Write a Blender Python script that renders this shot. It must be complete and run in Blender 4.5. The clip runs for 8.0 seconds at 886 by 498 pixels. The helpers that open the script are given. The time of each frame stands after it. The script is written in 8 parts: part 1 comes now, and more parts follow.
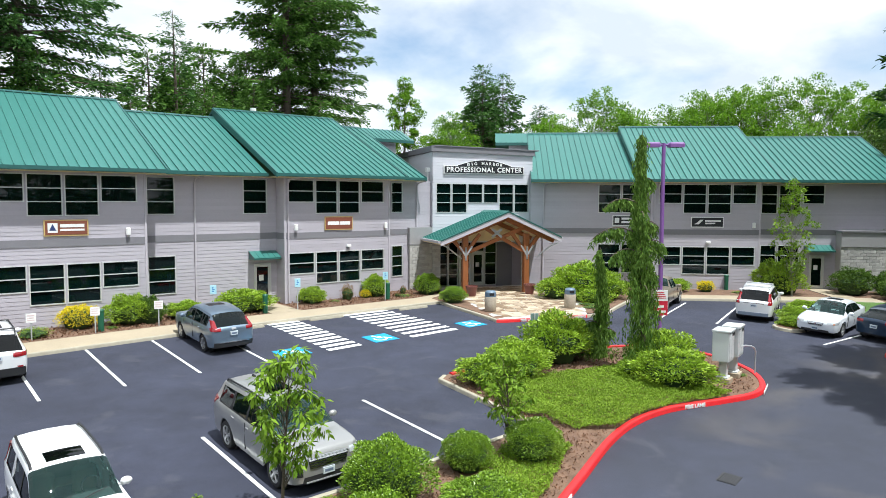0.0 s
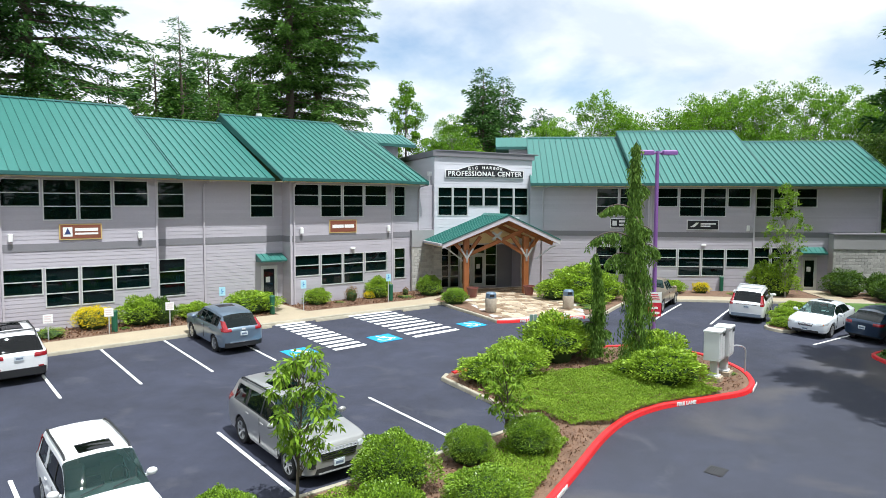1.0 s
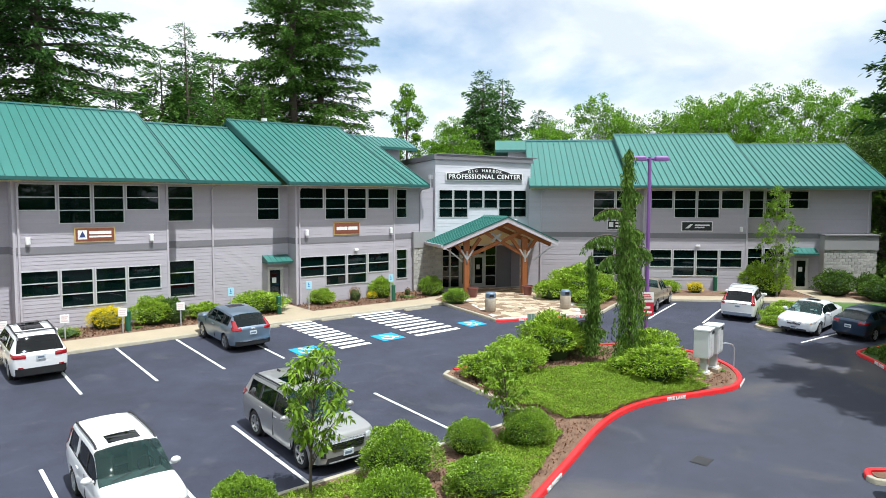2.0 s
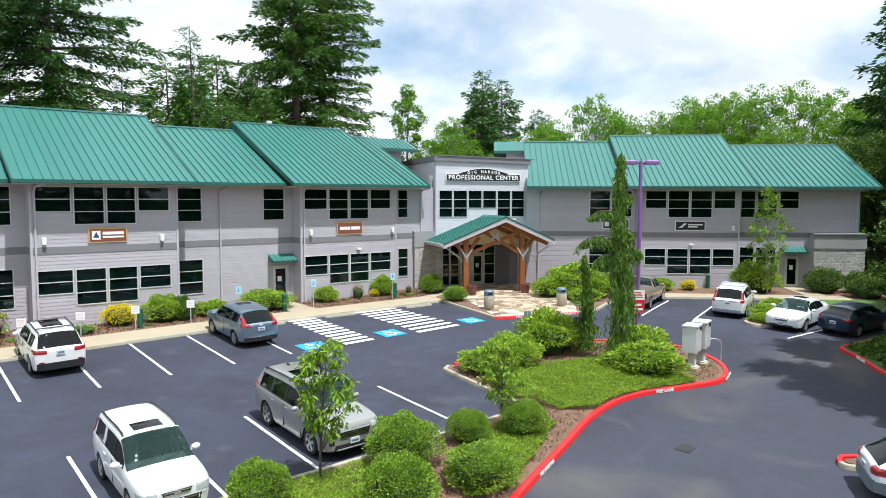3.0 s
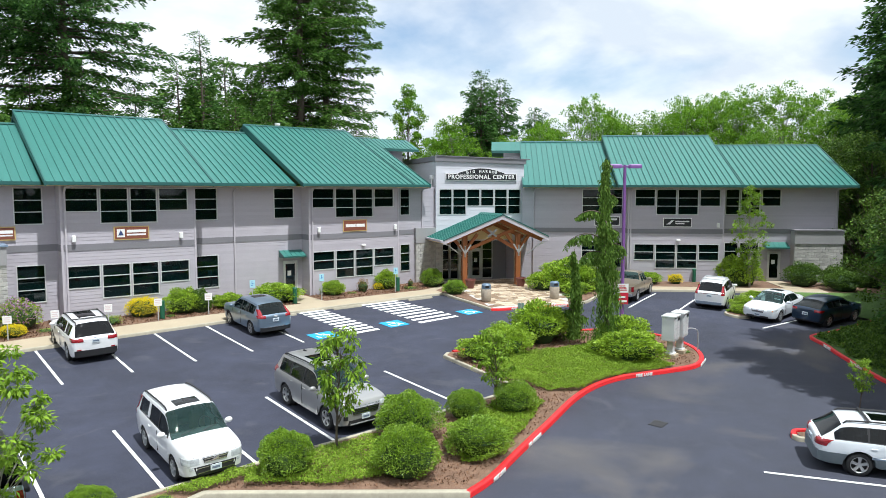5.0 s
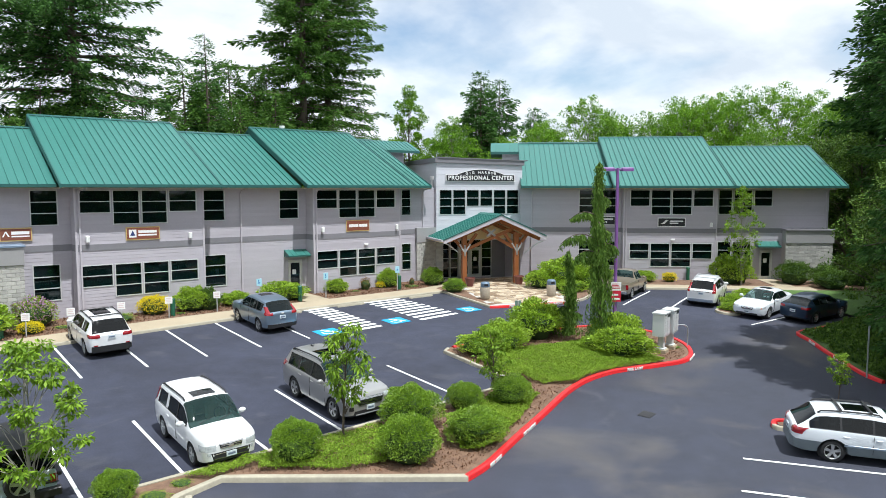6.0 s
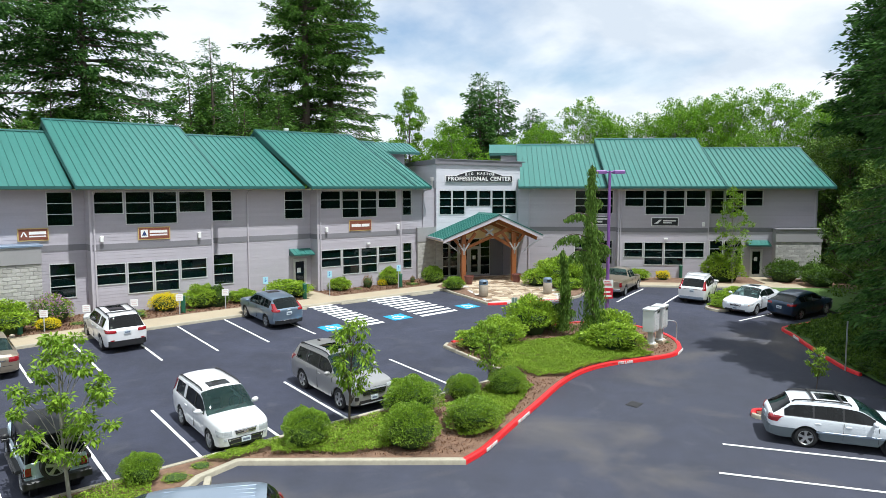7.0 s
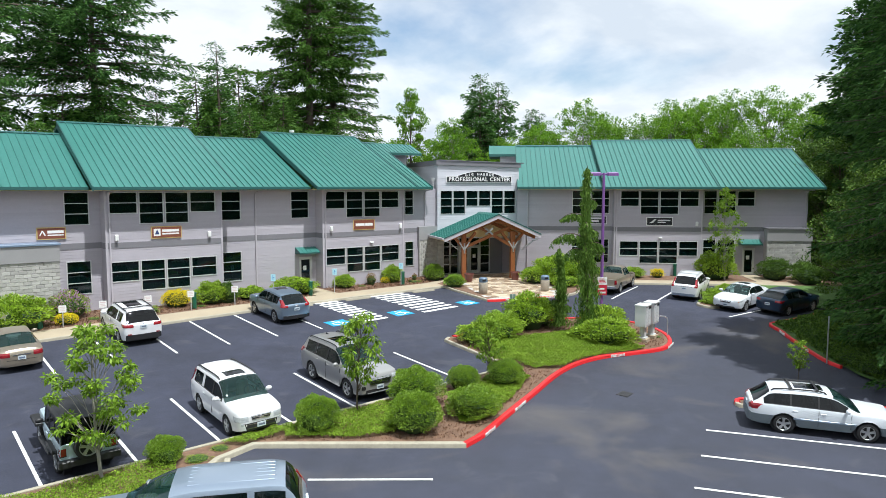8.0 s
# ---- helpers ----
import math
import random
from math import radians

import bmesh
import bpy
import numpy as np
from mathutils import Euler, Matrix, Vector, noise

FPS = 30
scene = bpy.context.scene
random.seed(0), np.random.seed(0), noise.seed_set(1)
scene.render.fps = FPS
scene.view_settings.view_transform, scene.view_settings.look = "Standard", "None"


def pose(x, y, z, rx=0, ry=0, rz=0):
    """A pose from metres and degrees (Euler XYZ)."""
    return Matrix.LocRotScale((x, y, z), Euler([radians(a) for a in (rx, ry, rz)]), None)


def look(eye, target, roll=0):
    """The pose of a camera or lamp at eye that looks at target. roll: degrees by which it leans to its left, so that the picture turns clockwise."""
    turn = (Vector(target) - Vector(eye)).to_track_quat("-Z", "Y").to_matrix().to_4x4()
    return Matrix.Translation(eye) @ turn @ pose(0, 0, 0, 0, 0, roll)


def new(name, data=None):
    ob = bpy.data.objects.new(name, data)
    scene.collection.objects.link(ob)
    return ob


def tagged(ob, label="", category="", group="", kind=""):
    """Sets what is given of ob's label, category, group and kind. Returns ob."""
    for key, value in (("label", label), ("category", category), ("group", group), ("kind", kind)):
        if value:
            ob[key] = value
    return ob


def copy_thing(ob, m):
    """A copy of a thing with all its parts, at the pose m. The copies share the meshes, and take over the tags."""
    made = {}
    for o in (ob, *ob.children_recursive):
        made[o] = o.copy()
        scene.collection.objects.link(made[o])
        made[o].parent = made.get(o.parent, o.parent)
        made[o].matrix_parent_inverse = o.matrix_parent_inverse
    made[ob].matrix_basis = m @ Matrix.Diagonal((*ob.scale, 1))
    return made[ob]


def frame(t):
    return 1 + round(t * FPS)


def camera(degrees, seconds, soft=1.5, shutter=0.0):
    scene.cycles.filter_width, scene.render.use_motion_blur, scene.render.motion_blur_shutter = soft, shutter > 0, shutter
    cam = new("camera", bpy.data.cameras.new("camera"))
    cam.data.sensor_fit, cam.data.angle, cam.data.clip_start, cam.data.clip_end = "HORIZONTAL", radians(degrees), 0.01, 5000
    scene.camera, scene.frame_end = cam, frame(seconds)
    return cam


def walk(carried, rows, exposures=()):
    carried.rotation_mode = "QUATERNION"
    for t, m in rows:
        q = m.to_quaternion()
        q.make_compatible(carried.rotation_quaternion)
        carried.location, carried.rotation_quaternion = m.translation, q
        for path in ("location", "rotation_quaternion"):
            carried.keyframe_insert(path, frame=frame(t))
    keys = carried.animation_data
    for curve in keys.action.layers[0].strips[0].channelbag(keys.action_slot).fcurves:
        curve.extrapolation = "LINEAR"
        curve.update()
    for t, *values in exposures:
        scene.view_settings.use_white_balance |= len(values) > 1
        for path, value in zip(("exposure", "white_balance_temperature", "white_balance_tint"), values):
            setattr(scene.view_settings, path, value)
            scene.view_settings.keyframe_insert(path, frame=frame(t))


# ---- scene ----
cam = camera(64.2, 8.0, soft=0.8)
# seconds, place, yaw, pitch, lean
PATH = [
    (0.0, -6.521, -35.691, 6.136, -38.925, -3.925, 0.25),
    (0.5, -6.876, -36.087, 6.244, -38.900, -3.914, 0.27),
    (1.0, -7.260, -36.476, 6.350, -38.902, -3.916, 0.25),
    (1.5, -7.661, -36.905, 6.453, -38.908, -3.933, 0.206),
    (3.0, -8.905, -38.422, 6.771, -38.903, -4.198, 0.127),
    (3.5, -9.334, -38.917, 6.866, -38.935, -4.358, 0.115),
    (4.0, -9.763, -39.442, 6.945, -38.964, -4.483, 0.104),
    (4.5, -10.190, -39.975, 7.036, -38.960, -4.608, 0.095),
    (6.0, -11.477, -41.601, 7.338, -38.895, -4.881, 0.029),
    (6.5, -11.937, -42.206, 7.452, -38.903, -4.954, 0.003),
    (7.0, -12.452, -42.838, 7.528, -38.892, -5.024, -0.001),
    (7.5, -12.987, -43.463, 7.577, -38.865, -5.086, 0.029),
    (8.0, -13.530, -44.077, 7.665, -38.874, -5.132, 0.051),
]
walk(cam, [(t, pose(x, y, z, 90 + p, -r, w)) for t, x, y, z, w, p, r in PATH], exposures=[(0.0, 0.73, 6080, 7), (3.0, 0.72, 6080, 7), (6.0, 0.62, 6080, 7), (8.0, 0.57, 6080, 7)])

# ---- sun, sky with broken cloud ----
SUN_AZ, SUN_EL = radians(175), radians(69)      # azimuth from +y towards +x
sun_way = Vector((math.sin(SUN_AZ) * math.cos(SUN_EL), math.cos(SUN_AZ) * math.cos(SUN_EL), math.sin(SUN_EL)))
sun = new("sun", bpy.data.lights.new("sun", "SUN"))
sun.data.energy, sun.data.angle, sun.data.color = 3.8, radians(0.6), (1.0, 0.97, 0.92)
sun.matrix_world = look(sun_way * 90, (0, 0, 0))

world = bpy.data.worlds.new("world")
scene.world = world
world.use_nodes = True
wn, wl = world.node_tree.nodes, world.node_tree.links
wn.clear()


def wnode(kind, **inputs):
    n = wn.new(kind)
    for k, v in inputs.items():
        n.inputs[k].default_value = v
    return n


def wmath(op, a, b=None):
    n = wn.new("ShaderNodeMath")
    n.operation = op
    for i, v in enumerate((a, b)):
        if v is None:
            continue
        if isinstance(v, (int, float)):
            n.inputs[i].default_value = v
        else:
            wl.new(v, n.inputs[i])
    return n.outputs[0]


sky = wn.new("ShaderNodeTexSky")
sky.sky_type, sky.sun_disc = "NISHITA", False
sky.sun_elevation, sky.sun_rotation = SUN_EL, SUN_AZ
sky_dim = wn.new("ShaderNodeVectorMath")
sky_dim.operation = "SCALE"
sky_dim.inputs["Scale"].default_value = 0.15
wl.new(sky.outputs[0], sky_dim.inputs[0])
tc = wn.new("ShaderNodeTexCoord")
sep = wn.new("ShaderNodeSeparateXYZ")
wl.new(tc.outputs["Generated"], sep.inputs[0])
lift = wmath("ADD", wmath("MAXIMUM", sep.outputs[2], 0.0), 0.34)
flat = wn.new("ShaderNodeCombineXYZ")
wl.new(wmath("DIVIDE", sep.outputs[0], lift), flat.inputs[0])
wl.new(wmath("DIVIDE", sep.outputs[1], lift), flat.inputs[1])
big = wnode("ShaderNodeTexNoise", Scale=1.15, Detail=8.0, Roughness=0.52, Distortion=0.15)
soft_cloud = wnode("ShaderNodeTexNoise", Scale=1.9, Detail=7.0, Roughness=0.55, Distortion=0.2)
shift = wn.new("ShaderNodeMapping")
shift.inputs["Location"].default_value = (2.3, 0.7, 0.0)
wl.new(flat.outputs[0], shift.inputs[0])
wl.new(shift.outputs[0], big.inputs["Vector"])
wl.new(shift.outputs[0], soft_cloud.inputs["Vector"])
cover = wn.new("ShaderNodeValToRGB")
cover.color_ramp.elements[0].position, cover.color_ramp.elements[1].position = 0.31, 0.46
wl.new(big.outputs[0], cover.inputs[0])
tone = wn.new("ShaderNodeValToRGB")
tone.color_ramp.elements[0].position, tone.color_ramp.elements[1].position = 0.37, 0.53
tone.color_ramp.elements[0].color, tone.color_ramp.elements[1].color = (0.78, 0.83, 0.90, 1), (1.06, 1.07, 1.08, 1)
wl.new(soft_cloud.outputs[0], tone.inputs[0])
blend = wn.new("ShaderNodeMix")
blend.data_type = "RGBA"
wl.new(cover.outputs[0], blend.inputs[0])
wl.new(sky_dim.outputs[0], blend.inputs[6])
wl.new(tone.outputs[0], blend.inputs[7])
back = wnode("ShaderNodeBackground", Strength=0.66)
wl.new(blend.outputs[2], back.inputs[0])
wl.new(back.outputs[0], wn.new("ShaderNodeOutputWorld").inputs[0])

# ---- the lie of the land and the three wings' own axes ----
PHI, PSI = radians(-43.22), radians(-21.49)     # turn of the right wing and of the entrance
M_L = Matrix.Identity(4)
M_R = Matrix.Rotation(PHI, 4, "Z") @ Matrix.Translation((0, 16.884, 0))
M_C = Matrix.Rotation(PSI, 4, "Z") @ Matrix.Translation((0, 8.725, 0))


def gz(x, y):
    """Height of the paved ground: it falls gently away from the building."""
    x, y = min(max(x, -60), 70), min(max(y, -90), 12)
    p = 0.0243 * x + 0.0508 * (y + 5)
    return p if p < 0.1 else 0.1 + 0.18 * (1 - math.exp(-(p - 0.1) / 0.18))


def on_ground(x, y, heading=0.0, h=0.0):
    """A pose that stands on the sloping ground, turned by heading degrees."""
    e = 0.6
    n = Vector((gz(x - e, y) - gz(x + e, y), gz(x, y - e) - gz(x, y + e), 2 * e)).normalized()
    tilt = Vector((0, 0, 1)).rotation_difference(n).to_matrix().to_4x4()
    return Matrix.Translation((x, y, gz(x, y) + h)) @ tilt @ Matrix.Rotation(radians(heading), 4, "Z")

# ---- materials ----
def surf(name, col, rough=0.6, metal=0.0, var=0.15, scale=1.2, fine=22.0, bump=0.0, bscale=60.0, coat=0.0, piece=0.0, spec=0.5, stretch=(1, 1, 1), hue=None):
    """A painted, metal or mineral surface: broad stains and fine grain, relief, and a random tone for each piece."""
    m = bpy.data.materials.new(name)
    m.use_nodes = True
    nt = m.node_tree
    n, l = nt.nodes, nt.links
    b = n["Principled BSDF"]
    b.inputs["Roughness"].default_value, b.inputs["Metallic"].default_value = rough, metal
    b.inputs["Coat Weight"].default_value, b.inputs["Coat Roughness"].default_value = coat, 0.04
    b.inputs["Specular IOR Level"].default_value = spec
    co = n.new("ShaderNodeTexCoord")
    mp = n.new("ShaderNodeMapping")
    mp.inputs["Scale"].default_value = stretch
    l.new(co.outputs["Object"], mp.inputs[0])
    src = mp.outputs[0]
    if piece:
        oi = n.new("ShaderNodeObjectInfo")
        add = n.new("ShaderNodeVectorMath")
        add.operation = "MULTIPLY_ADD"
        l.new(oi.outputs["Random"], add.inputs[0])
        add.inputs[1].default_value = (37.0, 19.0, 53.0)
        l.new(src, add.inputs[2])
        src = add.outputs[0]
    n1, n2 = n.new("ShaderNodeTexNoise"), n.new("ShaderNodeTexNoise")
    for q, s, d in ((n1, scale, 5.0), (n2, fine, 4.0)):
        q.inputs["Scale"].default_value, q.inputs["Detail"].default_value = s, d
        q.inputs["Roughness"].default_value = 0.6
        l.new(src, q.inputs["Vector"])
    mixed = n.new("ShaderNodeMix")
    mixed.data_type = "FLOAT"
    mixed.inputs[0].default_value = 0.45
    l.new(n1.outputs[0], mixed.inputs[2])
    l.new(n2.outputs[0], mixed.inputs[3])
    value = mixed.outputs[0]
    if piece:
        mad = n.new("ShaderNodeMath")
        mad.operation = "MULTIPLY_ADD"
        l.new(oi.outputs["Random"], mad.inputs[0])
        mad.inputs[1].default_value = piece
        l.new(value, mad.inputs[2])
        sub = n.new("ShaderNodeMath")
        sub.operation = "SUBTRACT"
        l.new(mad.outputs[0], sub.inputs[0])
        sub.inputs[1].default_value = piece / 2
        value = sub.outputs[0]
    ramp = n.new("ShaderNodeValToRGB")
    e = ramp.color_ramp.elements
    e[0].position, e[1].position = 0.25, 0.75
    second = hue or col
    e[0].color = (*[max(0.0, c * (1 - var)) for c in col], 1)
    e[1].color = (*[min(1.0, c * (1 + var)) for c in second], 1)
    l.new(value, ramp.inputs[0])
    l.new(ramp.outputs[0], b.inputs["Base Color"])
    if rough > 0.15:
        rr = n.new("ShaderNodeMapRange")
        rr.inputs["To Min"].default_value, rr.inputs["To Max"].default_value = rough * 0.85, min(1.0, rough * 1.15)
        l.new(n1.outputs[0], rr.inputs[0])
        l.new(rr.outputs[0], b.inputs["Roughness"])
    if bump:
        n3 = n.new("ShaderNodeTexNoise")
        n3.inputs["Scale"].default_value, n3.inputs["Detail"].default_value = bscale, 6.0
        l.new(src, n3.inputs["Vector"])
        bp = n.new("ShaderNodeBump")
        bp.inputs["Strength"].default_value, bp.inputs["Distance"].default_value = bump, 0.02
        l.new(n3.outputs[0], bp.inputs["Height"])
        l.new(bp.outputs[0], b.inputs["Normal"])
    return m


def leafy(name, dark, light, rough=0.5, through_light=0.3, spec=0.16):
    """Leaves: each leaf has its own green, and lets some light through."""
    m = bpy.data.materials.new(name)
    m.use_nodes = True
    n, l = m.node_tree.nodes, m.node_tree.links
    b = n["Principled BSDF"]
    b.inputs["Roughness"].default_value, b.inputs["Specular IOR Level"].default_value = rough, spec
    geo = n.new("ShaderNodeNewGeometry")
    co = n.new("ShaderNodeTexCoord")
    nz = n.new("ShaderNodeTexNoise")
    nz.inputs["Scale"].default_value, nz.inputs["Detail"].default_value = 0.9, 3.0
    l.new(co.outputs["Object"], nz.inputs["Vector"])
    mx = n.new("ShaderNodeMix")
    mx.data_type = "FLOAT"
    mx.inputs[0].default_value = 0.45
    l.new(geo.outputs["Random Per Island"], mx.inputs[2])
    l.new(nz.outputs[0], mx.inputs[3])
    ramp = n.new("ShaderNodeValToRGB")
    ramp.color_ramp.elements[0].position, ramp.color_ramp.elements[1].position = 0.15, 0.85
    ramp.color_ramp.elements[0].color, ramp.color_ramp.elements[1].color = (*dark, 1), (*light, 1)
    l.new(mx.outputs[0], ramp.inputs[0])
    l.new(ramp.outputs[0], b.inputs["Base Color"])
    tr = n.new("ShaderNodeBsdfTranslucent")
    l.new(ramp.outputs[0], tr.inputs[0])
    ms = n.new("ShaderNodeMixShader")
    ms.inputs[0].default_value = through_light
    l.new(b.outputs[0], ms.inputs[1])
    l.new(tr.outputs[0], ms.inputs[2])
    l.new(ms.outputs[0], n["Material Output"].inputs[0])
    return m


def glassy(name, tint, clear, rough=0.02):
    """Tinted pane: a mirror-like skin over tinted see-through glass."""
    m = bpy.data.materials.new(name)
    m.use_nodes = True
    n, l = m.node_tree.nodes, m.node_tree.links
    n.remove(n["Principled BSDF"])
    tr, df, gl = n.new("ShaderNodeBsdfTransparent"), n.new("ShaderNodeBsdfDiffuse"), n.new("ShaderNodeBsdfGlossy")
    tr.inputs[0].default_value = (*clear, 1)
    df.inputs[0].default_value = (*tint, 1)
    gl.inputs["Roughness"].default_value = rough
    m1, m2, fr = n.new("ShaderNodeMixShader"), n.new("ShaderNodeMixShader"), n.new("ShaderNodeFresnel")
    m1.inputs[0].default_value = 0.25
    fr.inputs[0].default_value = 1.5
    l.new(tr.outputs[0], m1.inputs[1])
    l.new(df.outputs[0], m1.inputs[2])
    l.new(fr.outputs[0], m2.inputs[0])
    l.new(m1.outputs[0], m2.inputs[1])
    l.new(gl.outputs[0], m2.inputs[2])
    l.new(m2.outputs[0], n["Material Output"].inputs[0])
    return m


ASPHALT = surf("asphalt", (0.021, 0.024, 0.042), 0.85, var=0.42, scale=0.2, fine=1.1, bump=0.35, bscale=45, hue=(0.032, 0.036, 0.059))
def worn_asphalt(m):
    """Adds a paler worn lane, tan silt, dark seal patches and stone grain to the asphalt."""
    n, l = m.node_tree.nodes, m.node_tree.links
    b = n["Principled BSDF"]
    base = b.inputs["Base Color"].links[0].from_socket
    co = n.new("ShaderNodeTexCoord")
    sp = n.new("ShaderNodeSeparateXYZ")
    l.new(co.outputs["Object"], sp.inputs[0])

    def noisy(scale, lo, hi, detail=5.0, distort=0.0):
        t = n.new("ShaderNodeTexNoise")
        t.inputs["Scale"].default_value, t.inputs["Detail"].default_value, t.inputs["Distortion"].default_value = scale, detail, distort
        l.new(co.outputs["Object"], t.inputs["Vector"])
        r = n.new("ShaderNodeMapRange")
        r.inputs["From Min"].default_value, r.inputs["From Max"].default_value = lo, hi
        l.new(t.outputs[0], r.inputs[0])
        return r.outputs[0]

    def calc(op, a, c):
        q = n.new("ShaderNodeMath")
        q.operation = op
        for i, v in enumerate((a, c)):
            if isinstance(v, float):
                q.inputs[i].default_value = v
            else:
                l.new(v, q.inputs[i])
        return q.outputs[0]

    def over(under, fac, col):
        q = n.new("ShaderNodeMix")
        q.data_type = "RGBA"
        l.new(fac, q.inputs[0])
        l.new(under, q.inputs[6])
        q.inputs[7].default_value = (*col, 1)
        return q.outputs[2]

    lane = n.new("ShaderNodeMapRange")
    lane.interpolation_type = "SMOOTHSTEP"
    lane.inputs["From Min"].default_value, lane.inputs["From Max"].default_value = -20.5, -24.5
    l.new(calc("ADD", sp.outputs[1], calc("MULTIPLY", noisy(0.25, 0.3, 0.7), 2.5)), lane.inputs[0])
    c = over(base, calc("MULTIPLY", lane.outputs[0], 0.38), (0.050, 0.054, 0.071))
    c = over(c, calc("MULTIPLY", calc("MULTIPLY", noisy(0.16, 0.52, 0.70, 6.0, 1.2), lane.outputs[0]), 0.42), (0.15, 0.13, 0.105))
    c = over(c, calc("MULTIPLY", noisy(0.45, 0.60, 0.72, 7.0, 2.0), 0.16), (0.13, 0.13, 0.14))
    c = over(c, calc("MULTIPLY", noisy(60.0, 0.55, 0.75, 2.0), 0.35), (0.11, 0.11, 0.12))
    l.new(c, b.inputs["Base Color"])


worn_asphalt(ASPHALT)
CONCRETE = surf("concrete", (0.37, 0.31, 0.22), 0.85, var=0.18, scale=0.8, fine=14, bump=0.2)
KERB_C = surf("kerb concrete", (0.36, 0.33, 0.255), 0.85, var=0.28, scale=1.1, fine=9, bump=0.25)
KERB_RED = surf("red kerb paint", (0.62, 0.018, 0.022), 0.5, var=0.2, scale=1.5, fine=12, bump=0.1)
LINE = surf("white line paint", (0.78, 0.78, 0.76), 0.7, var=0.12, scale=1.5, fine=16)
BLUE_PAINT = surf("blue road paint", (0.02, 0.30, 0.56), 0.65, var=0.12, scale=2, fine=16)
MULCH = surf("bark mulch", (0.085, 0.042, 0.024), 0.95, var=0.5, scale=3, fine=26, bump=1.0, bscale=30, hue=(0.19, 0.115, 0.075))
SOIL = surf("forest floor", (0.045, 0.06, 0.022), 0.95, var=0.5, scale=0.4, fine=8, bump=0.5, bscale=12, hue=(0.07, 0.075, 0.035))
TURF = surf("turf", (0.055, 0.115, 0.022), 0.9, var=0.4, scale=0.7, fine=18, bump=0.8, bscale=35, hue=(0.08, 0.15, 0.03))
SIDING = surf("lavender grey siding", (0.425, 0.40, 0.445), 0.62, var=0.07, scale=0.7, fine=9, piece=0.25, bump=0.05)
SIDING_C = surf("pale siding", (0.60, 0.60, 0.65), 0.6, var=0.06, scale=0.7, fine=9, piece=0.2, bump=0.05)
BAND = surf("grey band trim", (0.20, 0.195, 0.215), 0.6, var=0.1, scale=0.9)
PANEL = surf("grey wall panel", (0.30, 0.295, 0.30), 0.65, var=0.1, scale=0.9)
TRIM = surf("light trim", (0.47, 0.44, 0.48), 0.6, var=0.08)
SOFFIT = surf("beige soffit", (0.72, 0.60, 0.36), 0.8, var=0.08)
CORE = surf("sheathing", (0.40, 0.38, 0.38), 0.9, var=0.1)
ROOF = surf("teal standing seam steel", (0.042, 0.165, 0.142), 0.36, metal=0.0, var=0.09, scale=0.35, fine=5, piece=0.18, spec=0.5)
ROOF_EDGE = surf("dark teal fascia", (0.03, 0.11, 0.10), 0.4, var=0.1)
ALU = surf("aluminium window bar", (0.62, 0.63, 0.62), 0.4, metal=0.3, var=0.06)
GLASS = glassy("dark tinted glass", (0.006, 0.030, 0.028), (0.06, 0.10, 0.10))
ROOM = surf("office interior", (0.20, 0.20, 0.19), 0.9, var=0.2, scale=0.5)
BLOCK = surf("split face block", (0.42, 0.41, 0.385), 0.95, var=0.16, scale=2.5, fine=14, bump=0.6, bscale=18, piece=0.5)
MORTAR = surf("mortar", (0.43, 0.42, 0.395), 0.95, var=0.1)
TIMBER = surf("stained timber", (0.27, 0.095, 0.032), 0.45, var=0.25, scale=2, fine=18, bump=0.15, stretch=(1, 1, 0.25))
STEEL = surf("galvanised steel", (0.48, 0.50, 0.52), 0.45, metal=0.5, var=0.12)
FLAG = surf("flagstone", (0.30, 0.205, 0.125), 0.8, var=0.3, scale=1.5, fine=8, bump=0.35, piece=0.9, hue=(0.40, 0.33, 0.24))
BLACK = surf("black plastic", (0.018, 0.018, 0.02), 0.5, var=0.15)
WHITE = surf("white enamel", (0.80, 0.80, 0.79), 0.45, var=0.05)
SIGN_BROWN = surf("brown sign board", (0.20, 0.065, 0.038), 0.5, var=0.12)
SIGN_DARK = surf("charcoal sign board", (0.018, 0.019, 0.023), 0.45, var=0.1)
GOLD = surf("gilt sign edge", (0.55, 0.40, 0.16), 0.5, var=0.1)
NAVY = surf("navy emblem", (0.03, 0.05, 0.16), 0.5, var=0.1)
GREEN_PIPE = surf("dark green enamel", (0.012, 0.10, 0.055), 0.4, var=0.1)
MAILBOX = surf("grey mailbox enamel", (0.56, 0.58, 0.58), 0.45, var=0.06)
PURPLE = surf("purple lamp paint", (0.23, 0.10, 0.33), 0.45, var=0.1)
BLUE_LID = surf("blue plastic lid", (0.12, 0.18, 0.25), 0.5, var=0.1)
PEBBLE = surf("exposed aggregate", (0.38, 0.33, 0.26), 0.9, var=0.3, scale=12, fine=60, bump=0.5, bscale=80)
POT = surf("glazed pot", (0.16, 0.055, 0.045), 0.35, var=0.2, scale=4)
HC_PALE = surf("pale blue sign enamel", (0.38, 0.64, 0.74), 0.45, var=0.05)
HC_BLUE = surf("blue sign enamel", (0.02, 0.16, 0.48), 0.45, var=0.05)
SIGN_RED = surf("red sign enamel", (0.55, 0.02, 0.05), 0.45, var=0.06)
BARK = surf("bark", (0.11, 0.085, 0.065), 0.95, var=0.4, scale=2.5, fine=14, bump=0.8, bscale=12, stretch=(1, 1, 0.3))
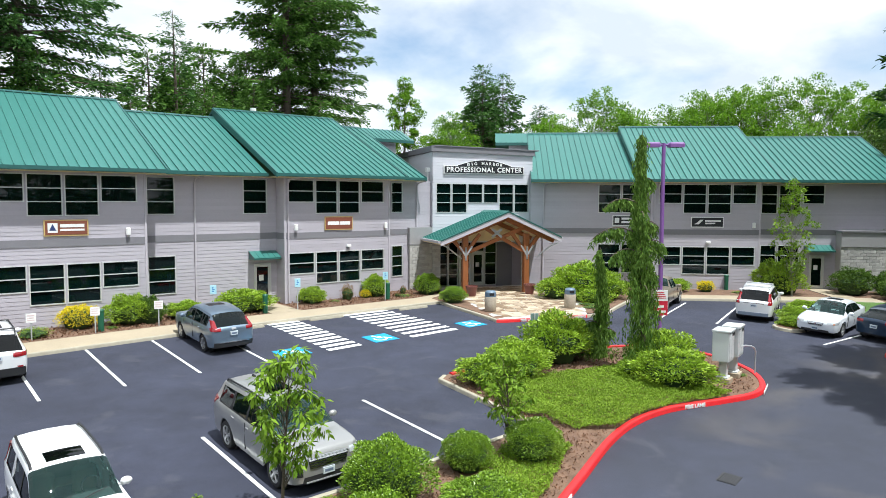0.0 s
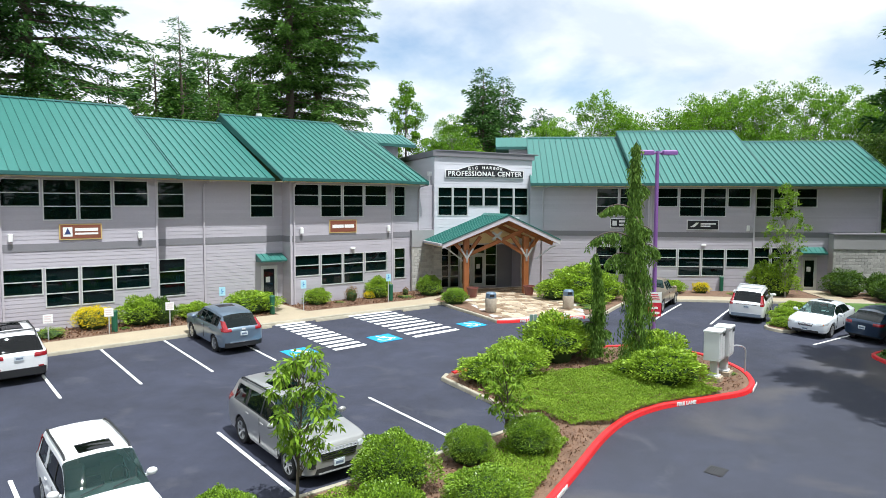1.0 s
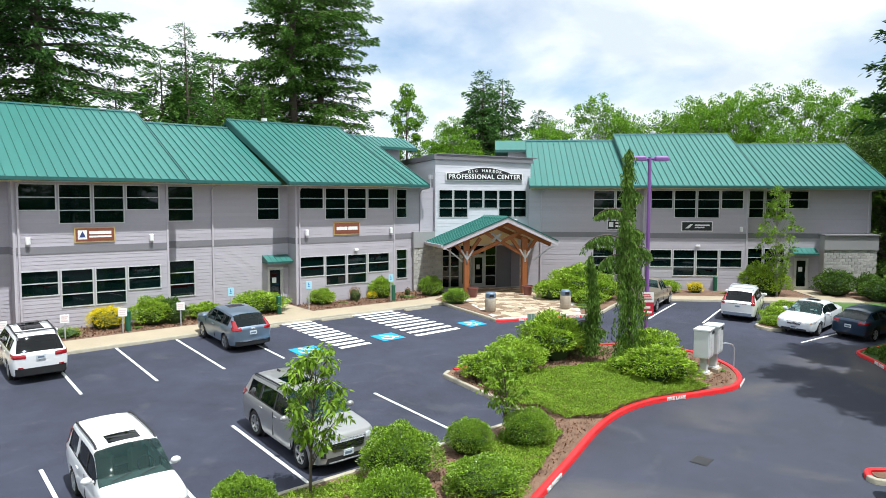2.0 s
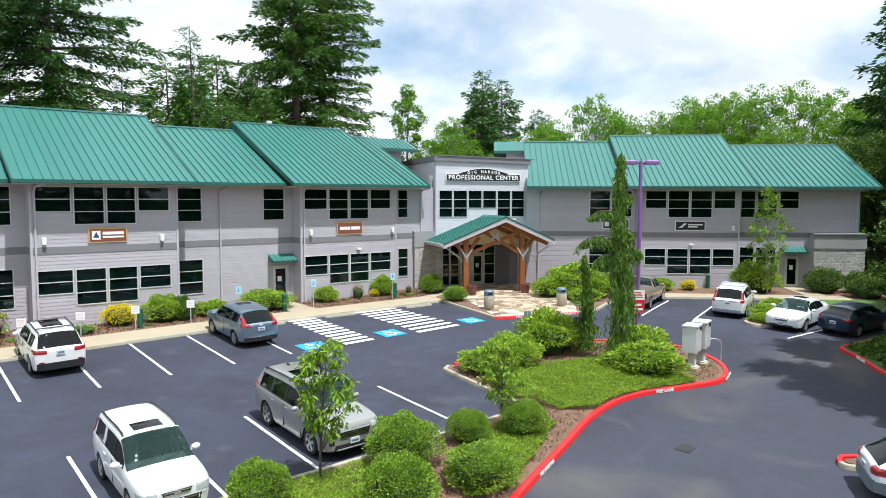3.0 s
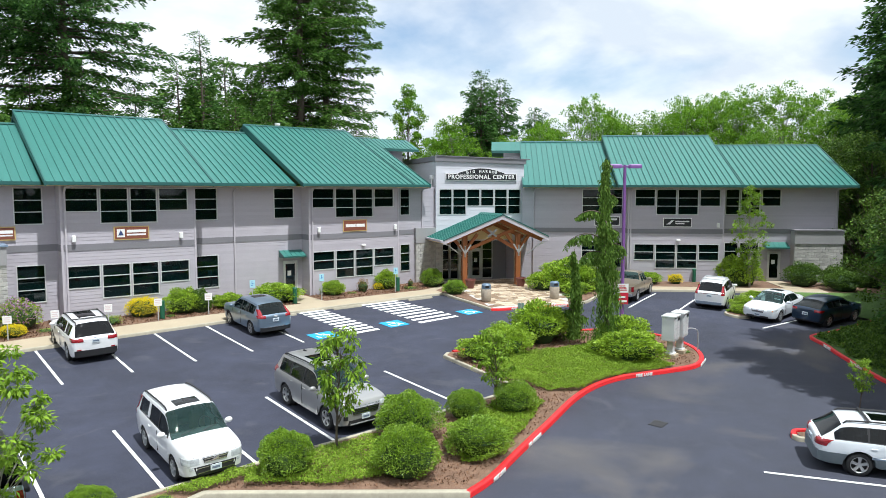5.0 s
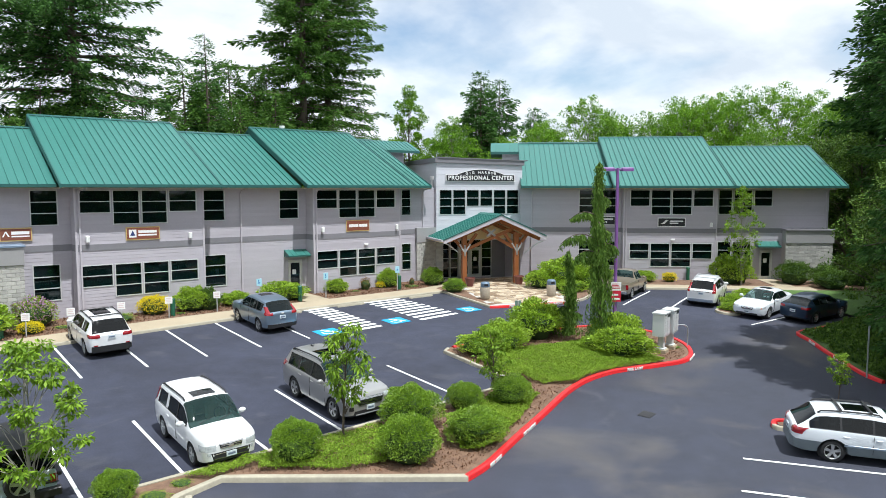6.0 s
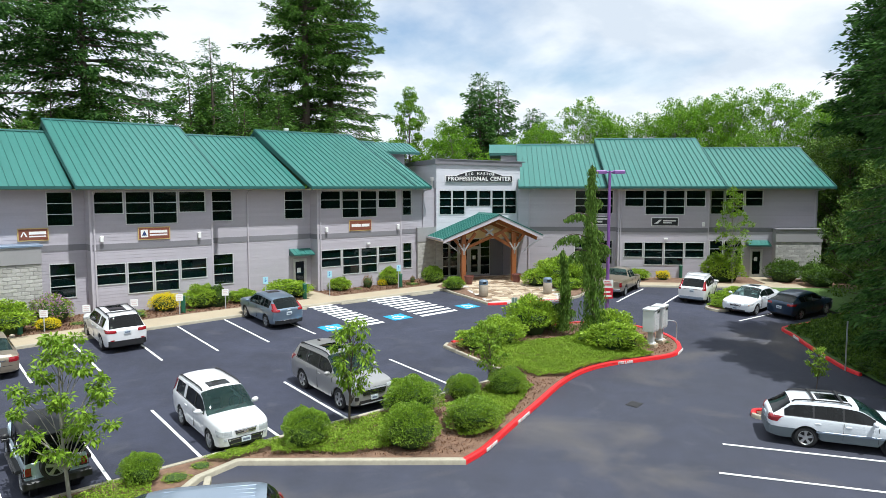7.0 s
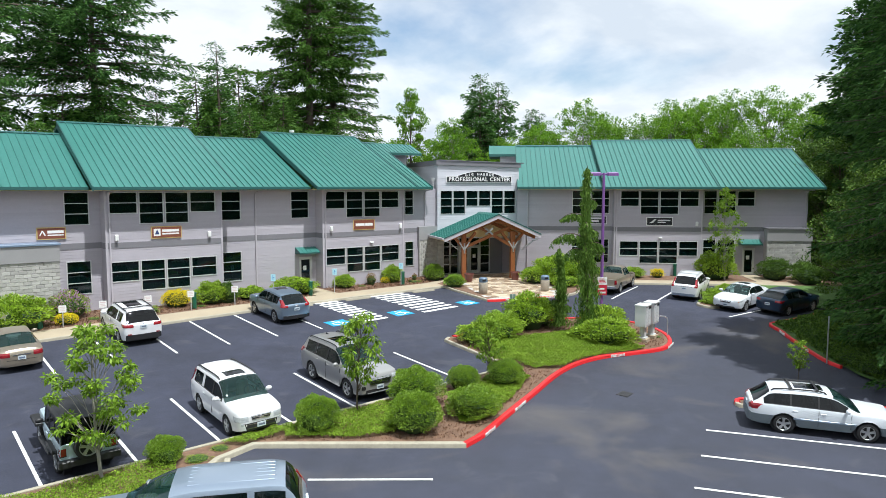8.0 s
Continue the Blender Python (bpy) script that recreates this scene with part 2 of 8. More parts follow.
GREY_BARK = surf("grey bark", (0.30, 0.28, 0.25), 0.9, var=0.3, scale=4, fine=20, bump=0.5, bscale=20, stretch=(1, 1, 0.3))
FIR = leafy("fir needles", (0.020, 0.062, 0.018), (0.115, 0.245, 0.050), 0.55, 0.28)
FIR_WARM = leafy("bright fir needles", (0.030, 0.085, 0.016), (0.15, 0.29, 0.046), 0.55, 0.32)
CEDAR = leafy("weeping cedar sprays", (0.050, 0.115, 0.018), (0.20, 0.33, 0.055), 0.55, 0.25)
ALDER = leafy("alder leaves", (0.065, 0.165, 0.012), (0.25, 0.45, 0.035), 0.5, 0.40)
# darker leaf green with shade mixed into the colour
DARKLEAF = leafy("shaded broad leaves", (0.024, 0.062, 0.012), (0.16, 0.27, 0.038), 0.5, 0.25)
CHERRY = leafy("young tree leaves", (0.085, 0.175, 0.014), (0.30, 0.46, 0.045), 0.42, 0.35)
SHRUB = leafy("clipped shrub leaves", (0.085, 0.170, 0.012), (0.31, 0.48, 0.040), 0.36, 0.22, spec=0.4)
LAUREL = leafy("rhododendron leaves", (0.125, 0.225, 0.015), (0.44, 0.62, 0.055), 0.40, 0.25, spec=0.3)
GOLDLEAF = leafy("golden shrub leaves", (0.60, 0.48, 0.012), (0.92, 0.78, 0.030), 0.45, 0.3)
BRONZE = leafy("bronze shrub leaves", (0.20, 0.10, 0.030), (0.36, 0.24, 0.07), 0.45, 0.3)
COVER = leafy("ground cover leaves", (0.095, 0.170, 0.013), (0.33, 0.48, 0.050), 0.5, 0.25)
CHIPS = leafy("bark chips", (0.09, 0.045, 0.026), (0.25, 0.145, 0.09), 0.9, 0.0)
BLOSSOM = leafy("mauve blossom", (0.35, 0.16, 0.32), (0.62, 0.40, 0.58), 0.5, 0.3)
# near-black green that paints the shade inside shrubs
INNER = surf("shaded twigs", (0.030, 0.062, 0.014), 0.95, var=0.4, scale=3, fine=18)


# ---- mesh building ----
class Geo:
    """Gathers vertices and faces of one mesh."""

    def __init__(self):
        self.v, self.f, self.k = [], [], []

    def add(self, verts, faces, kind=0, m=None):
        o = len(self.v)
        self.v += [tuple(m @ Vector(p)) if m is not None else tuple(p) for p in verts]
        self.f += [tuple(o + i for i in q) for q in faces]
        self.k += [kind] * len(faces)
        return self

    def box(self, x0, x1, y0, y1, z0, z1, kind=0, m=None):
        v = [(x, y, z) for z in (z0, z1) for x, y in ((x0, y0), (x1, y0), (x1, y1), (x0, y1))]
        return self.add(v, [(3, 2, 1, 0), (4, 5, 6, 7), (0, 1, 5, 4), (1, 2, 6, 5), (2, 3, 7, 6), (3, 0, 4, 7)], kind, m)

    def rbox(self, x0, x1, y0, y1, z0, z1, r=0.02, kind=0, m=None):
        """A box with chamfered upright edges and a chamfered top."""
        r = min(r, (x1 - x0) * 0.45, (y1 - y0) * 0.45, (z1 - z0) * 0.45)
        ring = lambda a, z: [(x0 + a, y0 + r, z), (x0 + r, y0 + a, z), (x1 - r, y0 + a, z), (x1 - a, y0 + r, z),
                             (x1 - a, y1 - r, z), (x1 - r, y1 - a, z), (x0 + r, y1 - a, z), (x0 + a, y1 - r, z)]
        top = [(min(max(x, x0 + r), x1 - r), min(max(y, y0 + r), y1 - r), z1) for x, y, _ in ring(r, z1)]
        return self.loft([ring(0, z0), ring(0, z1 - r), top], kind, m)

    def loft(self, rings, kind=0, m=None, caps=True, closed=True):
        n = len(rings[0])
        v = [p for r in rings for p in r]
        f = []
        for i in range(len(rings) - 1):
            for j in range(n if closed else n - 1):
                a, b = i * n + j, i * n + (j + 1) % n
                f.append((a, b, b + n, a + n))
        if caps:
            f += [tuple(reversed(range(n))), tuple(range((len(rings) - 1) * n, len(rings) * n))]
        return self.add(v, f, kind, m)

    def tube(self, p0, p1, r0, r1=None, n=10, kind=0, m=None, caps=True):
        p0, p1 = Vector(p0), Vector(p1)
        r1 = r0 if r1 is None else r1
        q = (p1 - p0).to_track_quat("Z", "Y")
        ring = lambda p, r: [tuple(p + q @ Vector((r * math.cos(2 * math.pi * i / n), r * math.sin(2 * math.pi * i / n), 0))) for i in range(n)]
        return self.loft([ring(p0, r0), ring(p1, r1)], kind, m, caps)

    def pipe(self, pts, radii, n=8, kind=0, m=None):
        pts = [Vector(p) for p in pts]
        if not hasattr(radii, "__len__"):
            radii = [radii] * len(pts)
        rings = []
        for i, p in enumerate(pts):
            d = pts[min(i + 1, len(pts) - 1)] - pts[max(i - 1, 0)]
            q = d.to_track_quat("Z", "Y")
            rings.append([tuple(p + q @ Vector((radii[i] * math.cos(2 * math.pi * j / n), radii[i] * math.sin(2 * math.pi * j / n), 0))) for j in range(n)])
        return self.loft(rings, kind, m)

    def lathe(self, prof, n=18, kind=0, m=None):
        """Turned shape round z: prof is a list of radius, height."""
        rings = [[(r * math.cos(2 * math.pi * i / n), r * math.sin(2 * math.pi * i / n), z) for i in range(n)] for r, z in prof]
        return self.loft(rings, kind, m)

    def prism(self, poly, z0, z1, kind=0, m=None):
        return self.loft([[(x, y, z0) for x, y in poly], [(x, y, z1) for x, y in poly]], kind, m)

    def blob(self, c, r, n=12, rough=0.12, seed=0, kind=0):
        """An uneven rounded mass."""
        rows = max(5, n // 2)
        rings = []
        for i in range(rows + 1):
            a = math.pi * i / rows
            ring = []
            for j in range(n):
                b = 2 * math.pi * j / n
                d = Vector((math.sin(a) * math.cos(b), math.sin(a) * math.sin(b), math.cos(a)))
                k = 1 + rough * noise.noise(d * 2.2 + Vector((seed * 3.1, seed * 1.7, 0)))
                ring.append((c[0] + d.x * r[0] * k, c[1] + d.y * r[1] * k, c[2] + d.z * r[2] * k))
            rings.append(ring)
        rings[0] = [(c[0], c[1], c[2] + r[2])] * n
        rings[-1] = [(c[0], c[1], c[2] - r[2])] * n
        return self.loft(rings, kind, caps=False)

    def mesh(self, name, mats, smooth=False, angle=35):
        me = bpy.data.meshes.new(name)
        me.from_pydata(self.v, [], self.f)
        for m in mats if isinstance(mats, (list, tuple)) else [mats]:
            me.materials.append(m)
        if any(self.k):
            me.polygons.foreach_set("material_index", self.k)
        if smooth:
            me.polygons.foreach_set("use_smooth", [True] * len(me.polygons))
            me.set_sharp_from_angle(angle=radians(angle))
        me.validate()
        me.update()
        return me


def part(name, geo, mats=None, parent=None, label="", m=None, smooth=False, angle=35, kind=""):
    """Links a Geo (or a ready mesh) as one mesh object under a thing or a part."""
    me = geo.mesh(name, mats, smooth, angle) if isinstance(geo, Geo) else geo
    ob = new(name, me)
    ob.parent = parent
    if m is not None:
        ob.matrix_basis = m
    return tagged(ob, label=label, kind=kind)


def thing(name, label, category, m=None, group="", kind=""):
    ob = new(name)
    ob.empty_display_size = 0.2
    if m is not None:
        ob.matrix_basis = m
    return tagged(ob, label, category, group, kind)


def spline(pts, step=0.35, closed=False):
    """Points along a smooth curve through pts (2D)."""
    p = [Vector((*q, 0)) for q in pts]
    n, out = len(p), []
    for i in range(n if closed else n - 1):
        a, b, c, d = p[(i - 1) % n if closed else max(i - 1, 0)], p[i], p[(i + 1) % n], p[(i + 2) % n if closed else min(i + 2, n - 1)]
        k = max(2, int((c - b).length / step))
        for j in range(k):
            t = j / k
            q = 0.5 * (2 * b + (c - a) * t + (2 * a - 5 * b + 4 * c - d) * t * t + (3 * b - a - 3 * c + d) * t ** 3)
            out.append((q.x, q.y))
    if not closed:
        out.append(pts[-1])
    return out


def straight(pts, step=1.0, closed=False):
    out = []
    n = len(pts)
    for i in range(n if closed else n - 1):
        a, b = Vector((*pts[i], 0)), Vector((*pts[(i + 1) % n], 0))
        k = max(1, int((b - a).length / step))
        out += [tuple(a.lerp(b, j / k))[:2] for j in range(k)]
    return out if closed else out + [tuple(pts[-1])]


def kerb_geo(pts, width=0.16, h=0.15, side=1, closed=False):
    """A kerb of rounded section along pts; side 1 lays its width to the left of the way."""
    n, rings = len(pts), []
    for i, (x, y) in enumerate(pts):
        a = Vector(pts[(i - 1) % n] if closed or i else pts[0])
        b = Vector(pts[(i + 1) % n] if closed or i < n - 1 else pts[-1])
        d = (b - a).normalized()
        nx, ny = -d.y * side, d.x * side
        z = gz(x, y)
        sect = ((0, -0.15), (0.0, h - 0.035), (0.012, h - 0.012), (0.04, h), (width - 0.03, h), (width, h - 0.02), (width, -0.15))
        rings.append([(x + nx * s, y + ny * s, z + q) for s, q in sect])
    if closed:
        rings.append(rings[0])
    g = Geo()
    return g.loft(rings, caps=not closed)


def sheet(poly, h, cell=None, drop=None):
    """A ground sheet in the shape of poly that follows the land, h above it."""
    bm = bmesh.new()
    bm.faces.new([bm.verts.new((x, y, 0)) for x, y in poly])
    bmesh.ops.triangulate(bm, faces=bm.faces[:])
    if cell:
        xs, ys = [p[0] for p in poly], [p[1] for p in poly]
        for lo, hi, ax in ((min(xs), max(xs), 0), (min(ys), max(ys), 1)):
            q = lo + cell
            while q < hi:
                co, no = [0, 0, 0], [0, 0, 0]
                co[ax], no[ax] = q, 1
                bmesh.ops.bisect_plane(bm, geom=bm.verts[:] + bm.edges[:] + bm.faces[:], plane_co=co, plane_no=no)
                q += cell
    for v in bm.verts:
        v.co.z = gz(v.co.x, v.co.y) + h
    bmesh.ops.recalc_face_normals(bm, faces=bm.faces[:])
    if bm.faces and sum(f.normal.z for f in bm.faces) < 0:
        bmesh.ops.reverse_faces(bm, faces=bm.faces[:])
    me = bpy.data.meshes.new("sheet")
    bm.to_mesh(me)
    bm.free()
    return me


def with_mat(me, m):
    me.materials.clear()
    me.materials.append(m)
    return me


def strip(a, b, w, h=0.022, thick=0.012):
    """A painted line on the ground from a to b."""
    a, b = Vector((*a, 0)), Vector((*b, 0))
    d = (b - a).normalized()
    nrm = Vector((-d.y, d.x, 0)) * w / 2
    k = max(1, int((b - a).length / 0.8))
    rings = []
    for i in range(k + 1):
        p = a.lerp(b, i / k)
        l, r = p + nrm, p - nrm
        rings.append([(l.x, l.y, gz(l.x, l.y) + h - thick), (l.x, l.y, gz(l.x, l.y) + h), (r.x, r.y, gz(r.x, r.y) + h), (r.x, r.y, gz(r.x, r.y) + h - thick)])
    return Geo().loft(rings)


def words(body, size, depth=0.01, spacing=1.0, bold=0.0):
    """Lettering as a mesh, centred, in the xy plane."""
    cu = bpy.data.curves.new("lettering", "FONT")
    cu.body, cu.size, cu.extrude, cu.align_x, cu.align_y = body, size, depth, "CENTER", "CENTER"
    cu.space_character, cu.offset, cu.resolution_u = spacing, bold, 3
    ob = new("lettering", cu)
    me = bpy.data.meshes.new_from_object(ob.evaluated_get(bpy.context.evaluated_depsgraph_get()))
    bpy.data.objects.remove(ob)
    bpy.data.curves.remove(cu)
    return me


UP = Matrix.Rotation(radians(90), 4, "X")       # turns lettering from flat to upright, facing -y


def place(m, *pts):
    """Plan points of a wing's own axes in the world."""
    return [tuple((m @ Vector((x, y, 0)))[:2]) for x, y in pts]


# ---- ground, car park, kerbs ----
gx_ = [-1500, -700, -300, -140, -80, -45, -25, -5, 15, 35, 55, 80, 140, 300, 700, 1500]
gy_ = [-1500, -600, -250, -120, -80, -55, -35, -15, -5, 5, 15, 30, 60, 140, 300, 700, 1500]
g = Geo()
g.add([(x, y, gz(x, y) - (0.45 if -60 < y < 16 else 0.25)) for y in gy_ for x in gx_],
      [(j * len(gx_) + i, j * len(gx_) + i + 1, (j + 1) * len(gx_) + i + 1, (j + 1) * len(gx_) + i) for j in range(len(gy_) - 1) for i in range(len(gx_) - 1)])
ground = part("ground", g, SOIL)
tagged(ground, "dark forest floor round the car park", "ground", kind="structure")

lot = part("parking_lot", with_mat(sheet([(-60, -85), (52, -85), (52, -4.4), (-60, -4.4)], 0.0, 1.0), ASPHALT))
tagged(lot, "dark sealed asphalt car park with faint scuffs", "parking lot", kind="structure")

walkway = part("pavement", with_mat(sheet([(-40, -4.36), (18.55, -4.36), (18.9, -3.2), (20.4, -2.4), (20.4, -1.9), (18.2, -2.55), (-40, -2.55)], 0.135, 1.0), CONCRETE))
tagged(walkway, "pale tan concrete walk along the office front", "pavement", kind="structure")
door_step = part("pavement", with_mat(sheet([(9.1, -2.6), (10.75, -2.6), (10.75, 1.0), (9.1, 1.0)], 0.142), CONCRETE))
tagged(door_step, "concrete path to the side door", "pavement", kind="structure")
walk_r = part("pavement", with_mat(sheet(place(M_R, (28.3, -4.5), (42.5, -4.5), (42.5, -3.0), (28.3, -3.0)), 0.135, 1.0), CONCRETE))
tagged(walk_r, "concrete walk before the far wing", "pavement", kind="structure")
step_r = part("pavement", with_mat(sheet(place(M_R, (40.2, -3.05), (41.5, -3.05), (41.5, 0.9), (40.2, 0.9)), 0.142), CONCRETE))
tagged(step_r, "concrete path to the far door", "pavement", kind="structure")

for name, poly, h, mat, label in (
        ("flower_bed", [(-40, -2.52), (9.08, -2.52), (9.08, 0.95), (-40, 0.95)], 0.12, MULCH, "bark mulch bed along the siding"),
        ("flower_bed", [(10.78, -2.52), (18.2, -2.52), (20.4, -1.85), (22.2, 0.7), (21.5, 0.95), (10.78, 0.95)], 0.12, MULCH, "bark mulch bed along the siding"),
        ("flower_bed", [(18.75, -3.6), (18.1, -7.2), (17.45, -10.3), (18.3, -10.2), (20.2, -5.2), (20.35, -2.45), (19.0, -3.15)], 0.125, MULCH, "mulched bed beside the paved entrance"),
        ("flower_bed", [(22.3, -12.1), (23.6, -12.15), (25.3, -11.5), (29.0, -10.0), *place(M_R, (28.25, -2.9), (28.25, 0.6), (22.5, 0.9)), (24.9, -8.0)], 0.125, MULCH, "mulched bed beside the paved entrance"),
        ("flower_bed", place(M_R, (28.3, -2.95), (40.15, -2.95), (40.15, 0.95), (28.3, 0.95)), 0.12, MULCH, "bark mulch bed before the far wing"),
        ("flower_bed", place(M_R, (41.55, -4.4), (47.5, -4.4), (47.5, 0.95), (41.55, 0.95)), 0.12, MULCH, "bark mulch bed before the far wing"),
        ("lawn", [(26.35, -24.55), (33.0, -25.0), (34.4, -19.6), (36.5, -17.6), (42, -22), (60, -22), (60, -85), (36, -85), (21.5, -40), (20.1, -36.0), (19.75, -33.0), (20.35, -31.7), (21.15, -30.7), (21.4, -29.8), (24.0, -27.1)], 0.12, TURF, "rough turf under the trees")):
    ob = part(name, with_mat(sheet(poly, h, 1.5), mat))
    tagged(ob, label, "lawn" if name == "lawn" else "flower bed", kind="structure")


def kerb(pts, mat, label, side=1, closed=False, width=0.16, h=0.15):
    ob = part("kerb", kerb_geo(pts, width, h, side, closed), mat, smooth=True, angle=50)
    return tagged(ob, label, "kerb", kind="structure")


kerb(straight([(-40, -4.5), (18.5, -4.5)]), KERB_C, "weathered concrete kerb along the walk", side=1)
kerb(spline([(18.5, -4.5), (18.05, -6.0), (17.75, -7.6), (17.25, -10.5)], 0.5), KERB_C, "weathered concrete kerb round the entrance bed", side=1)
kerb(spline([(17.25, -10.5), (17.6, -10.78), (19.6, -11.5), (21.9, -12.36)], 0.5), KERB_RED, "red painted kerb before the entrance", side=1)
kerb(spline([(21.9, -12.36), (23.6, -12.35), (25.3, -11.68), (29.2, -10.15)], 0.5) + place(M_R, (28.3, -4.6)), KERB_C, "concrete kerb round the planting", side=1)
kerb(straight(place(M_R, (28.3, -4.6), (42.4, -4.6))), KERB_C, "concrete kerb before the far wing", side=1)
kerb(spline([(36.3, -25.3), (29, -24.9), (26.9, -24.55), (26.15, -24.7), (25.3, -25.7), (23.95, -27.0), (22.3, -28.75), (21.4, -29.8), (21.0, -30.6)], 0.4), KERB_RED, "red painted kerb curving along the turf", side=1)
kerb(spline([(17.6, -34.8), (15.0, -31.9), (13.5, -30.2), (12.95, -29.9), (12.55, -30.1)], 0.3), KERB_RED, "red painted kerb of the finger beside a bay", side=1)
kerb(spline([(12.55, -30.1), (12.45, -30.35), (12.75, -30.8), (14.4, -33.2), (16.6, -36.2)], 0.3), KERB_C, "worn concrete kerb end beside a parking bay", side=1)
finger = part("planting_island", with_mat(sheet([(17.5, -34.9), (15.0, -32.1), (13.4, -30.4), (12.9, -30.1), (12.7, -30.3), (12.95, -30.8), (14.5, -33.1), (16.5, -36.0)], 0.12, 1.0), MULCH))
tagged(finger, "narrow mulched finger at the end of the bays", "planter", kind="structure")

# small planted island between two bays of the far row
ISLE = [(27.45, -19.75), (27.75, -19.1), (29.2, -18.75), (34.9, -16.75), (36.4, -18.3), (34.2, -19.6), (29.5, -20.45), (27.75, -20.45)]
isle = part("planting_island", with_mat(sheet(ISLE, 0.12, 1.0), MULCH))
tagged(isle, "small mulched island between parked cars", "planter", kind="structure")
kerb(spline(ISLE, 0.3, True), KERB_C, "concrete kerb round the small island", side=-1, closed=True)

# the large island: a band along the near bays that widens to a rounded head
HEAD = [(9.05, -16.2), (9.75, -15.95), (13.5, -16.2), (17.0, -16.6), (19.3, -18.0), (20.2, -20.2), (19.6, -22.2), (18.3, -23.5), (16.9, -23.95), (15.2, -23.6), (13.2, -23.05), (11.4, -23.05), (9.5, -23.55), (7.0, -24.6), (4.35, -25.7), (2.6, -26.45), (1.45, -26.75)]
LEFT = [(-4.15, -22.55), (-5.5, -22.85), (-7.2, -24.2), (-9.6, -25.6), (-12.5, -27.5), (-30, -27.5), (-30, -21.6), (-5.0, -21.55), (4.5, -21.55), (8.1, -21.45), (8.55, -21.0)]
soil_poly = HEAD[:1] + spline(HEAD[1:], 0.6) + LEFT
island = part("planting_island", with_mat(sheet(soil_poly, 0.11, 1.5), MULCH))
tagged(island, "long mulched planting island with clipped shrubs", "planter", kind="structure")
kerb(spline(HEAD[1:], 0.3), KERB_RED, "red painted fire lane kerb round the island", side=-1, width=0.2, h=0.17)
kerb(straight([HEAD[-1], (-4.15, -22.55), (-5.45, -22.9), (-7.2, -24.3), (-9.6, -25.7), (-12.5, -27.6), (-30, -27.6)], 0.8), KERB_C, "pale concrete kerb along the lower lane", side=-1, width=0.22, h=0.17)
kerb(straight([(-30, -21.5), (-5.0, -21.5), (4.5, -21.5), (8.15, -21.4)], 0.8), KERB_C, "pale concrete kerb at the bay heads", side=-1)
kerb(straight([(8.15, -21.4), (8.6, -20.9), (9.0, -16.25), (9.4, -15.98)], 0.5), KERB_C, "pale concrete kerb on the island's side", side=-1)
kerb(straight([(-5.35, -22.95), (-6.2, -24.6)], 0.5), KERB_C, "short concrete kerb at the lane's corner", side=1, width=0.2)


def kerb_words(body, x, y, way, side, size=0.165):
    """Lettering on a kerb's upright face at the point of the way nearest to x, y."""
    path = spline(way, 0.1)
    i = min(range(1, len(path) - 1), key=lambda k: (path[k][0] - x) ** 2 + (path[k][1] - y) ** 2)
    (x, y), a, b = path[i], path[i - 1], path[i + 1]
    heading = math.degrees(math.atan2((b[1] - a[1]) * side, (b[0] - a[0]) * side))
    ob = part("lettering", with_mat(words(body, size, 0.010, 1.1, 0.008), LINE), None)
    ob.matrix_basis = on_ground(x, y, heading, 0.078) @ UP @ Matrix.Translation((0, 0, 0.018))
    return tagged(ob, "white stencilled words on a red kerb", "road marking")


for word, x, y in (("FIRE LANE", 14.05, -23.3), ("NO PARKING", 5.55, -25.2), ("FIRE LANE", 2.9, -26.3), ("NO PARKING", 17.75, -23.8)):
    kerb_words(word, x, y, HEAD[1:], -1)
for word, x, y in (("FIRE LANE", 18.75, -11.2), ("NO PARKING", 21.3, -12.1)):
    kerb_words(word, x, y, [(17.25, -10.5), (17.6, -10.78), (19.6, -11.5), (21.9, -12.36)], 1)
TURF_EDGE = [(36.3, -25.3), (29, -24.9), (26.9, -24.55), (26.15, -24.7), (25.3, -25.7), (23.95, -27.0), (22.3, -28.75), (21.3, -29.55), (20.4, -30.2)]
for word, x, y in (("FIRE LANE", 25.0, -26.0), ("NO PARKING", 22.9, -28.1)):
    kerb_words(word, x, y, TURF_EDGE, 1)

# ---- painted lines ----
def line(a, b, w=0.1):
    return tagged(part("parking_line", strip(a, b, w), LINE), "white painted parking line on asphalt", "road marking", "parking lines")


for k in range(-7, 2):
    line((2.6 * k, -4.62), (2.6 * k, -10.32))
line((5.2, -4.62), (5.2, -10.32))
for k in range(-5, 5):
    line((-4.85 + 2.66 * k, -16.3), (-4.85 + 2.66 * k, -21.35))
d_r = Vector((0.598, -0.80))
for x, y in ((9.32, -30.8), (7.23, -31.87), (5.04, -32.98), (2.85, -34.1), (0.7, -35.2)):
    line((x, y), (x + d_r.x * 6, y + d_r.y * 6))
line((-3.83, -25.6), (-0.83, -27.85))
line((24.66, -14.74), (30.2, -12.8))
line((26.2, -17.05), (31.8, -15.2))
line((26.35, -22.15), (32.0, -22.55))
for x0, x1, y1 in ((7.9, 9.55, -10.25), (12.05, 14.75, -10.4)):
    for k in range(11 if x0 < 10 else 10):
        y = -4.62 - k * (abs(y1) - 4.62) / (10 if x0 < 10 else 9)
        tagged(part("crossing_bar", strip((x0 + 0.02, y), (x1 - 0.02, y), 0.30), LINE), "white hatch bar of an access aisle", "road marking", "hatch bars")


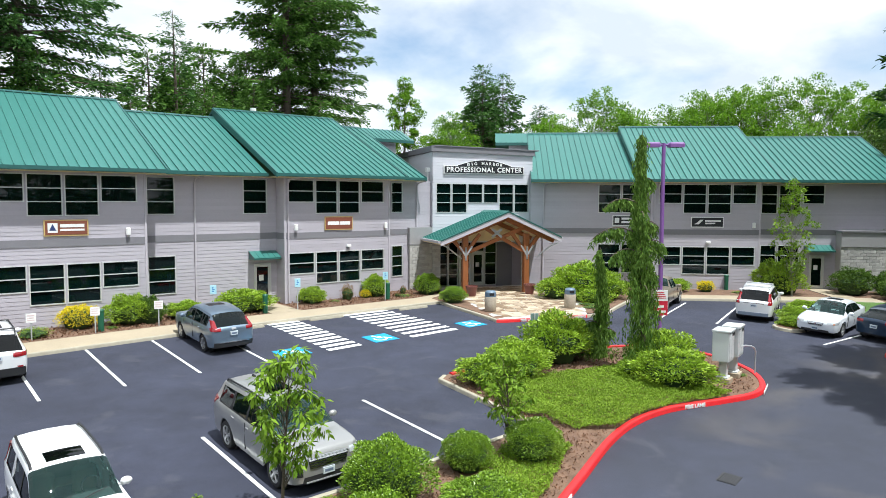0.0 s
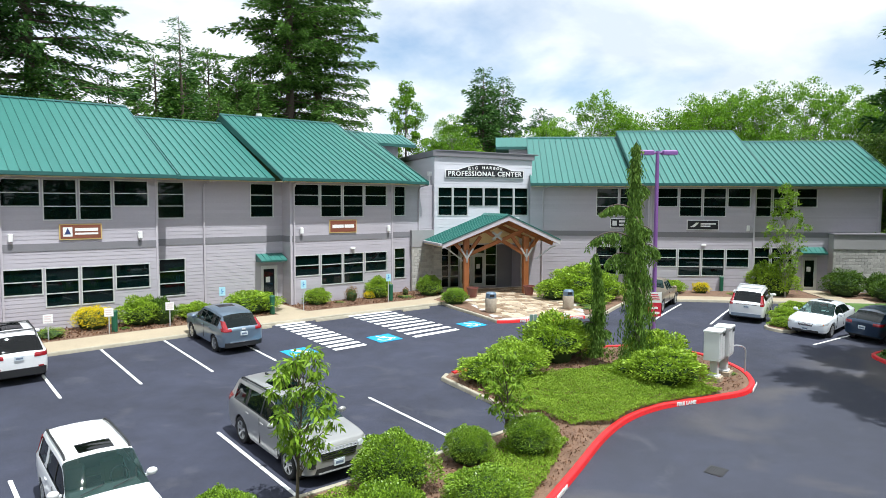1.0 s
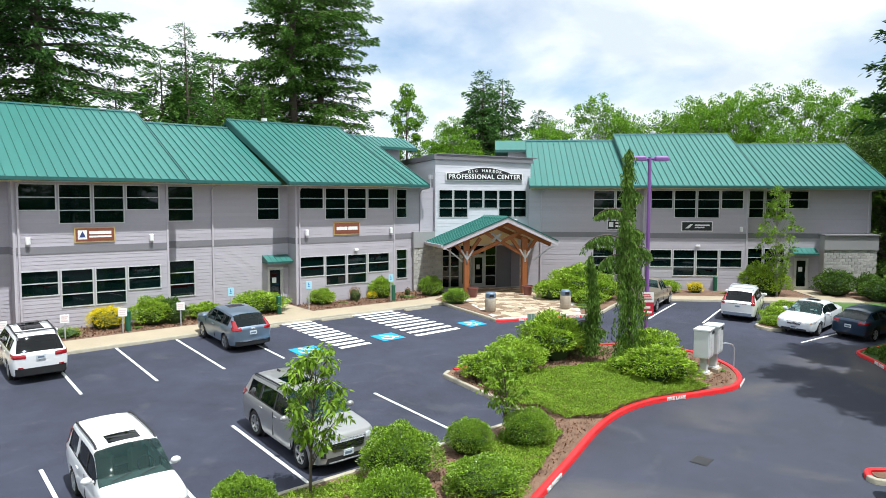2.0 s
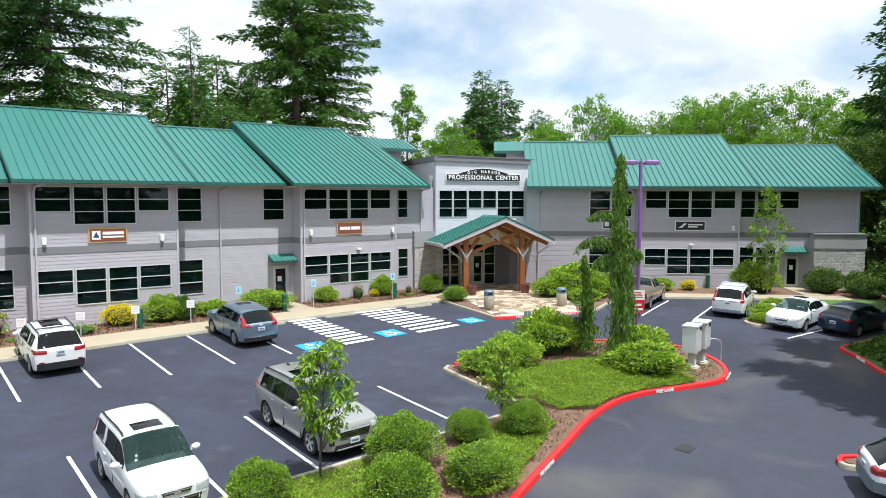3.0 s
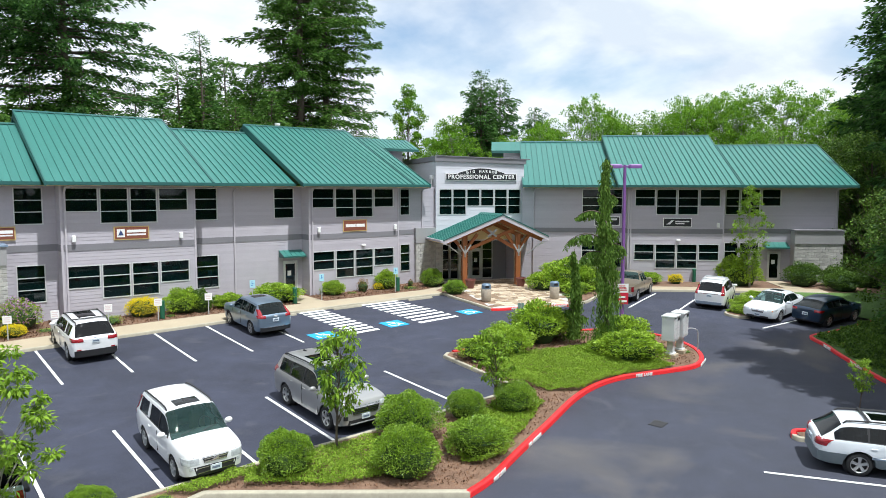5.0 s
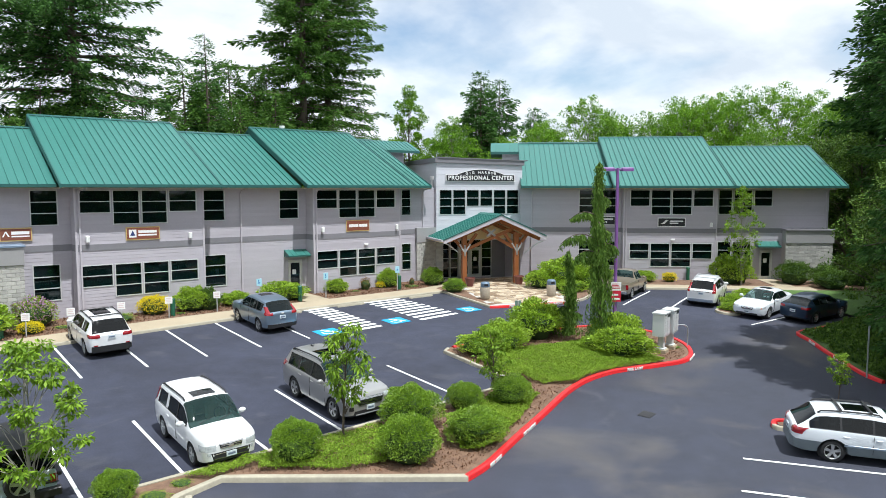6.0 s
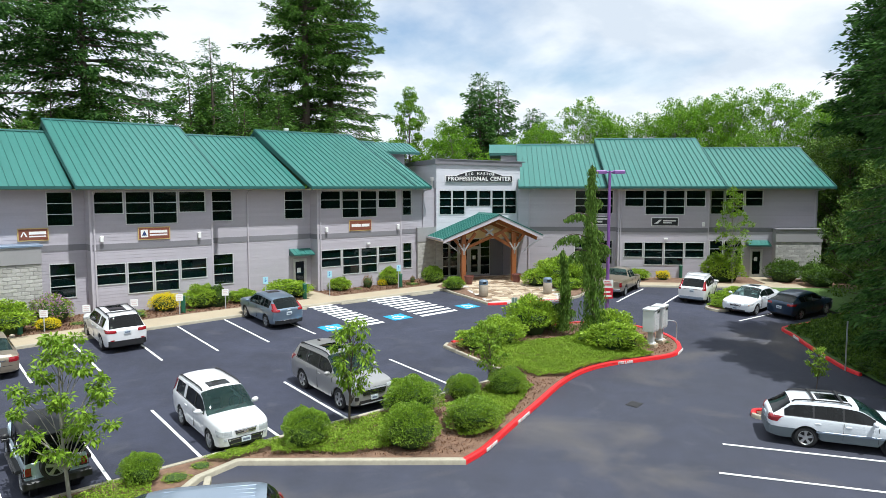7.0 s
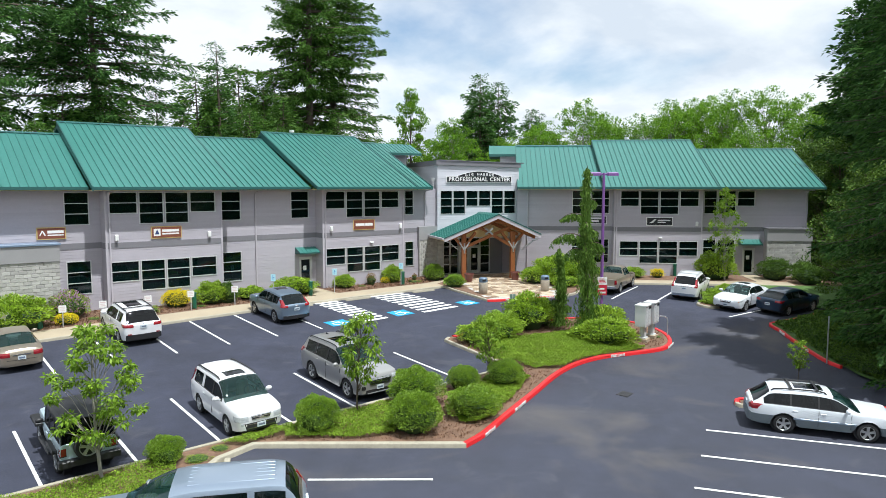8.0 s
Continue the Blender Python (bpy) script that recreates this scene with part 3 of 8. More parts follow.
def wheelchair(x0, x1, y0, y1):
    """A blue square with the white access symbol."""
    cx, cy, w = (x0 + x1) / 2, (y0 + y1) / 2, (x1 - x0)
    base = on_ground(cx, cy, 0, 0.016)
    ob = part("accessible_bay_marking", Geo().box(-w / 2, w / 2, (y0 - y1) / 2, (y1 - y0) / 2, -0.008, 0.004), BLUE_PAINT, None)
    ob.matrix_basis = base
    tagged(ob, "blue square with a white wheelchair symbol", "road marking", "accessible bay markings")
    s = w / 1.3
    g = Geo()
    ring = [(-0.08 + 0.30 * math.cos(a), -0.12 + 0.30 * math.sin(a)) for a in np.linspace(radians(150), radians(370), 14)]
    for (xa, ya), (xb, yb) in list(zip(ring, ring[1:])) + [((-0.12, 0.36), (-0.05, 0.02)), ((-0.05, 0.02), (0.22, 0.02)), ((0.22, 0.02), (0.36, -0.30)), ((-0.1, 0.2), (0.18, 0.2)), ((0.36, -0.30), (0.46, -0.26))]:
        p, q = Vector((xa, ya, 0)) * s, Vector((xb, yb, 0)) * s
        n = (q - p).normalized().cross(Vector((0, 0, 1))) * 0.05 * s
        g.add([p + n, q + n, q - n, p - n], [(0, 1, 2, 3)])
    g.add([(s * (-0.14 + 0.08 * math.cos(a)), s * (0.42 + 0.08 * math.sin(a)), 0) for a in np.linspace(0, 2 * math.pi, 11)[:-1]], [tuple(range(10))])
    g.v = [(x, y, z + 0.009) for x, y, z in g.v]
    part("symbol", g, LINE, ob)


wheelchair(5.95, 7.22, -10.28, -9.15)
wheelchair(10.22, 11.46, -10.4, -9.2)
wheelchair(15.4, 16.56, -10.58, -9.45)


def wheel_stop(x0, x1, y):
    cx = (x0 + x1) / 2
    w = (x1 - x0) / 2
    g = Geo().loft([[(-w, -0.09, 0), (w, -0.09, 0), (w, 0.09, 0), (-w, 0.09, 0)], [(-w, -0.08, 0.06), (w, -0.08, 0.06), (w, 0.08, 0.06), (-w, 0.08, 0.06)],
                    [(-w + 0.06, -0.05, 0.13), (w - 0.06, -0.05, 0.13), (w - 0.06, 0.05, 0.13), (-w + 0.06, 0.05, 0.13)]])
    tagged(part("wheel_stop", g, KERB_C, None, m=on_ground(cx, y)), "precast concrete wheel stop in a parking bay", "wheel stop", "wheel stops")


wheel_stop(10.0, 11.9, -4.85)
wheel_stop(15.3, 17.15, -5.0)
wheel_stop(5.75, 7.6, -4.85)

# storm drain in the lower lane
drain = thing("storm_drain", "cast iron storm drain grate in the asphalt", "drain", on_ground(10.08, -26.7, 12))
IRON = surf("cast iron", (0.045, 0.045, 0.05), 0.7, var=0.2)
part("rim", Geo().box(-0.30, 0.30, -0.24, 0.24, -0.05, 0.012), BLACK, drain)
for i in range(7):
    part("bar", Geo().box(-0.26, 0.26, -0.21 + i * 0.065, -0.18 + i * 0.065, 0.012, 0.022), IRON, drain)

# ---- flagstone forecourt ----
PLAZA = place(M_C, (20.0, -12.1), (25.0, -12.05), (26.5, -8.8), (26.7, -0.1), (20.3, -0.1), (20.35, -4.5))
plaza = part("forecourt", with_mat(sheet(PLAZA, 0.125, 1.5), MORTAR))
tagged(plaza, "multicoloured flagstone forecourt at the entrance", "pavement", kind="structure")

# ---- the office building ----
EAVE, PITCH, RIDGE_Y = 7.55, 0.48, 8.0
BAND_Z = (3.97, 4.32)
building = thing("office_building", "two-storey office building with lavender grey lap siding and teal metal roofs", "office building")
COURSE = 0.184


def cuts(lo, hi, holes):
    """What is left of lo..hi without the holes."""
    out = [(lo, hi)]
    for a, b in holes:
        nxt = []
        for p, q in out:
            if b <= p or a >= q:
                nxt.append((p, q))
            else:
                if a > p:
                    nxt.append((p, a))
                if b < q:
                    nxt.append((b, q))
        out = nxt
    return [(p, q) for p, q in out if q - p > 0.015]


def lap_wall(m, x0, x1, z0, z1, y, holes, mat=None, thick=0.2, band=True, boards=True, along="x"):
    """A wall with openings, clad in lap siding board by board. It faces -y of m."""
    mat = mat or SIDING
    xs = sorted({x0, x1, *[h[0] for h in holes], *[h[1] for h in holes]})
    zs = sorted({z0, z1, *[h[2] for h in holes], *[h[3] for h in holes]})
    g = Geo()
    for a, b in zip(zs, zs[1:]):
        for p, q in cuts(x0, x1, [(h[0], h[1]) for h in holes if h[2] < (a + b) / 2 < h[3]]):
            g.box(p, q, y, y + thick, a, b, m=m)
    wall = part("wall", g, CORE, building)
    if not boards:
        return wall
    if band:
        part("band", Geo().box(x0, x1, y - 0.035, y - 0.002, *BAND_Z, m=m), BAND, wall)
    zones = [(z0, BAND_Z[0]), (BAND_Z[1], z1)] if band and z0 < BAND_Z[0] else [(z0, z1)]
    for lo, hi in zones:
        z = lo
        while z < hi - 0.03:
            top = min(z + COURSE, hi)
            edges = sorted({z, top, *[e for h in holes for e in (h[2], h[3]) if z < e < top]})
            for a, b in zip(edges, edges[1:]):
                for p, q in cuts(x0, x1, [(h[0], h[1]) for h in holes if h[2] < (a + b) / 2 < h[3]]):
                    f0, f1 = 0.017 - 0.010 * (a - z) / COURSE, 0.017 - 0.010 * (b - z) / COURSE
                    s = Geo().add([(p, y - 0.003, a), (q, y - 0.003, a), (q, y - 0.003, b), (p, y - 0.003, b), (p, y - f0, a), (q, y - f0, a), (q, y - f1, b), (p, y - f1, b)],
                                  [(4, 5, 6, 7), (0, 1, 5, 4), (3, 7, 6, 2), (0, 4, 7, 3), (1, 2, 6, 5)], m=m)
                    part("siding_board", s, mat, wall)
            z = top
    return wall


def window(m, x0, x1, z0, z1, rows, y, parent=None):
    """A metal window of stacked panes, set in its opening."""
    b, d0, d1 = 0.05, y - 0.045, y + 0.09
    g = Geo().box(x0, x0 + b, d0, d1, z0, z1, m=m).box(x1 - b, x1, d0, d1, z0, z1, m=m)
    g.box(x0 + b, x1 - b, d0, d1, z0, z0 + b, m=m).box(x0 + b, x1 - b, d0, d1, z1 - b, z1, m=m)
    w = part("window", g, ALU, parent or building)
    h = (z1 - z0 - 2 * b) / rows
    for i in range(rows):
        if i:
            part("window_bar", Geo().box(x0 + b, x1 - b, d0 + 0.015, d1 - 0.02, z0 + b + i * h - 0.022, z0 + b + i * h + 0.022, m=m), ALU, w)
        p = part("pane", Geo().box(x0 + b, x1 - b, y + 0.035, y + 0.043, z0 + b + i * h + (0.022 if i else 0), z0 + b + (i + 1) * h - (0.022 if i < rows - 1 else 0), m=m), GLASS, w)
        p.visible_shadow = False
    return w


def bay_windows(m, edges, y):
    """Four lights above, four below; the outer two are a row shorter."""
    holes = []
    for zt, zb in ((7.27, 5.36), (3.20, 1.36)):
        row = (zt - zb) / 3
        for i in range(4):
            lo = zb if i in (1, 2) else zb + row
            a, b = edges[i] + (0.035 if i else 0), edges[i + 1] - (0.035 if i < 3 else 0)
            holes.append((a, b, lo, zt))
            window(m, a, b, lo, zt, 3 if i in (1, 2) else 2, y)
    return holes


def single(m, x0, x1, y, lower=True, upper=True, rows=3):
    holes = []
    for on, zt, zb in ((upper, 7.27, 5.36), (lower, 3.28, 1.30)):
        if on:
            holes.append((x0, x1, zb, zt))
            window(m, x0, x1, zb, zt, rows, y)
    return holes


def corner(m, x, y, z0=0.2, z1=7.42):
    part("corner_board", Geo().box(x - 0.05, x + 0.05, y - 0.045, y + 0.045, z0, z1, m=m), TRIM, building)


def downspout(m, x, y, z0, z1):
    g = Geo().rbox(x - 0.045, x + 0.045, y - 0.11, y - 0.04, z0, z1 - 0.35, 0.012, m=m)
    g.pipe([(x, y - 0.075, z1 - 0.4), (x + 0.05, y - 0.2, z1 - 0.2), (x + 0.3, y - 0.66, z1 - 0.06)], 0.05, 6, m=m)
    g.rbox(x + 0.22, x + 0.38, y - 0.78, y - 0.6, z1 - 0.16, z1 + 0.02, 0.02, m=m)
    part("downspout", g, TRIM, building, "pale painted downspout")


def wall_light(m, x, y, z):
    f = part("wall_light", Geo().rbox(x - 0.1, x + 0.1, y - 0.19, y - 0.03, z, z + 0.34, 0.04, m=m), WHITE, building, "white wall pack light")
    part("light_base", Geo().box(x - 0.07, x + 0.07, y - 0.06, y - 0.02, z - 0.1, z, m=m), TRIM, f)


def roof_part(m, x0, x1, ye, left_rake=True, right_rake=True, ridge=RIDGE_Y):
    """One stretch of roof: slab, standing-seam panels, gutter, rake boards, soffit."""
    rise = PITCH * (ridge - ye)
    zr, back = EAVE + rise, 2 * ridge - ye
    sect = [(ye, EAVE), (ridge, zr), (back, EAVE), (back, EAVE - 0.16), (ridge, zr - 0.2), (ye, EAVE - 0.16)]
    g = Geo().loft([[(x, y, z) for y, z in sect] for x in (x0, x1)], m=m)
    roof = part("roof", g, ROOF_EDGE, building, "teal standing seam metal roof")
    part("gutter", Geo().box(x0, x1, ye - 0.13, ye - 0.004, EAVE - 0.15, EAVE + 0.02, m=m), ROOF_EDGE, roof)
    part("soffit", Geo().box(x0 + 0.02, x1 - 0.02, ye + 0.01, ye + 1.75, EAVE - 0.20, EAVE - 0.165, m=m), SOFFIT, roof)
    part("ridge_cap", Geo().add([(x, ridge + dy, zr + dz) for x in (x0, x1) for dy, dz in ((-0.22, -0.03), (0, 0.075), (0.22, -0.03))], [(0, 1, 4, 3), (1, 2, 5, 4)], m=m), ROOF_EDGE, roof)
    for on, x, s in ((left_rake, x0, -1), (right_rake, x1, 1)):
        if on:
            a, b = sorted((x, x + s * 0.07))
            part("rake_board", Geo().loft([[(q, ye - 0.12, EAVE - 0.2), (q, ridge, zr - 0.42), (q, ridge, zr + 0.05), (q, ye - 0.12, EAVE + 0.05)] for q in (a, b)], m=m), ROOF_EDGE, roof)
    n = max(1, round((x1 - x0) / 0.42))
    w, run, length = (x1 - x0) / n, ridge - ye, math.hypot(ridge - ye, rise)
    pg = Geo().box(0.0, w, 0, length, 0.004, 0.012).box(-0.013, 0.013, 0, length, 0.012, 0.085)
    me = pg.mesh("roof_panel", ROOF)
    slope = Matrix.Rotation(math.atan(PITCH), 4, "X")
    for i in range(n):
        part("roof_panel", me, None, roof, m=m @ Matrix.Translation((x0 + i * w, ye, EAVE)) @ slope)
    return roof


def rooms(m, x0, x1, y0, z_floor=0.3):
    """Floors, ceilings and back walls behind the windows, with partitions."""
    for a, b in ((z_floor - 0.2, z_floor), (3.75, 4.1), (7.32, 7.38)):
        part("interior_floor", Geo().box(x0, x1, y0, 7.6, a, b, m=m), ROOM, building)
    part("interior_wall", Geo().box(x0, x1, 6.2, 6.35, z_floor, 7.3, m=m), ROOM, building)
    k = max(1, int((x1 - x0) / 4.5))
    for i in range(k + 1):
        x = x0 + (x1 - x0) * i / k
        part("interior_wall", Geo().box(x - 0.05, x + 0.05, y0 + 0.25, 6.2, z_floor, 7.3, m=m), ROOM, building)


def awning(m, x0, x1, y, z):
    a = part("door_awning", Geo().loft([[(x, y - 0.02, z), (x, y - 0.02, z + 0.42), (x, y - 0.75, z + 0.08), (x, y - 0.75, z)] for x in (x0, x1)], m=m), ROOF_EDGE, building, "teal metal awning over a side door")
    n = 5
    for i in range(n):
        w = (x1 - x0) / n
        part("roof_panel", Geo().box(0, w, 0, 0.81, 0.003, 0.01).box(-0.012, 0.012, 0, 0.81, 0.01, 0.04), ROOF, a, m=m @ Matrix.Translation((x0 + i * w, y - 0.755, z + 0.085)) @ Matrix.Rotation(math.atan2(0.34, 0.73), 4, "X"))


def side_door(m, x0, x1, y, z0, z1):
    d = part("door", Geo().box(x0, x0 + 0.07, y - 0.05, y + 0.1, z0, z1, m=m).box(x1 - 0.07, x1, y - 0.05, y + 0.1, z0, z1, m=m).box(x0 + 0.07, x1 - 0.07, y - 0.05, y + 0.1, z1 - 0.09, z1, m=m), ALU, building, "aluminium framed glass door")
    g = Geo().box(x0 + 0.075, x0 + 0.17, y, y + 0.045, z0 + 0.01, z1 - 0.1, m=m).box(x1 - 0.17, x1 - 0.075, y, y + 0.045, z0 + 0.01, z1 - 0.1, m=m)
    g.box(x0 + 0.17, x1 - 0.17, y, y + 0.045, z0 + 0.01, z0 + 0.26, m=m).box(x0 + 0.17, x1 - 0.17, y, y + 0.045, z1 - 0.2, z1 - 0.1, m=m)
    part("door_leaf", g, ALU, d)
    part("pane", Geo().box(x0 + 0.17, x1 - 0.17, y + 0.015, y + 0.025, z0 + 0.26, z1 - 0.2, m=m), GLASS, d)
    part("handle", Geo().tube((x1 - 0.2, y - 0.04, z0 + 0.9), (x1 - 0.2, y - 0.04, z0 + 1.25), 0.014, m=m), STEEL, d)
    part("notice", Geo().box(x0 + 0.3, x0 + 0.56, y - 0.004, y + 0.01, z0 + 1.3, z0 + 1.62, m=m), WHITE, d)


# left wing: projecting bays at y = 0, recessed stretches 0.97 m back
REC = 0.97
A_E = [-2.94, -1.27, 0.24, 1.75, 3.41]
B_E = [11.31, 12.98, 14.49, 16.0, 17.68]
for x0, x1, edges in ((-3.13, 3.82, A_E), (11.08, 18.1, B_E)):
    lap_wall(M_L, x0, x1, 0.15, 7.4, 0.0, bay_windows(M_L, edges, 0.0))
    for x, s in ((x0, 1), (x1, -1)):
        side = Matrix.Translation((x, 0, 0)) @ Matrix.Rotation(radians(-90 if s > 0 else 90), 4, "Z")
        a, b = sorted((0.0, -s * (REC + 0.02)))
        lap_wall(side, a + 0.005, b, 0.15, 7.4, 0.0, [], thick=0.15)
    corner(M_L, x0 + 0.04, 0.0)
    corner(M_L, x1 - 0.04, 0.0)
    downspout(M_L, x0 + 0.22, 0.0, 0.3, 7.45)
lap_wall(M_L, -16.0, -2.95, 0.15, 7.4, REC, single(M_L, -5.06, -3.73, REC) + single(M_L, -10.2, -8.8, REC, lower=False))
lap_wall(M_L, 3.7, 11.2, 0.15, 7.4, REC, single(M_L, 4.11, 5.5, REC) + single(M_L, 9.13, 10.54, REC, lower=False) + [(9.72, 10.72, 0.2, 2.62)])
side_door(M_L, 9.72, 10.72, REC, 0.36, 2.62)
awning(M_L, 9.42, 11.0, REC, 2.88)
downspout(M_L, 6.5, REC, 0.3, 7.45)
lap_wall(M_L, 18.0, 22.3, 0.15, 7.4, REC, single(M_L, 18.9, 19.78, REC))
downspout(M_L, 20.85, REC, 0.3, 7.45)
rooms(M_L, -15.8, 21.9, 1.2)
roof_part(M_L, -17.0, -3.9, 0.14, left_rake=False, right_rake=False, ridge=7.2)
roof_part(M_L, -3.86, 4.55, -0.83)
roof_part(M_L, 4.62, 10.22, 0.14, False, False, 7.75)
roof_part(M_L, 10.28, 18.72, -0.83)
roof_part(M_L, 18.8, 20.95, 0.14, False, True)
for x, z in ((2.95, 4.45), (-2.55, 4.45), (11.75, 4.45), (17.75, 4.45)):
    wall_light(M_L, x, 0.0, z)
part("wall_light", Geo().rbox(15.0, 15.3, -0.16, -0.03, 3.42, 3.54, 0.03), WHITE, building, "small white area light")

# right wing
R_E = [30.32, 31.86, 33.42, 35.0, 36.55]
lap_wall(M_R, 29.85, 36.85, 0.15, 7.4, 0.0, bay_windows(M_R, R_E, 0.0))
for x, s in ((29.85, 1), (36.85, -1)):
    side = M_R @ Matrix.Translation((x, 0, 0)) @ Matrix.Rotation(radians(-90 if s > 0 else 90), 4, "Z")
    a, b = sorted((0.0, -s * (REC + 0.02)))
    lap_wall(side, a + 0.005, b, 0.15, 7.4, 0.0, [], thick=0.15)
    corner(M_R, x + 0.04 * s, 0.0)
downspout(M_R, 30.05, 0.0, 0.3, 7.45)
lap_wall(M_R, 22.0, 29.95, 0.15, 7.4, REC, single(M_R, 26.55, 28.05, REC) + single(M_R, 28.12, 29.6, REC))
lap_wall(M_R, 36.75, 45.4, 0.15, 7.4, REC,
         single(M_R, 37.2, 38.25, REC) + single(M_R, 38.33, 39.75, REC) + [(39.85, 41.25, 6.0, 7.27), (40.4, 41.35, 0.2, 2.62)])
window(M_R, 39.85, 41.25, 6.0, 7.27, 2, REC)
side_door(M_R, 40.4, 41.35, REC, 0.36, 2.62)
awning(M_R, 40.05, 41.75, REC, 2.88)
lap_wall(M_R @ Matrix.Translation((45.4, 0, 0)) @ Matrix.Rotation(radians(90), 4, "Z"), REC, 15.0, 0.15, 7.4, 0.0, [], boards=False)
downspout(M_R, 22.9, REC, 0.3, 7.45)
downspout(M_R, 45.2, REC, 0.3, 7.45)
rooms(M_R, 22.6, 45.2, 1.2)
roof_part(M_R, 22.05, 28.95, 0.14, True, False)
roof_part(M_R, 29.0, 37.75, -0.83)
roof_part(M_R, 37.82, 46.3, 0.14, False, True, 7.15)
part("wall_light", Geo().rbox(33.4, 33.7, -0.16, -0.03, 3.42, 3.54, 0.03, m=M_R), WHITE, building, "small white area light")
wall_light(M_R, 36.4, 0.0, 4.45)

# clerestory ends of the two ridges, behind the entrance block
for m, x0, x1 in ((M_L, 20.95, 24.6), (M_R, 19.6, 22.05)):
    zr = EAVE + PITCH * (RIDGE_Y - 0.14)
    r = part("roof", Geo().loft([[(x, RIDGE_Y - 1.75, zr - 0.84), (x, RIDGE_Y, zr), (x, RIDGE_Y + 2, zr - 0.96), (x, RIDGE_Y + 2, zr - 1.16), (x, RIDGE_Y, zr - 0.2), (x, RIDGE_Y - 1.75, zr - 1.04)] for x in (x0, x1)], m=m), ROOF_EDGE, building, "teal standing seam roof end")
    n = round((x1 - x0) / 0.42)
    w = (x1 - x0) / n
    for i in range(n):
        part("roof_panel", Geo().box(0, w, 0, 1.94, 0.004, 0.012).box(-0.016, 0.016, 0, 1.94, 0.012, 0.062), ROOF, r, m=m @ Matrix.Translation((x0 + i * w, RIDGE_Y - 1.75, zr - 0.84)) @ Matrix.Rotation(math.atan(PITCH), 4, "X"))
    inset = (x0, x1 - 1.2) if m is M_L else (x0 + 1.0, x1)
    lap_wall(m, *inset, 9.0, zr - 1.0, RIDGE_Y - 1.1, [], SIDING_C, band=False)


# stone facing: split blocks on a mortar bed
def block_facing(m, x0, x1, z0, z1, y, bw=0.40, bh=0.2, depth=0.026, seed=1):
    bed = part("stone_facing", Geo().box(x0, x1, y, y + 0.12, z0, z1, m=m), MORTAR, building, "tan split face block facing")
    r = random.Random(seed)
    rows = round((z1 - z0) / bh)
    h = (z1 - z0) / rows
    meshes = []
    for k in range(5):
        j = lambda s=0.005: r.uniform(-s, s)
        a, b, cc = bw - 0.007, h - 0.007, depth
        meshes.append(Geo().loft([[(0, 0, 0), (a, 0, 0), (a, 0, b), (0, 0, b)], [(0.004, -cc + 0.02, 0.004), (a - 0.004, -cc + 0.02, 0.004), (a - 0.004, -cc + 0.02, b - 0.004), (0.004, -cc + 0.02, b - 0.004)],
                                  [(0.014 + j(), -cc + j(), 0.014 + j()), (a - 0.014 + j(), -cc + j(), 0.014 + j()), (a - 0.014 + j(), -cc + j(), b - 0.014 + j()), (0.014 + j(), -cc + j(), b - 0.014 + j())]]).mesh("block", BLOCK))
    for i in range(rows):
        x = x0 - (bw / 2 if i % 2 else 0)
        while x < x1 - 0.02:
            a, b = max(x, x0), min(x + bw, x1)
            if b - a > 0.06:
                sx = (b - a) / bw
                part("block", r.choice(meshes), None, bed, m=m @ Matrix.Translation((a + 0.0035, y, z0 + i * h + 0.0035)) @ Matrix.Diagonal((sx, 1, 1, 1)))
            x += bw
    return bed


# low block-faced projection at the near end of the left wing
part("wall", Geo().box(-16, -5.62, -0.15, 1.0, 0.1, 4.4), CORE, building)
block_facing(M_L, -9.0, -5.6, 0.15, 3.45, -0.16, seed=4)
part("parapet_panel", Geo().box(-16, -5.58, -0.24, -0.16, 3.45, 4.36), PANEL, building, "grey panel over block facing")
part("parapet_cap", Geo().rbox(-16, -5.5, -0.3, 1.0, 4.36, 4.47, 0.02), surf("blue grey flashing", (0.17, 0.23, 0.32), 0.4, var=0.08), building)
# block pier and grey panel by the entrance
block_facing(M_L, 20.2, 22.15, 0.2, 3.3, REC - 0.2, seed=5)
part("pier_panel", Geo().box(20.15, 22.18, REC - 0.26, REC - 0.02, 3.3, 4.4), PANEL, building)
# far end of the right wing
part("wall", Geo().box(42.05, 45.45, 0.1, 1.0, 0.1, 4.2, m=M_R), CORE, building)
block_facing(M_R, 42.0, 45.45, 0.2, 3.25, 0.1, seed=6)
part("parapet_panel", Geo().box(41.98, 45.5, 0.02, 0.1, 3.25, 4.2, m=M_R), PANEL, building, "grey panel over block facing")
part("parapet_cap", Geo().box(41.94, 45.55, -0.06, 1.0, 4.2, 4.3, m=M_R), BAND, building)

# entrance block
U0, U1 = 20.21, 27.3
C_E = [20.43, 21.5, 22.61, 23.72, 24.84, 25.95, 27.05]
holes = []
for i in range(6):
    lo = 5.97 if i in (2, 3) else 5.34
    holes.append((C_E[i] + 0.02, C_E[i + 1] - 0.02, lo, 7.27))
    window(M_C, C_E[i] + 0.02, C_E[i + 1] - 0.02, lo, 7.27, 2 if i in (2, 3) else 3, 0.0)
lap_wall(M_C, U0, U1, 0.15, 9.3, 0.0, holes + [(20.75, 26.5, 0.15, 3.35)], SIDING_C, band=False)
side = M_C @ Matrix.Translation((U0, 0, 0)) @ Matrix.Rotation(radians(-90), 4, "Z")
lap_wall(side, -9.9, -0.02, 4.3, 9.3, 0.0, [], SIDING_C, band=False, thick=0.15)
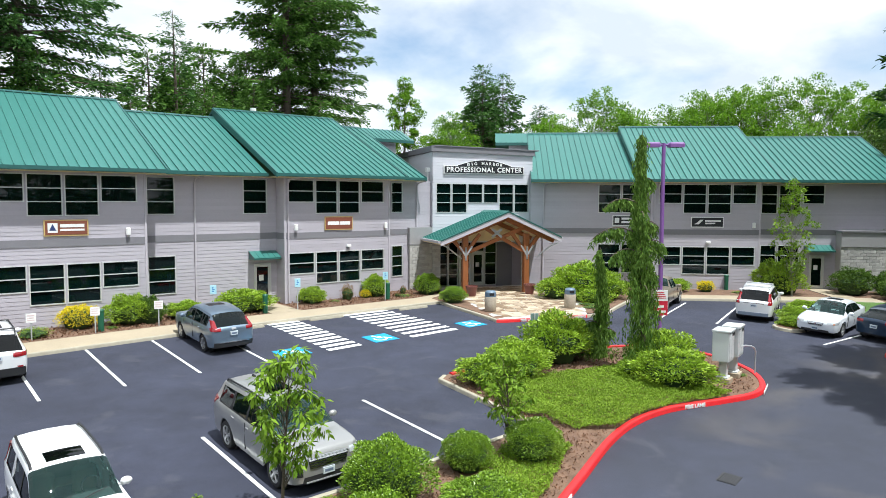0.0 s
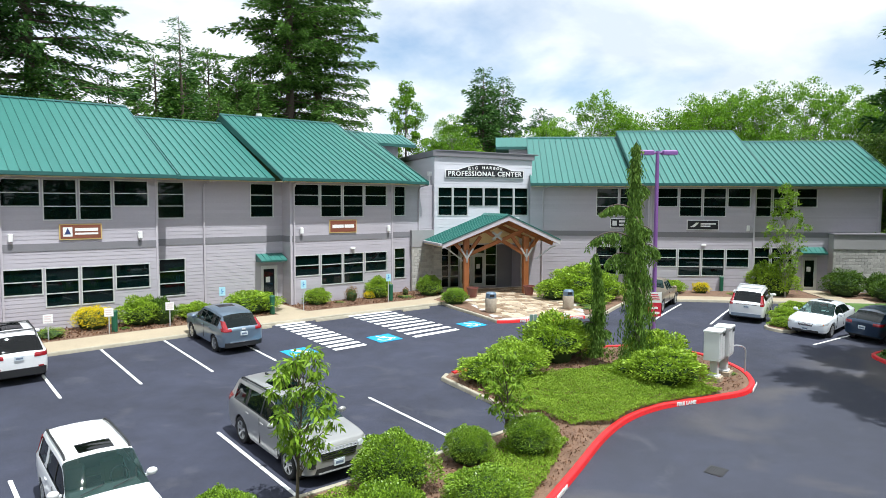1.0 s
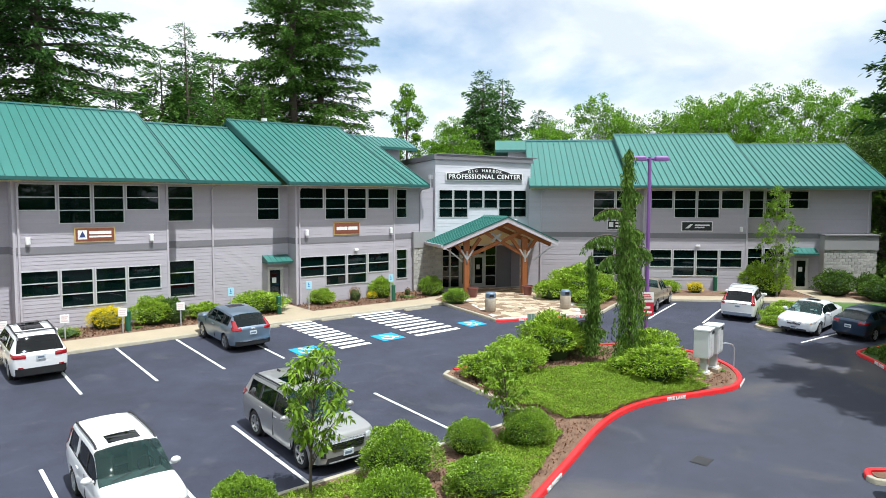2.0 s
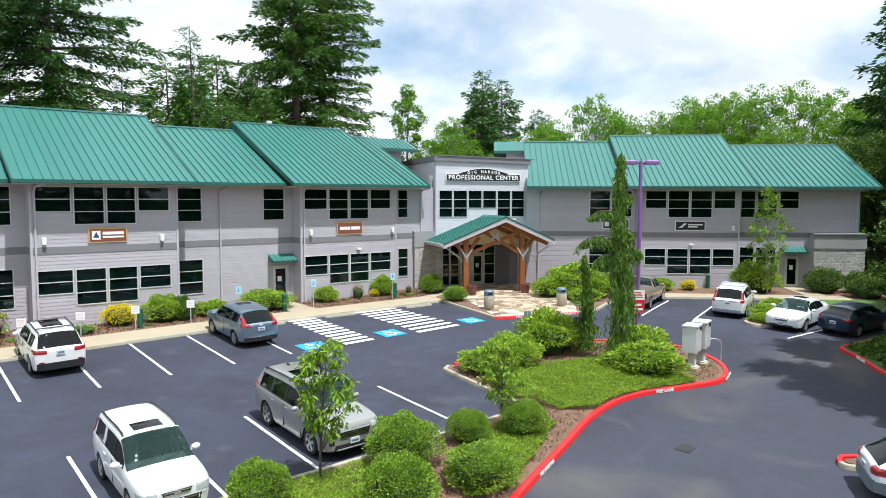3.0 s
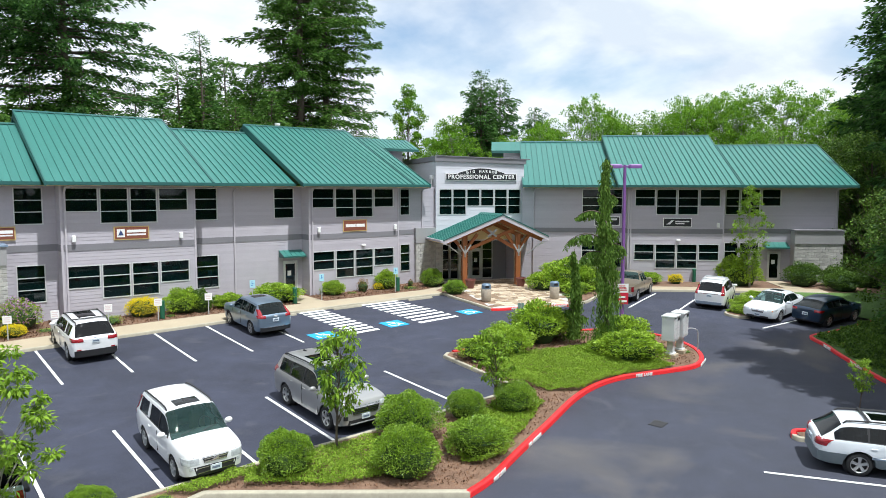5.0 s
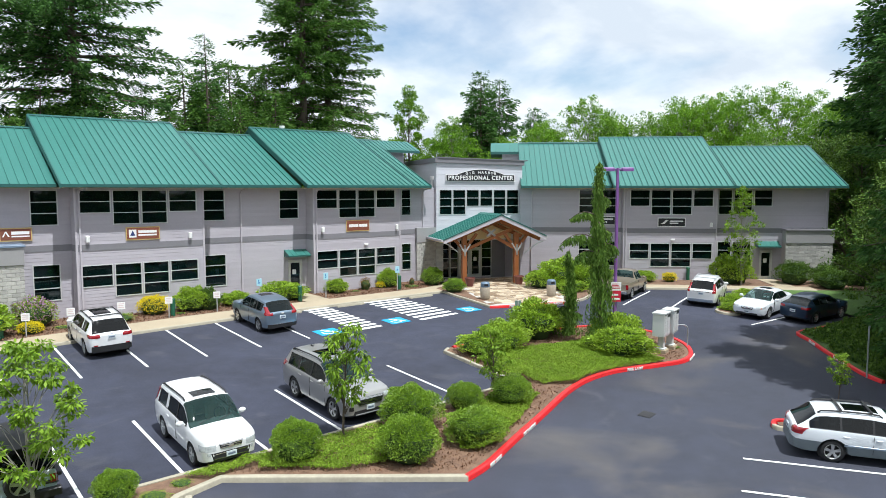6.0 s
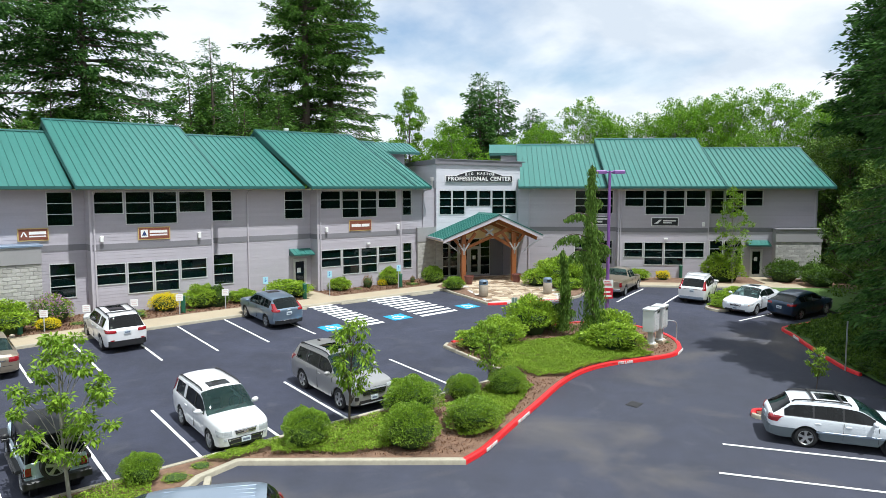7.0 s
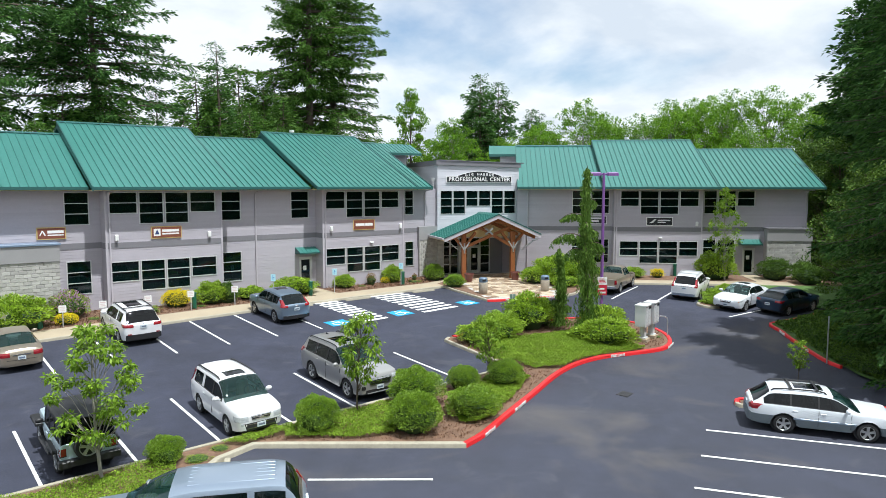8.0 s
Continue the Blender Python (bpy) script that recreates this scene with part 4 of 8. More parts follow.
side = M_C @ Matrix.Translation((U1, 0, 0)) @ Matrix.Rotation(radians(90), 4, "Z")
lap_wall(side, 0.02, 7.0, 0.2, 9.2, 0.0, [], SIDING_C, band=False, thick=0.15)
cap = [(U0 - 0.12, 9.69), (U1 + 0.12, 9.52)]
part("parapet_cap", Geo().loft([[(u, -0.14, z - 0.36), (u, 0.3, z - 0.36), (u, 0.3, z), (u, -0.14, z)] for u, z in cap], m=M_C), BAND, building, "grey flashed parapet")
part("parapet_cap", Geo().box(U0 - 0.17, U1 + 0.17, -0.19, 0.32, 9.5, 9.56, m=M_C @ Matrix.Translation((0, 0, 0.1)) @ Matrix.Rotation(radians(1.37), 4, "Y") @ Matrix.Translation((0, 0, 0.56))), BAND, building)
part("parapet_cap", Geo().box(U0 - 0.12, U0 + 0.3, 0.3, 9.9, 9.33, 9.69, m=M_C), BAND, building)
part("roof", Geo().box(U0, U1, 0.2, 9.5, 8.9, 9.05, m=M_C), CORE, building)
part("scupper", Geo().rbox(U0 - 0.28, U0 - 0.02, 0.5, 0.8, 8.0, 8.3, 0.03, m=M_C).rbox(U0 - 0.2, U0 - 0.1, 0.6, 0.7, 7.2, 8.0, 0.02, m=M_C), WHITE, building, "white roof drain box")
part("scupper", Geo().rbox(U1 + 0.02, U1 + 0.25, 0.3, 0.6, 7.9, 8.2, 0.03, m=M_C).rbox(U1 + 0.08, U1 + 0.18, 0.4, 0.5, 7.4, 7.9, 0.02, m=M_C), WHITE, building, "white roof drain box")
block_facing(M_C, U0 - 0.02, 20.75, 0.2, 3.35, -0.06, seed=7)
block_facing(M_C, 26.5, 28.3, 0.2, 3.35, -0.06, seed=8)
# recessed doors
part("wall", Geo().box(20.7, 26.55, 1.55, 1.7, 0.2, 0.25, m=M_C).box(20.6, 20.75, 0, 1.7, 0.15, 3.5, m=M_C).box(26.5, 26.65, 0, 1.7, 0.15, 3.5, m=M_C).box(20.7, 26.55, 0.2, 1.7, 3.35, 3.5, m=M_C), SIDING, building)
part("wall", Geo().box(25.35, 26.5, 1.5, 1.7, 0.15, 3.35, m=M_C), BAND, building)
for b in ((20.6, 26.6, 1.7, 7, 0.1, 0.25), (20.4, 27.1, 0.25, 7, 4.2, 4.4), (20.4, 27.1, 0.25, 7, 7.5, 7.7)):
    part("interior_floor", Geo().box(*b, m=M_C), ROOM, building)
for b in ((20.6, 26.6, 6.8, 7, 0.2, 7.3), (20.4, 20.6, 1.7, 7, 0.1, 7.5), (26.7, 26.9, 1.7, 7, 0.1, 7.5), (20.4, 27.1, 5, 5.2, 4.4, 7.5)):
    part("interior_wall", Geo().box(*b, m=M_C), ROOM, building)
for u0, u1, rows in ((20.78, 21.75, 4), (21.8, 22.5, 4), (24.45, 25.33, 4)):
    window(M_C, u0, u1, 0.28, 3.33, rows, 1.52)
for u0, u1 in ((22.55, 23.47), (23.5, 24.42)):
    side_door(M_C, u0, u1, 1.52, 0.26, 2.6)
    window(M_C, u0, u1, 2.62, 3.33, 1, 1.52)


# ---- entrance canopy on timber posts ----
canopy = thing("entrance_canopy", "gabled timber canopy with teal metal roof over the entrance", "canopy", M_C)
AP, AZ, VF = 23.8, 5.45, -4.25
for u_e, z_e, s in ((19.45, 3.72, -1), (27.4, 3.86, 1)):
    du, dz = u_e - AP, z_e - AZ
    ln = math.hypot(du, dz)
    slab = part("canopy_slope", Geo().loft([[(AP, v, AZ), (u_e, v, z_e), (u_e, v, z_e - 0.22), (AP, v, AZ - 0.24)] for v in (VF, 0.0)]), SOFFIT, canopy, "pale boarded slope under teal panels")
    part("fascia", Geo().loft([[(AP, v, AZ - 0.03), (u_e, v, z_e - 0.03), (u_e, v, z_e - 0.3), (AP, v, AZ - 0.32)] for v in (VF - 0.06, VF)]), TRIM, slab)
    part("drip_edge", Geo().loft([[(AP, v, AZ + 0.05), (u_e, v, z_e + 0.05), (u_e, v, z_e - 0.03), (AP, v, AZ - 0.03)] for v in (VF - 0.09, VF)]), ROOF_EDGE, slab)
    part("gutter", Geo().box(min(u_e, u_e + s * 0.13), max(u_e, u_e + s * 0.13), VF, 0.0, z_e - 0.14, z_e + 0.0), TRIM, slab)
    n = 10
    w = -VF / n
    axis = Vector((du, 0, dz)).normalized()
    for i in range(n):
        rot = Matrix((axis, Vector((0, 1, 0)), axis.cross(Vector((0, 1, 0))))).transposed().to_4x4()
        lo, hi = (0.004, 0.012) if s > 0 else (-0.012, -0.004)
        a, b = (0.012, 0.06) if s > 0 else (-0.06, -0.012)
        up_s = 1 if rot.to_3x3().col[2].z > 0 else -1
        lo, hi = (0.004, 0.012) if up_s > 0 else (-0.012, -0.004)
        a, b = (0.012, 0.06) if up_s > 0 else (-0.06, -0.012)
        part("roof_panel", Geo().box(0, ln, 0, w, lo, hi).box(0, ln, -0.014, 0.014, a, b), ROOF, slab, m=Matrix.Translation((AP, VF + i * w, AZ)) @ rot)
part("ridge_cap", Geo().add([(AP + du, v, AZ + dz) for v in (VF - 0.09, 0) for du, dz in ((-0.25, -0.06), (0, 0.09), (0.25, -0.06))], [(0, 1, 4, 3), (1, 2, 5, 4)]), ROOF, canopy)


def beam(p, q, w, d, name, parent, mat=None):
    """A squared timber from p to q."""
    p, q = Vector(p), Vector(q)
    ax = (q - p).normalized()
    sd = Vector((0, 1, 0))
    upv = ax.cross(sd).normalized()
    ring = lambda o: [tuple(o + sd * a + upv * b) for a, b in ((-w / 2, -d / 2), (w / 2, -d / 2), (w / 2, d / 2), (-w / 2, d / 2))]
    return part(name, Geo().loft([ring(p), ring(q)]), mat or TIMBER, parent)


for v in (VF + 0.5, -0.35):
    for u in (21.17, 25.21):
        if v < -1:
            post = part("post", Geo().rbox(u - 0.17, u + 0.17, v - 0.17, v + 0.17, 0.3, 4.1, 0.02), TIMBER, canopy)
            part("post_base", Geo().rbox(u - 0.23, u + 0.23, v - 0.23, v + 0.23, 0.1, 0.42, 0.03), CONCRETE, post)
            for k in (-1, 1):
                g = Geo().box(-0.05, 0.05, -0.2, -0.18, 0.0, 0.75, m=Matrix.Translation((u, v, 2.75)) @ Matrix.Rotation(radians(33 * k), 4, "Y"))
                part("gusset", g.box(-0.06, 0.06, -0.198, -0.182, -0.25, 0.55, m=Matrix.Translation((u, v, 2.75))), STEEL, post, "galvanised gusset plate")
                beam((u + 0.1 * k, v, 3.0), (u + 0.95 * k, v, 3.95 if abs(u + 0.95 * k - AP) > 2.6 else 4.1), 0.16, 0.2, "brace", post)
    beam((19.9, v, 3.58), (AP, v, 5.02), 0.2, 0.26, "rafter", canopy)
    beam((27.1, v, 3.62), (AP, v, 5.02), 0.2, 0.26, "rafter", canopy)
    if v < -1:
        beam((21.25, v - 0.01, 2.95), (AP + 1.6, v - 0.01, 4.62), 0.15, 0.22, "truss_diagonal", canopy)
        beam((25.15, v + 0.02, 2.95), (AP - 1.6, v + 0.02, 4.62), 0.15, 0.22, "truss_diagonal", canopy)
        for k in (-1, 1):
            part("gusset", Geo().box(-0.42, 0.42, v - 0.13, v - 0.11 - 0.004 * k, -0.07, 0.07, m=Matrix.Translation((23.2, 0, 4.15)) @ Matrix.Rotation(radians(38 * k), 4, "Y")), STEEL, canopy, "crossed galvanised truss plate")
for u, s in ((19.6, 1), (27.25, -1)):
    part("drain_pipe", Geo().pipe([(u, VF + 0.2, 3.5), (u + 0.35 * s, VF + 0.35, 3.35), (u + 1.35 * s, VF + 0.5, 2.6)], 0.045), STEEL, canopy)
part("gable_panel", Geo().loft([[(21.0, v, 3.45), (26.4, v, 3.45), (26.2, v, 4.3), (AP, v, 5.15), (21.2, v, 4.3)] for v in (-0.08, -0.05)]), SOFFIT, canopy, "tan boarding above the doors")

# ---- name board and tenants' signs ----
def board(m, x0, x1, z0, z1, y, label, mat, edge, thickness=0.05):
    s = thing("wall_sign", label, "sign", m @ Matrix.Translation(((x0 + x1) / 2, y, (z0 + z1) / 2)))
    w, h = (x1 - x0) / 2, (z1 - z0) / 2
    part("rim", Geo().rbox(-w, w, -thickness, -0.02, -h, h, 0.015), edge, s)
    part("panel", Geo().box(-w + 0.06, w - 0.06, -thickness - 0.012, -thickness + 0.005, -h + 0.06, h - 0.06), mat, s)
    return s, w, h


def bars(s, y, rows, mat, name="text_bar"):
    for x0, x1, z0, z1 in rows:
        part(name, Geo().box(x0, x1, y, y + 0.008, z0, z1), mat, s)


s, w, h = board(M_L, -0.61, 1.23, 4.46, 5.2, -0.035, "brown wall sign with gilt edge, navy emblem and white lettering bars", SIGN_BROWN, GOLD)
part("emblem", Geo().box(-0.76, -0.36, -0.068, -0.06, -0.22, 0.22), WHITE, s)
part("emblem_mark", Geo().add([(-0.7, -0.072, -0.12), (-0.42, -0.072, -0.12), (-0.56, -0.072, 0.18)], [(0, 1, 2)]), NAVY, s)
bars(s, -0.07, [(-0.26, 0.74, 0.02, 0.17), (-0.26, 0.74, -0.14, -0.05)], WHITE)
s, w, h = board(M_L, -6.5, -5.0, 4.6, 5.3, REC - 0.035, "brown wall sign with gilt edge, peaked emblem and white lettering bars", SIGN_BROWN, GOLD)
bars(s, -0.07, [(-0.2, 0.62, 0.0, 0.16), (-0.2, 0.62, -0.14, -0.07)], WHITE)
part("emblem", Geo().add([(-0.62, -0.07, -0.12), (-0.55, -0.07, -0.12), (-0.45, -0.07, 0.1), (-0.36, -0.07, -0.12), (-0.27, -0.07, -0.12), (-0.42, -0.07, 0.16), (-0.48, -0.07, 0.16)], [(0, 1, 2, 6), (2, 3, 4, 5), (2, 5, 6)]), WHITE, s)
s, w, h = board(M_L, 13.56, 15.43, 4.42, 5.2, -0.035, "red-brown wall sign with white lettering bar", SIGN_BROWN, GOLD)
bars(s, -0.07, [(-0.74, 0.02, -0.1, 0.1), (0.08, 0.74, -0.1, 0.1)], WHITE)
s, w, h = board(M_R, 32.4, 34.5, 4.45, 5.15, -0.035, "charcoal wall sign with white emblem and lettering bars", SIGN_DARK, WHITE)
bars(s, -0.07, [(-0.15, 0.85, 0.03, 0.13), (-0.15, 0.5, -0.12, -0.03)], WHITE)
part("emblem", Geo().add([(-0.85, -0.07, -0.14), (-0.55, -0.07, -0.14), (-0.25, -0.07, 0.16), (-0.45, -0.07, 0.16), (-0.7, -0.07, -0.06)], [(0, 1, 2, 3, 4)]), WHITE, s)
s, w, h = board(M_R, 27.5, 29.4, 4.5, 5.2, REC - 0.035, "charcoal wall sign with white lettering bars", SIGN_DARK, WHITE)
bars(s, -0.07, [(-0.35, 0.75, 0.06, 0.2), (-0.35, 0.3, -0.17, -0.03), (-0.8, -0.5, -0.16, 0.18)], WHITE)

name_board = thing("name_board", "black arched name board with raised white letters", "sign", M_C @ Matrix.Translation((23.79, -0.04, 8.16)))
arch = [(-1.93, 0.24)] + [(-1.93 + 3.86 * i / 12, 0.30 + 0.40 * math.sin(math.pi * i / 12)) for i in range(13)] + [(1.93, 0.24)]
flip = lambda poly, y0, y1: [[(x, y, z) for x, z in poly] for y in (y0, y1)]
part("rim", Geo().loft(flip(arch, -0.06, 0.0)).box(-2.86, 2.86, -0.06, 0.0, -0.27, 0.27), WHITE, name_board)
inner = [(x * 0.965, 0.22 + (z - 0.22) * 0.9) for x, z in arch]
part("panel", Geo().loft(flip(inner, -0.085, -0.055)).box(-2.79, 2.79, -0.085, -0.055, -0.21, 0.225), SIGN_DARK, name_board)
me = words("PROFESSIONAL CENTER", 0.43, 0.02, 1.16, 0.012)
lt = part("lettering", with_mat(me, WHITE), None, name_board)
lt.matrix_basis = Matrix.Translation((0, -0.095, 0.0)) @ UP
wd = max(v.co.x for v in me.vertices) - min(v.co.x for v in me.vertices)
lt.scale = (5.35 / wd, 1, 1)
for i, ch in enumerate("GIG HARBOR"):
    if ch == " ":
        continue
    x = -1.16 + 2.32 * i / 9
    me = words(ch, 0.27, 0.02, 1.0, 0.008)
    lt = part("lettering", with_mat(me, WHITE), None, name_board)
    lt.matrix_basis = Matrix.Translation((x, -0.095, 0.42 - 0.10 * (x / 1.3) ** 2)) @ Matrix.Rotation(radians(8 * x), 4, "Y") @ UP

# ---- parked vehicles ----
def paint(name, col, metal=0.0, rough=0.32):
    return surf(name, col, rough, metal=metal, var=0.04, scale=0.6, coat=0.8)


PAINT_WHITE = paint("white car paint", (0.76, 0.77, 0.78))
PAINT_PEARL = paint("pearl white car paint", (0.68, 0.72, 0.76))
PAINT_SILVER = paint("warm silver car paint", (0.34, 0.34, 0.335), 0.4)
PAINT_BLUEGREY = paint("blue grey car paint", (0.17, 0.23, 0.30), 0.5)
PAINT_TAN = paint("champagne car paint", (0.34, 0.29, 0.22), 0.5)
PAINT_ICE = paint("pale blue car paint", (0.48, 0.60, 0.66), 0.15)
PAINT_NAVY = paint("dark blue car paint", (0.010, 0.030, 0.065), 0.3)
PAINT_STEEL = paint("light steel car paint", (0.27, 0.33, 0.41), 0.5)
CLAD_GREY = surf("grey lower cladding", (0.14, 0.17, 0.19), 0.5, var=0.08)
TYRE = surf("tyre rubber", (0.02, 0.02, 0.021), 0.8, var=0.2, scale=8)
ALLOY = surf("alloy rim", (0.55, 0.56, 0.57), 0.3, metal=0.8, var=0.08)
CAR_GLASS = glassy("car glass", (0.012, 0.06, 0.055), (0.40, 0.62, 0.58))
SMOKE_GLASS = glassy("smoked car glass", (0.010, 0.022, 0.022), (0.16, 0.21, 0.21))
DARK_GLASS = glassy("privacy glass", (0.006, 0.008, 0.009), (0.06, 0.07, 0.08))
LAMP_CLEAR = surf("headlamp lens", (0.50, 0.53, 0.55), 0.1, var=0.4, scale=10, coat=1.0)
LAMP_RED = surf("tail lamp lens", (0.26, 0.006, 0.012), 0.15, var=0.2, scale=10, coat=1.0)
LAMP_AMBER = surf("amber lens", (0.62, 0.24, 0.05), 0.2, var=0.1, coat=1.0)
CHROME = surf("chrome", (0.62, 0.63, 0.64), 0.22, metal=1.0, var=0.05)
PLATE = surf("number plate", (0.60, 0.66, 0.70), 0.4, var=0.08, scale=8)
PLATE_BAR = surf("plate print", (0.15, 0.19, 0.27), 0.5, var=0.2, scale=20)
SEAT = surf("seat fabric", (0.10, 0.10, 0.10), 0.9, var=0.15)
SEAT_TAN = surf("tan seat fabric", (0.26, 0.21, 0.15), 0.9, var=0.15)


def curve_at(pts, d):
    for (a, p), (b, q) in zip(pts, pts[1:]):
        if d <= b:
            t = 0 if b == a else min(1, max(0, (d - a) / (b - a)))
            return p + (q - p) * t
    return pts[-1][1]


def eased(pts):
    """A smooth curve through pts that never overshoots them."""
    x, y = [p[0] for p in pts], [p[1] for p in pts]
    h = [b - a for a, b in zip(x, x[1:])]
    k = [(q - p) / w for p, q, w in zip(y, y[1:], h)]
    m = [k[0]] + [0.0 if a * b <= 0 else 3 * (u + v) / ((2 * v + u) / a + (v + 2 * u) / b) for a, b, u, v in zip(k, k[1:], h, h[1:])] + [k[-1]]

    def at(d):
        if d <= x[0]:
            return y[0]
        for i in range(len(h)):
            if d <= x[i + 1]:
                t = (d - x[i]) / h[i]
                return (y[i] * (1 + 2 * t) * (1 - t) ** 2 + m[i] * h[i] * t * (1 - t) ** 2 + y[i + 1] * t * t * (3 - 2 * t) + m[i + 1] * h[i] * t * t * (t - 1))
        return y[-1]
    return at


def wheel_meshes(r, w, spokes, rim_mat):
    """A tyre with rounded shoulders; a dished rim with split spokes and a hub."""
    t = Geo()
    ro, ri = r, r * 0.70
    prof = [(ri, -w / 2), (r * 0.9, -w * 0.52), (r * 0.965, -w * 0.46), (ro, -w * 0.34), (ro, w * 0.34), (r * 0.965, w * 0.46), (r * 0.9, w * 0.52), (ri, w / 2), (ri, -w / 2)]
    q = Matrix.Rotation(radians(90), 4, "X")
    n = 28
    turned = lambda rows: [[(a * math.cos(2 * math.pi * i / n), a * math.sin(2 * math.pi * i / n), z) for i in range(n)] for a, z in rows]
    t.loft(turned(prof), m=q, caps=False)
    g = Geo()
    g.loft(turned(((ri, w * 0.44), (ri * 0.93, w * 0.40), (ri * 0.9, w * 0.05), (0.02, w * 0.03))), m=q, kind=1, caps=False)
    g.loft(turned(((ri, w * 0.47), (ri * 0.95, w * 0.49), (ri * 0.91, w * 0.44), (ri * 0.89, w * 0.30))), m=q, caps=False)
    for k in range(spokes):
        for da in (-0.13, 0.13):
            g.loft([[(x + o, y, z) for x, y in ((-s, -0.018), (s, -0.018), (s, 0.018), (-s, 0.018))] for s, z, o in ((0.024, 0.03, 0.0), (0.02, ri * 0.92, 0.0))],
                   m=q @ Matrix.Rotation(2 * math.pi * k / spokes + da, 4, "Z") @ Matrix.Translation((0, 0, w * 0.40)) @ Matrix.Rotation(radians(-90), 4, "X"))
    g.loft([[(a * math.cos(2 * math.pi * i / 10), a * math.sin(2 * math.pi * i / 10), z) for i in range(10)] for a, z in ((0.075, w * 0.3), (0.075, w * 0.45), (0.04, w * 0.48))], m=q)
    return t.mesh("wheel", TYRE, True, 40), g.mesh("rim", [rim_mat, BLACK], True, 30)


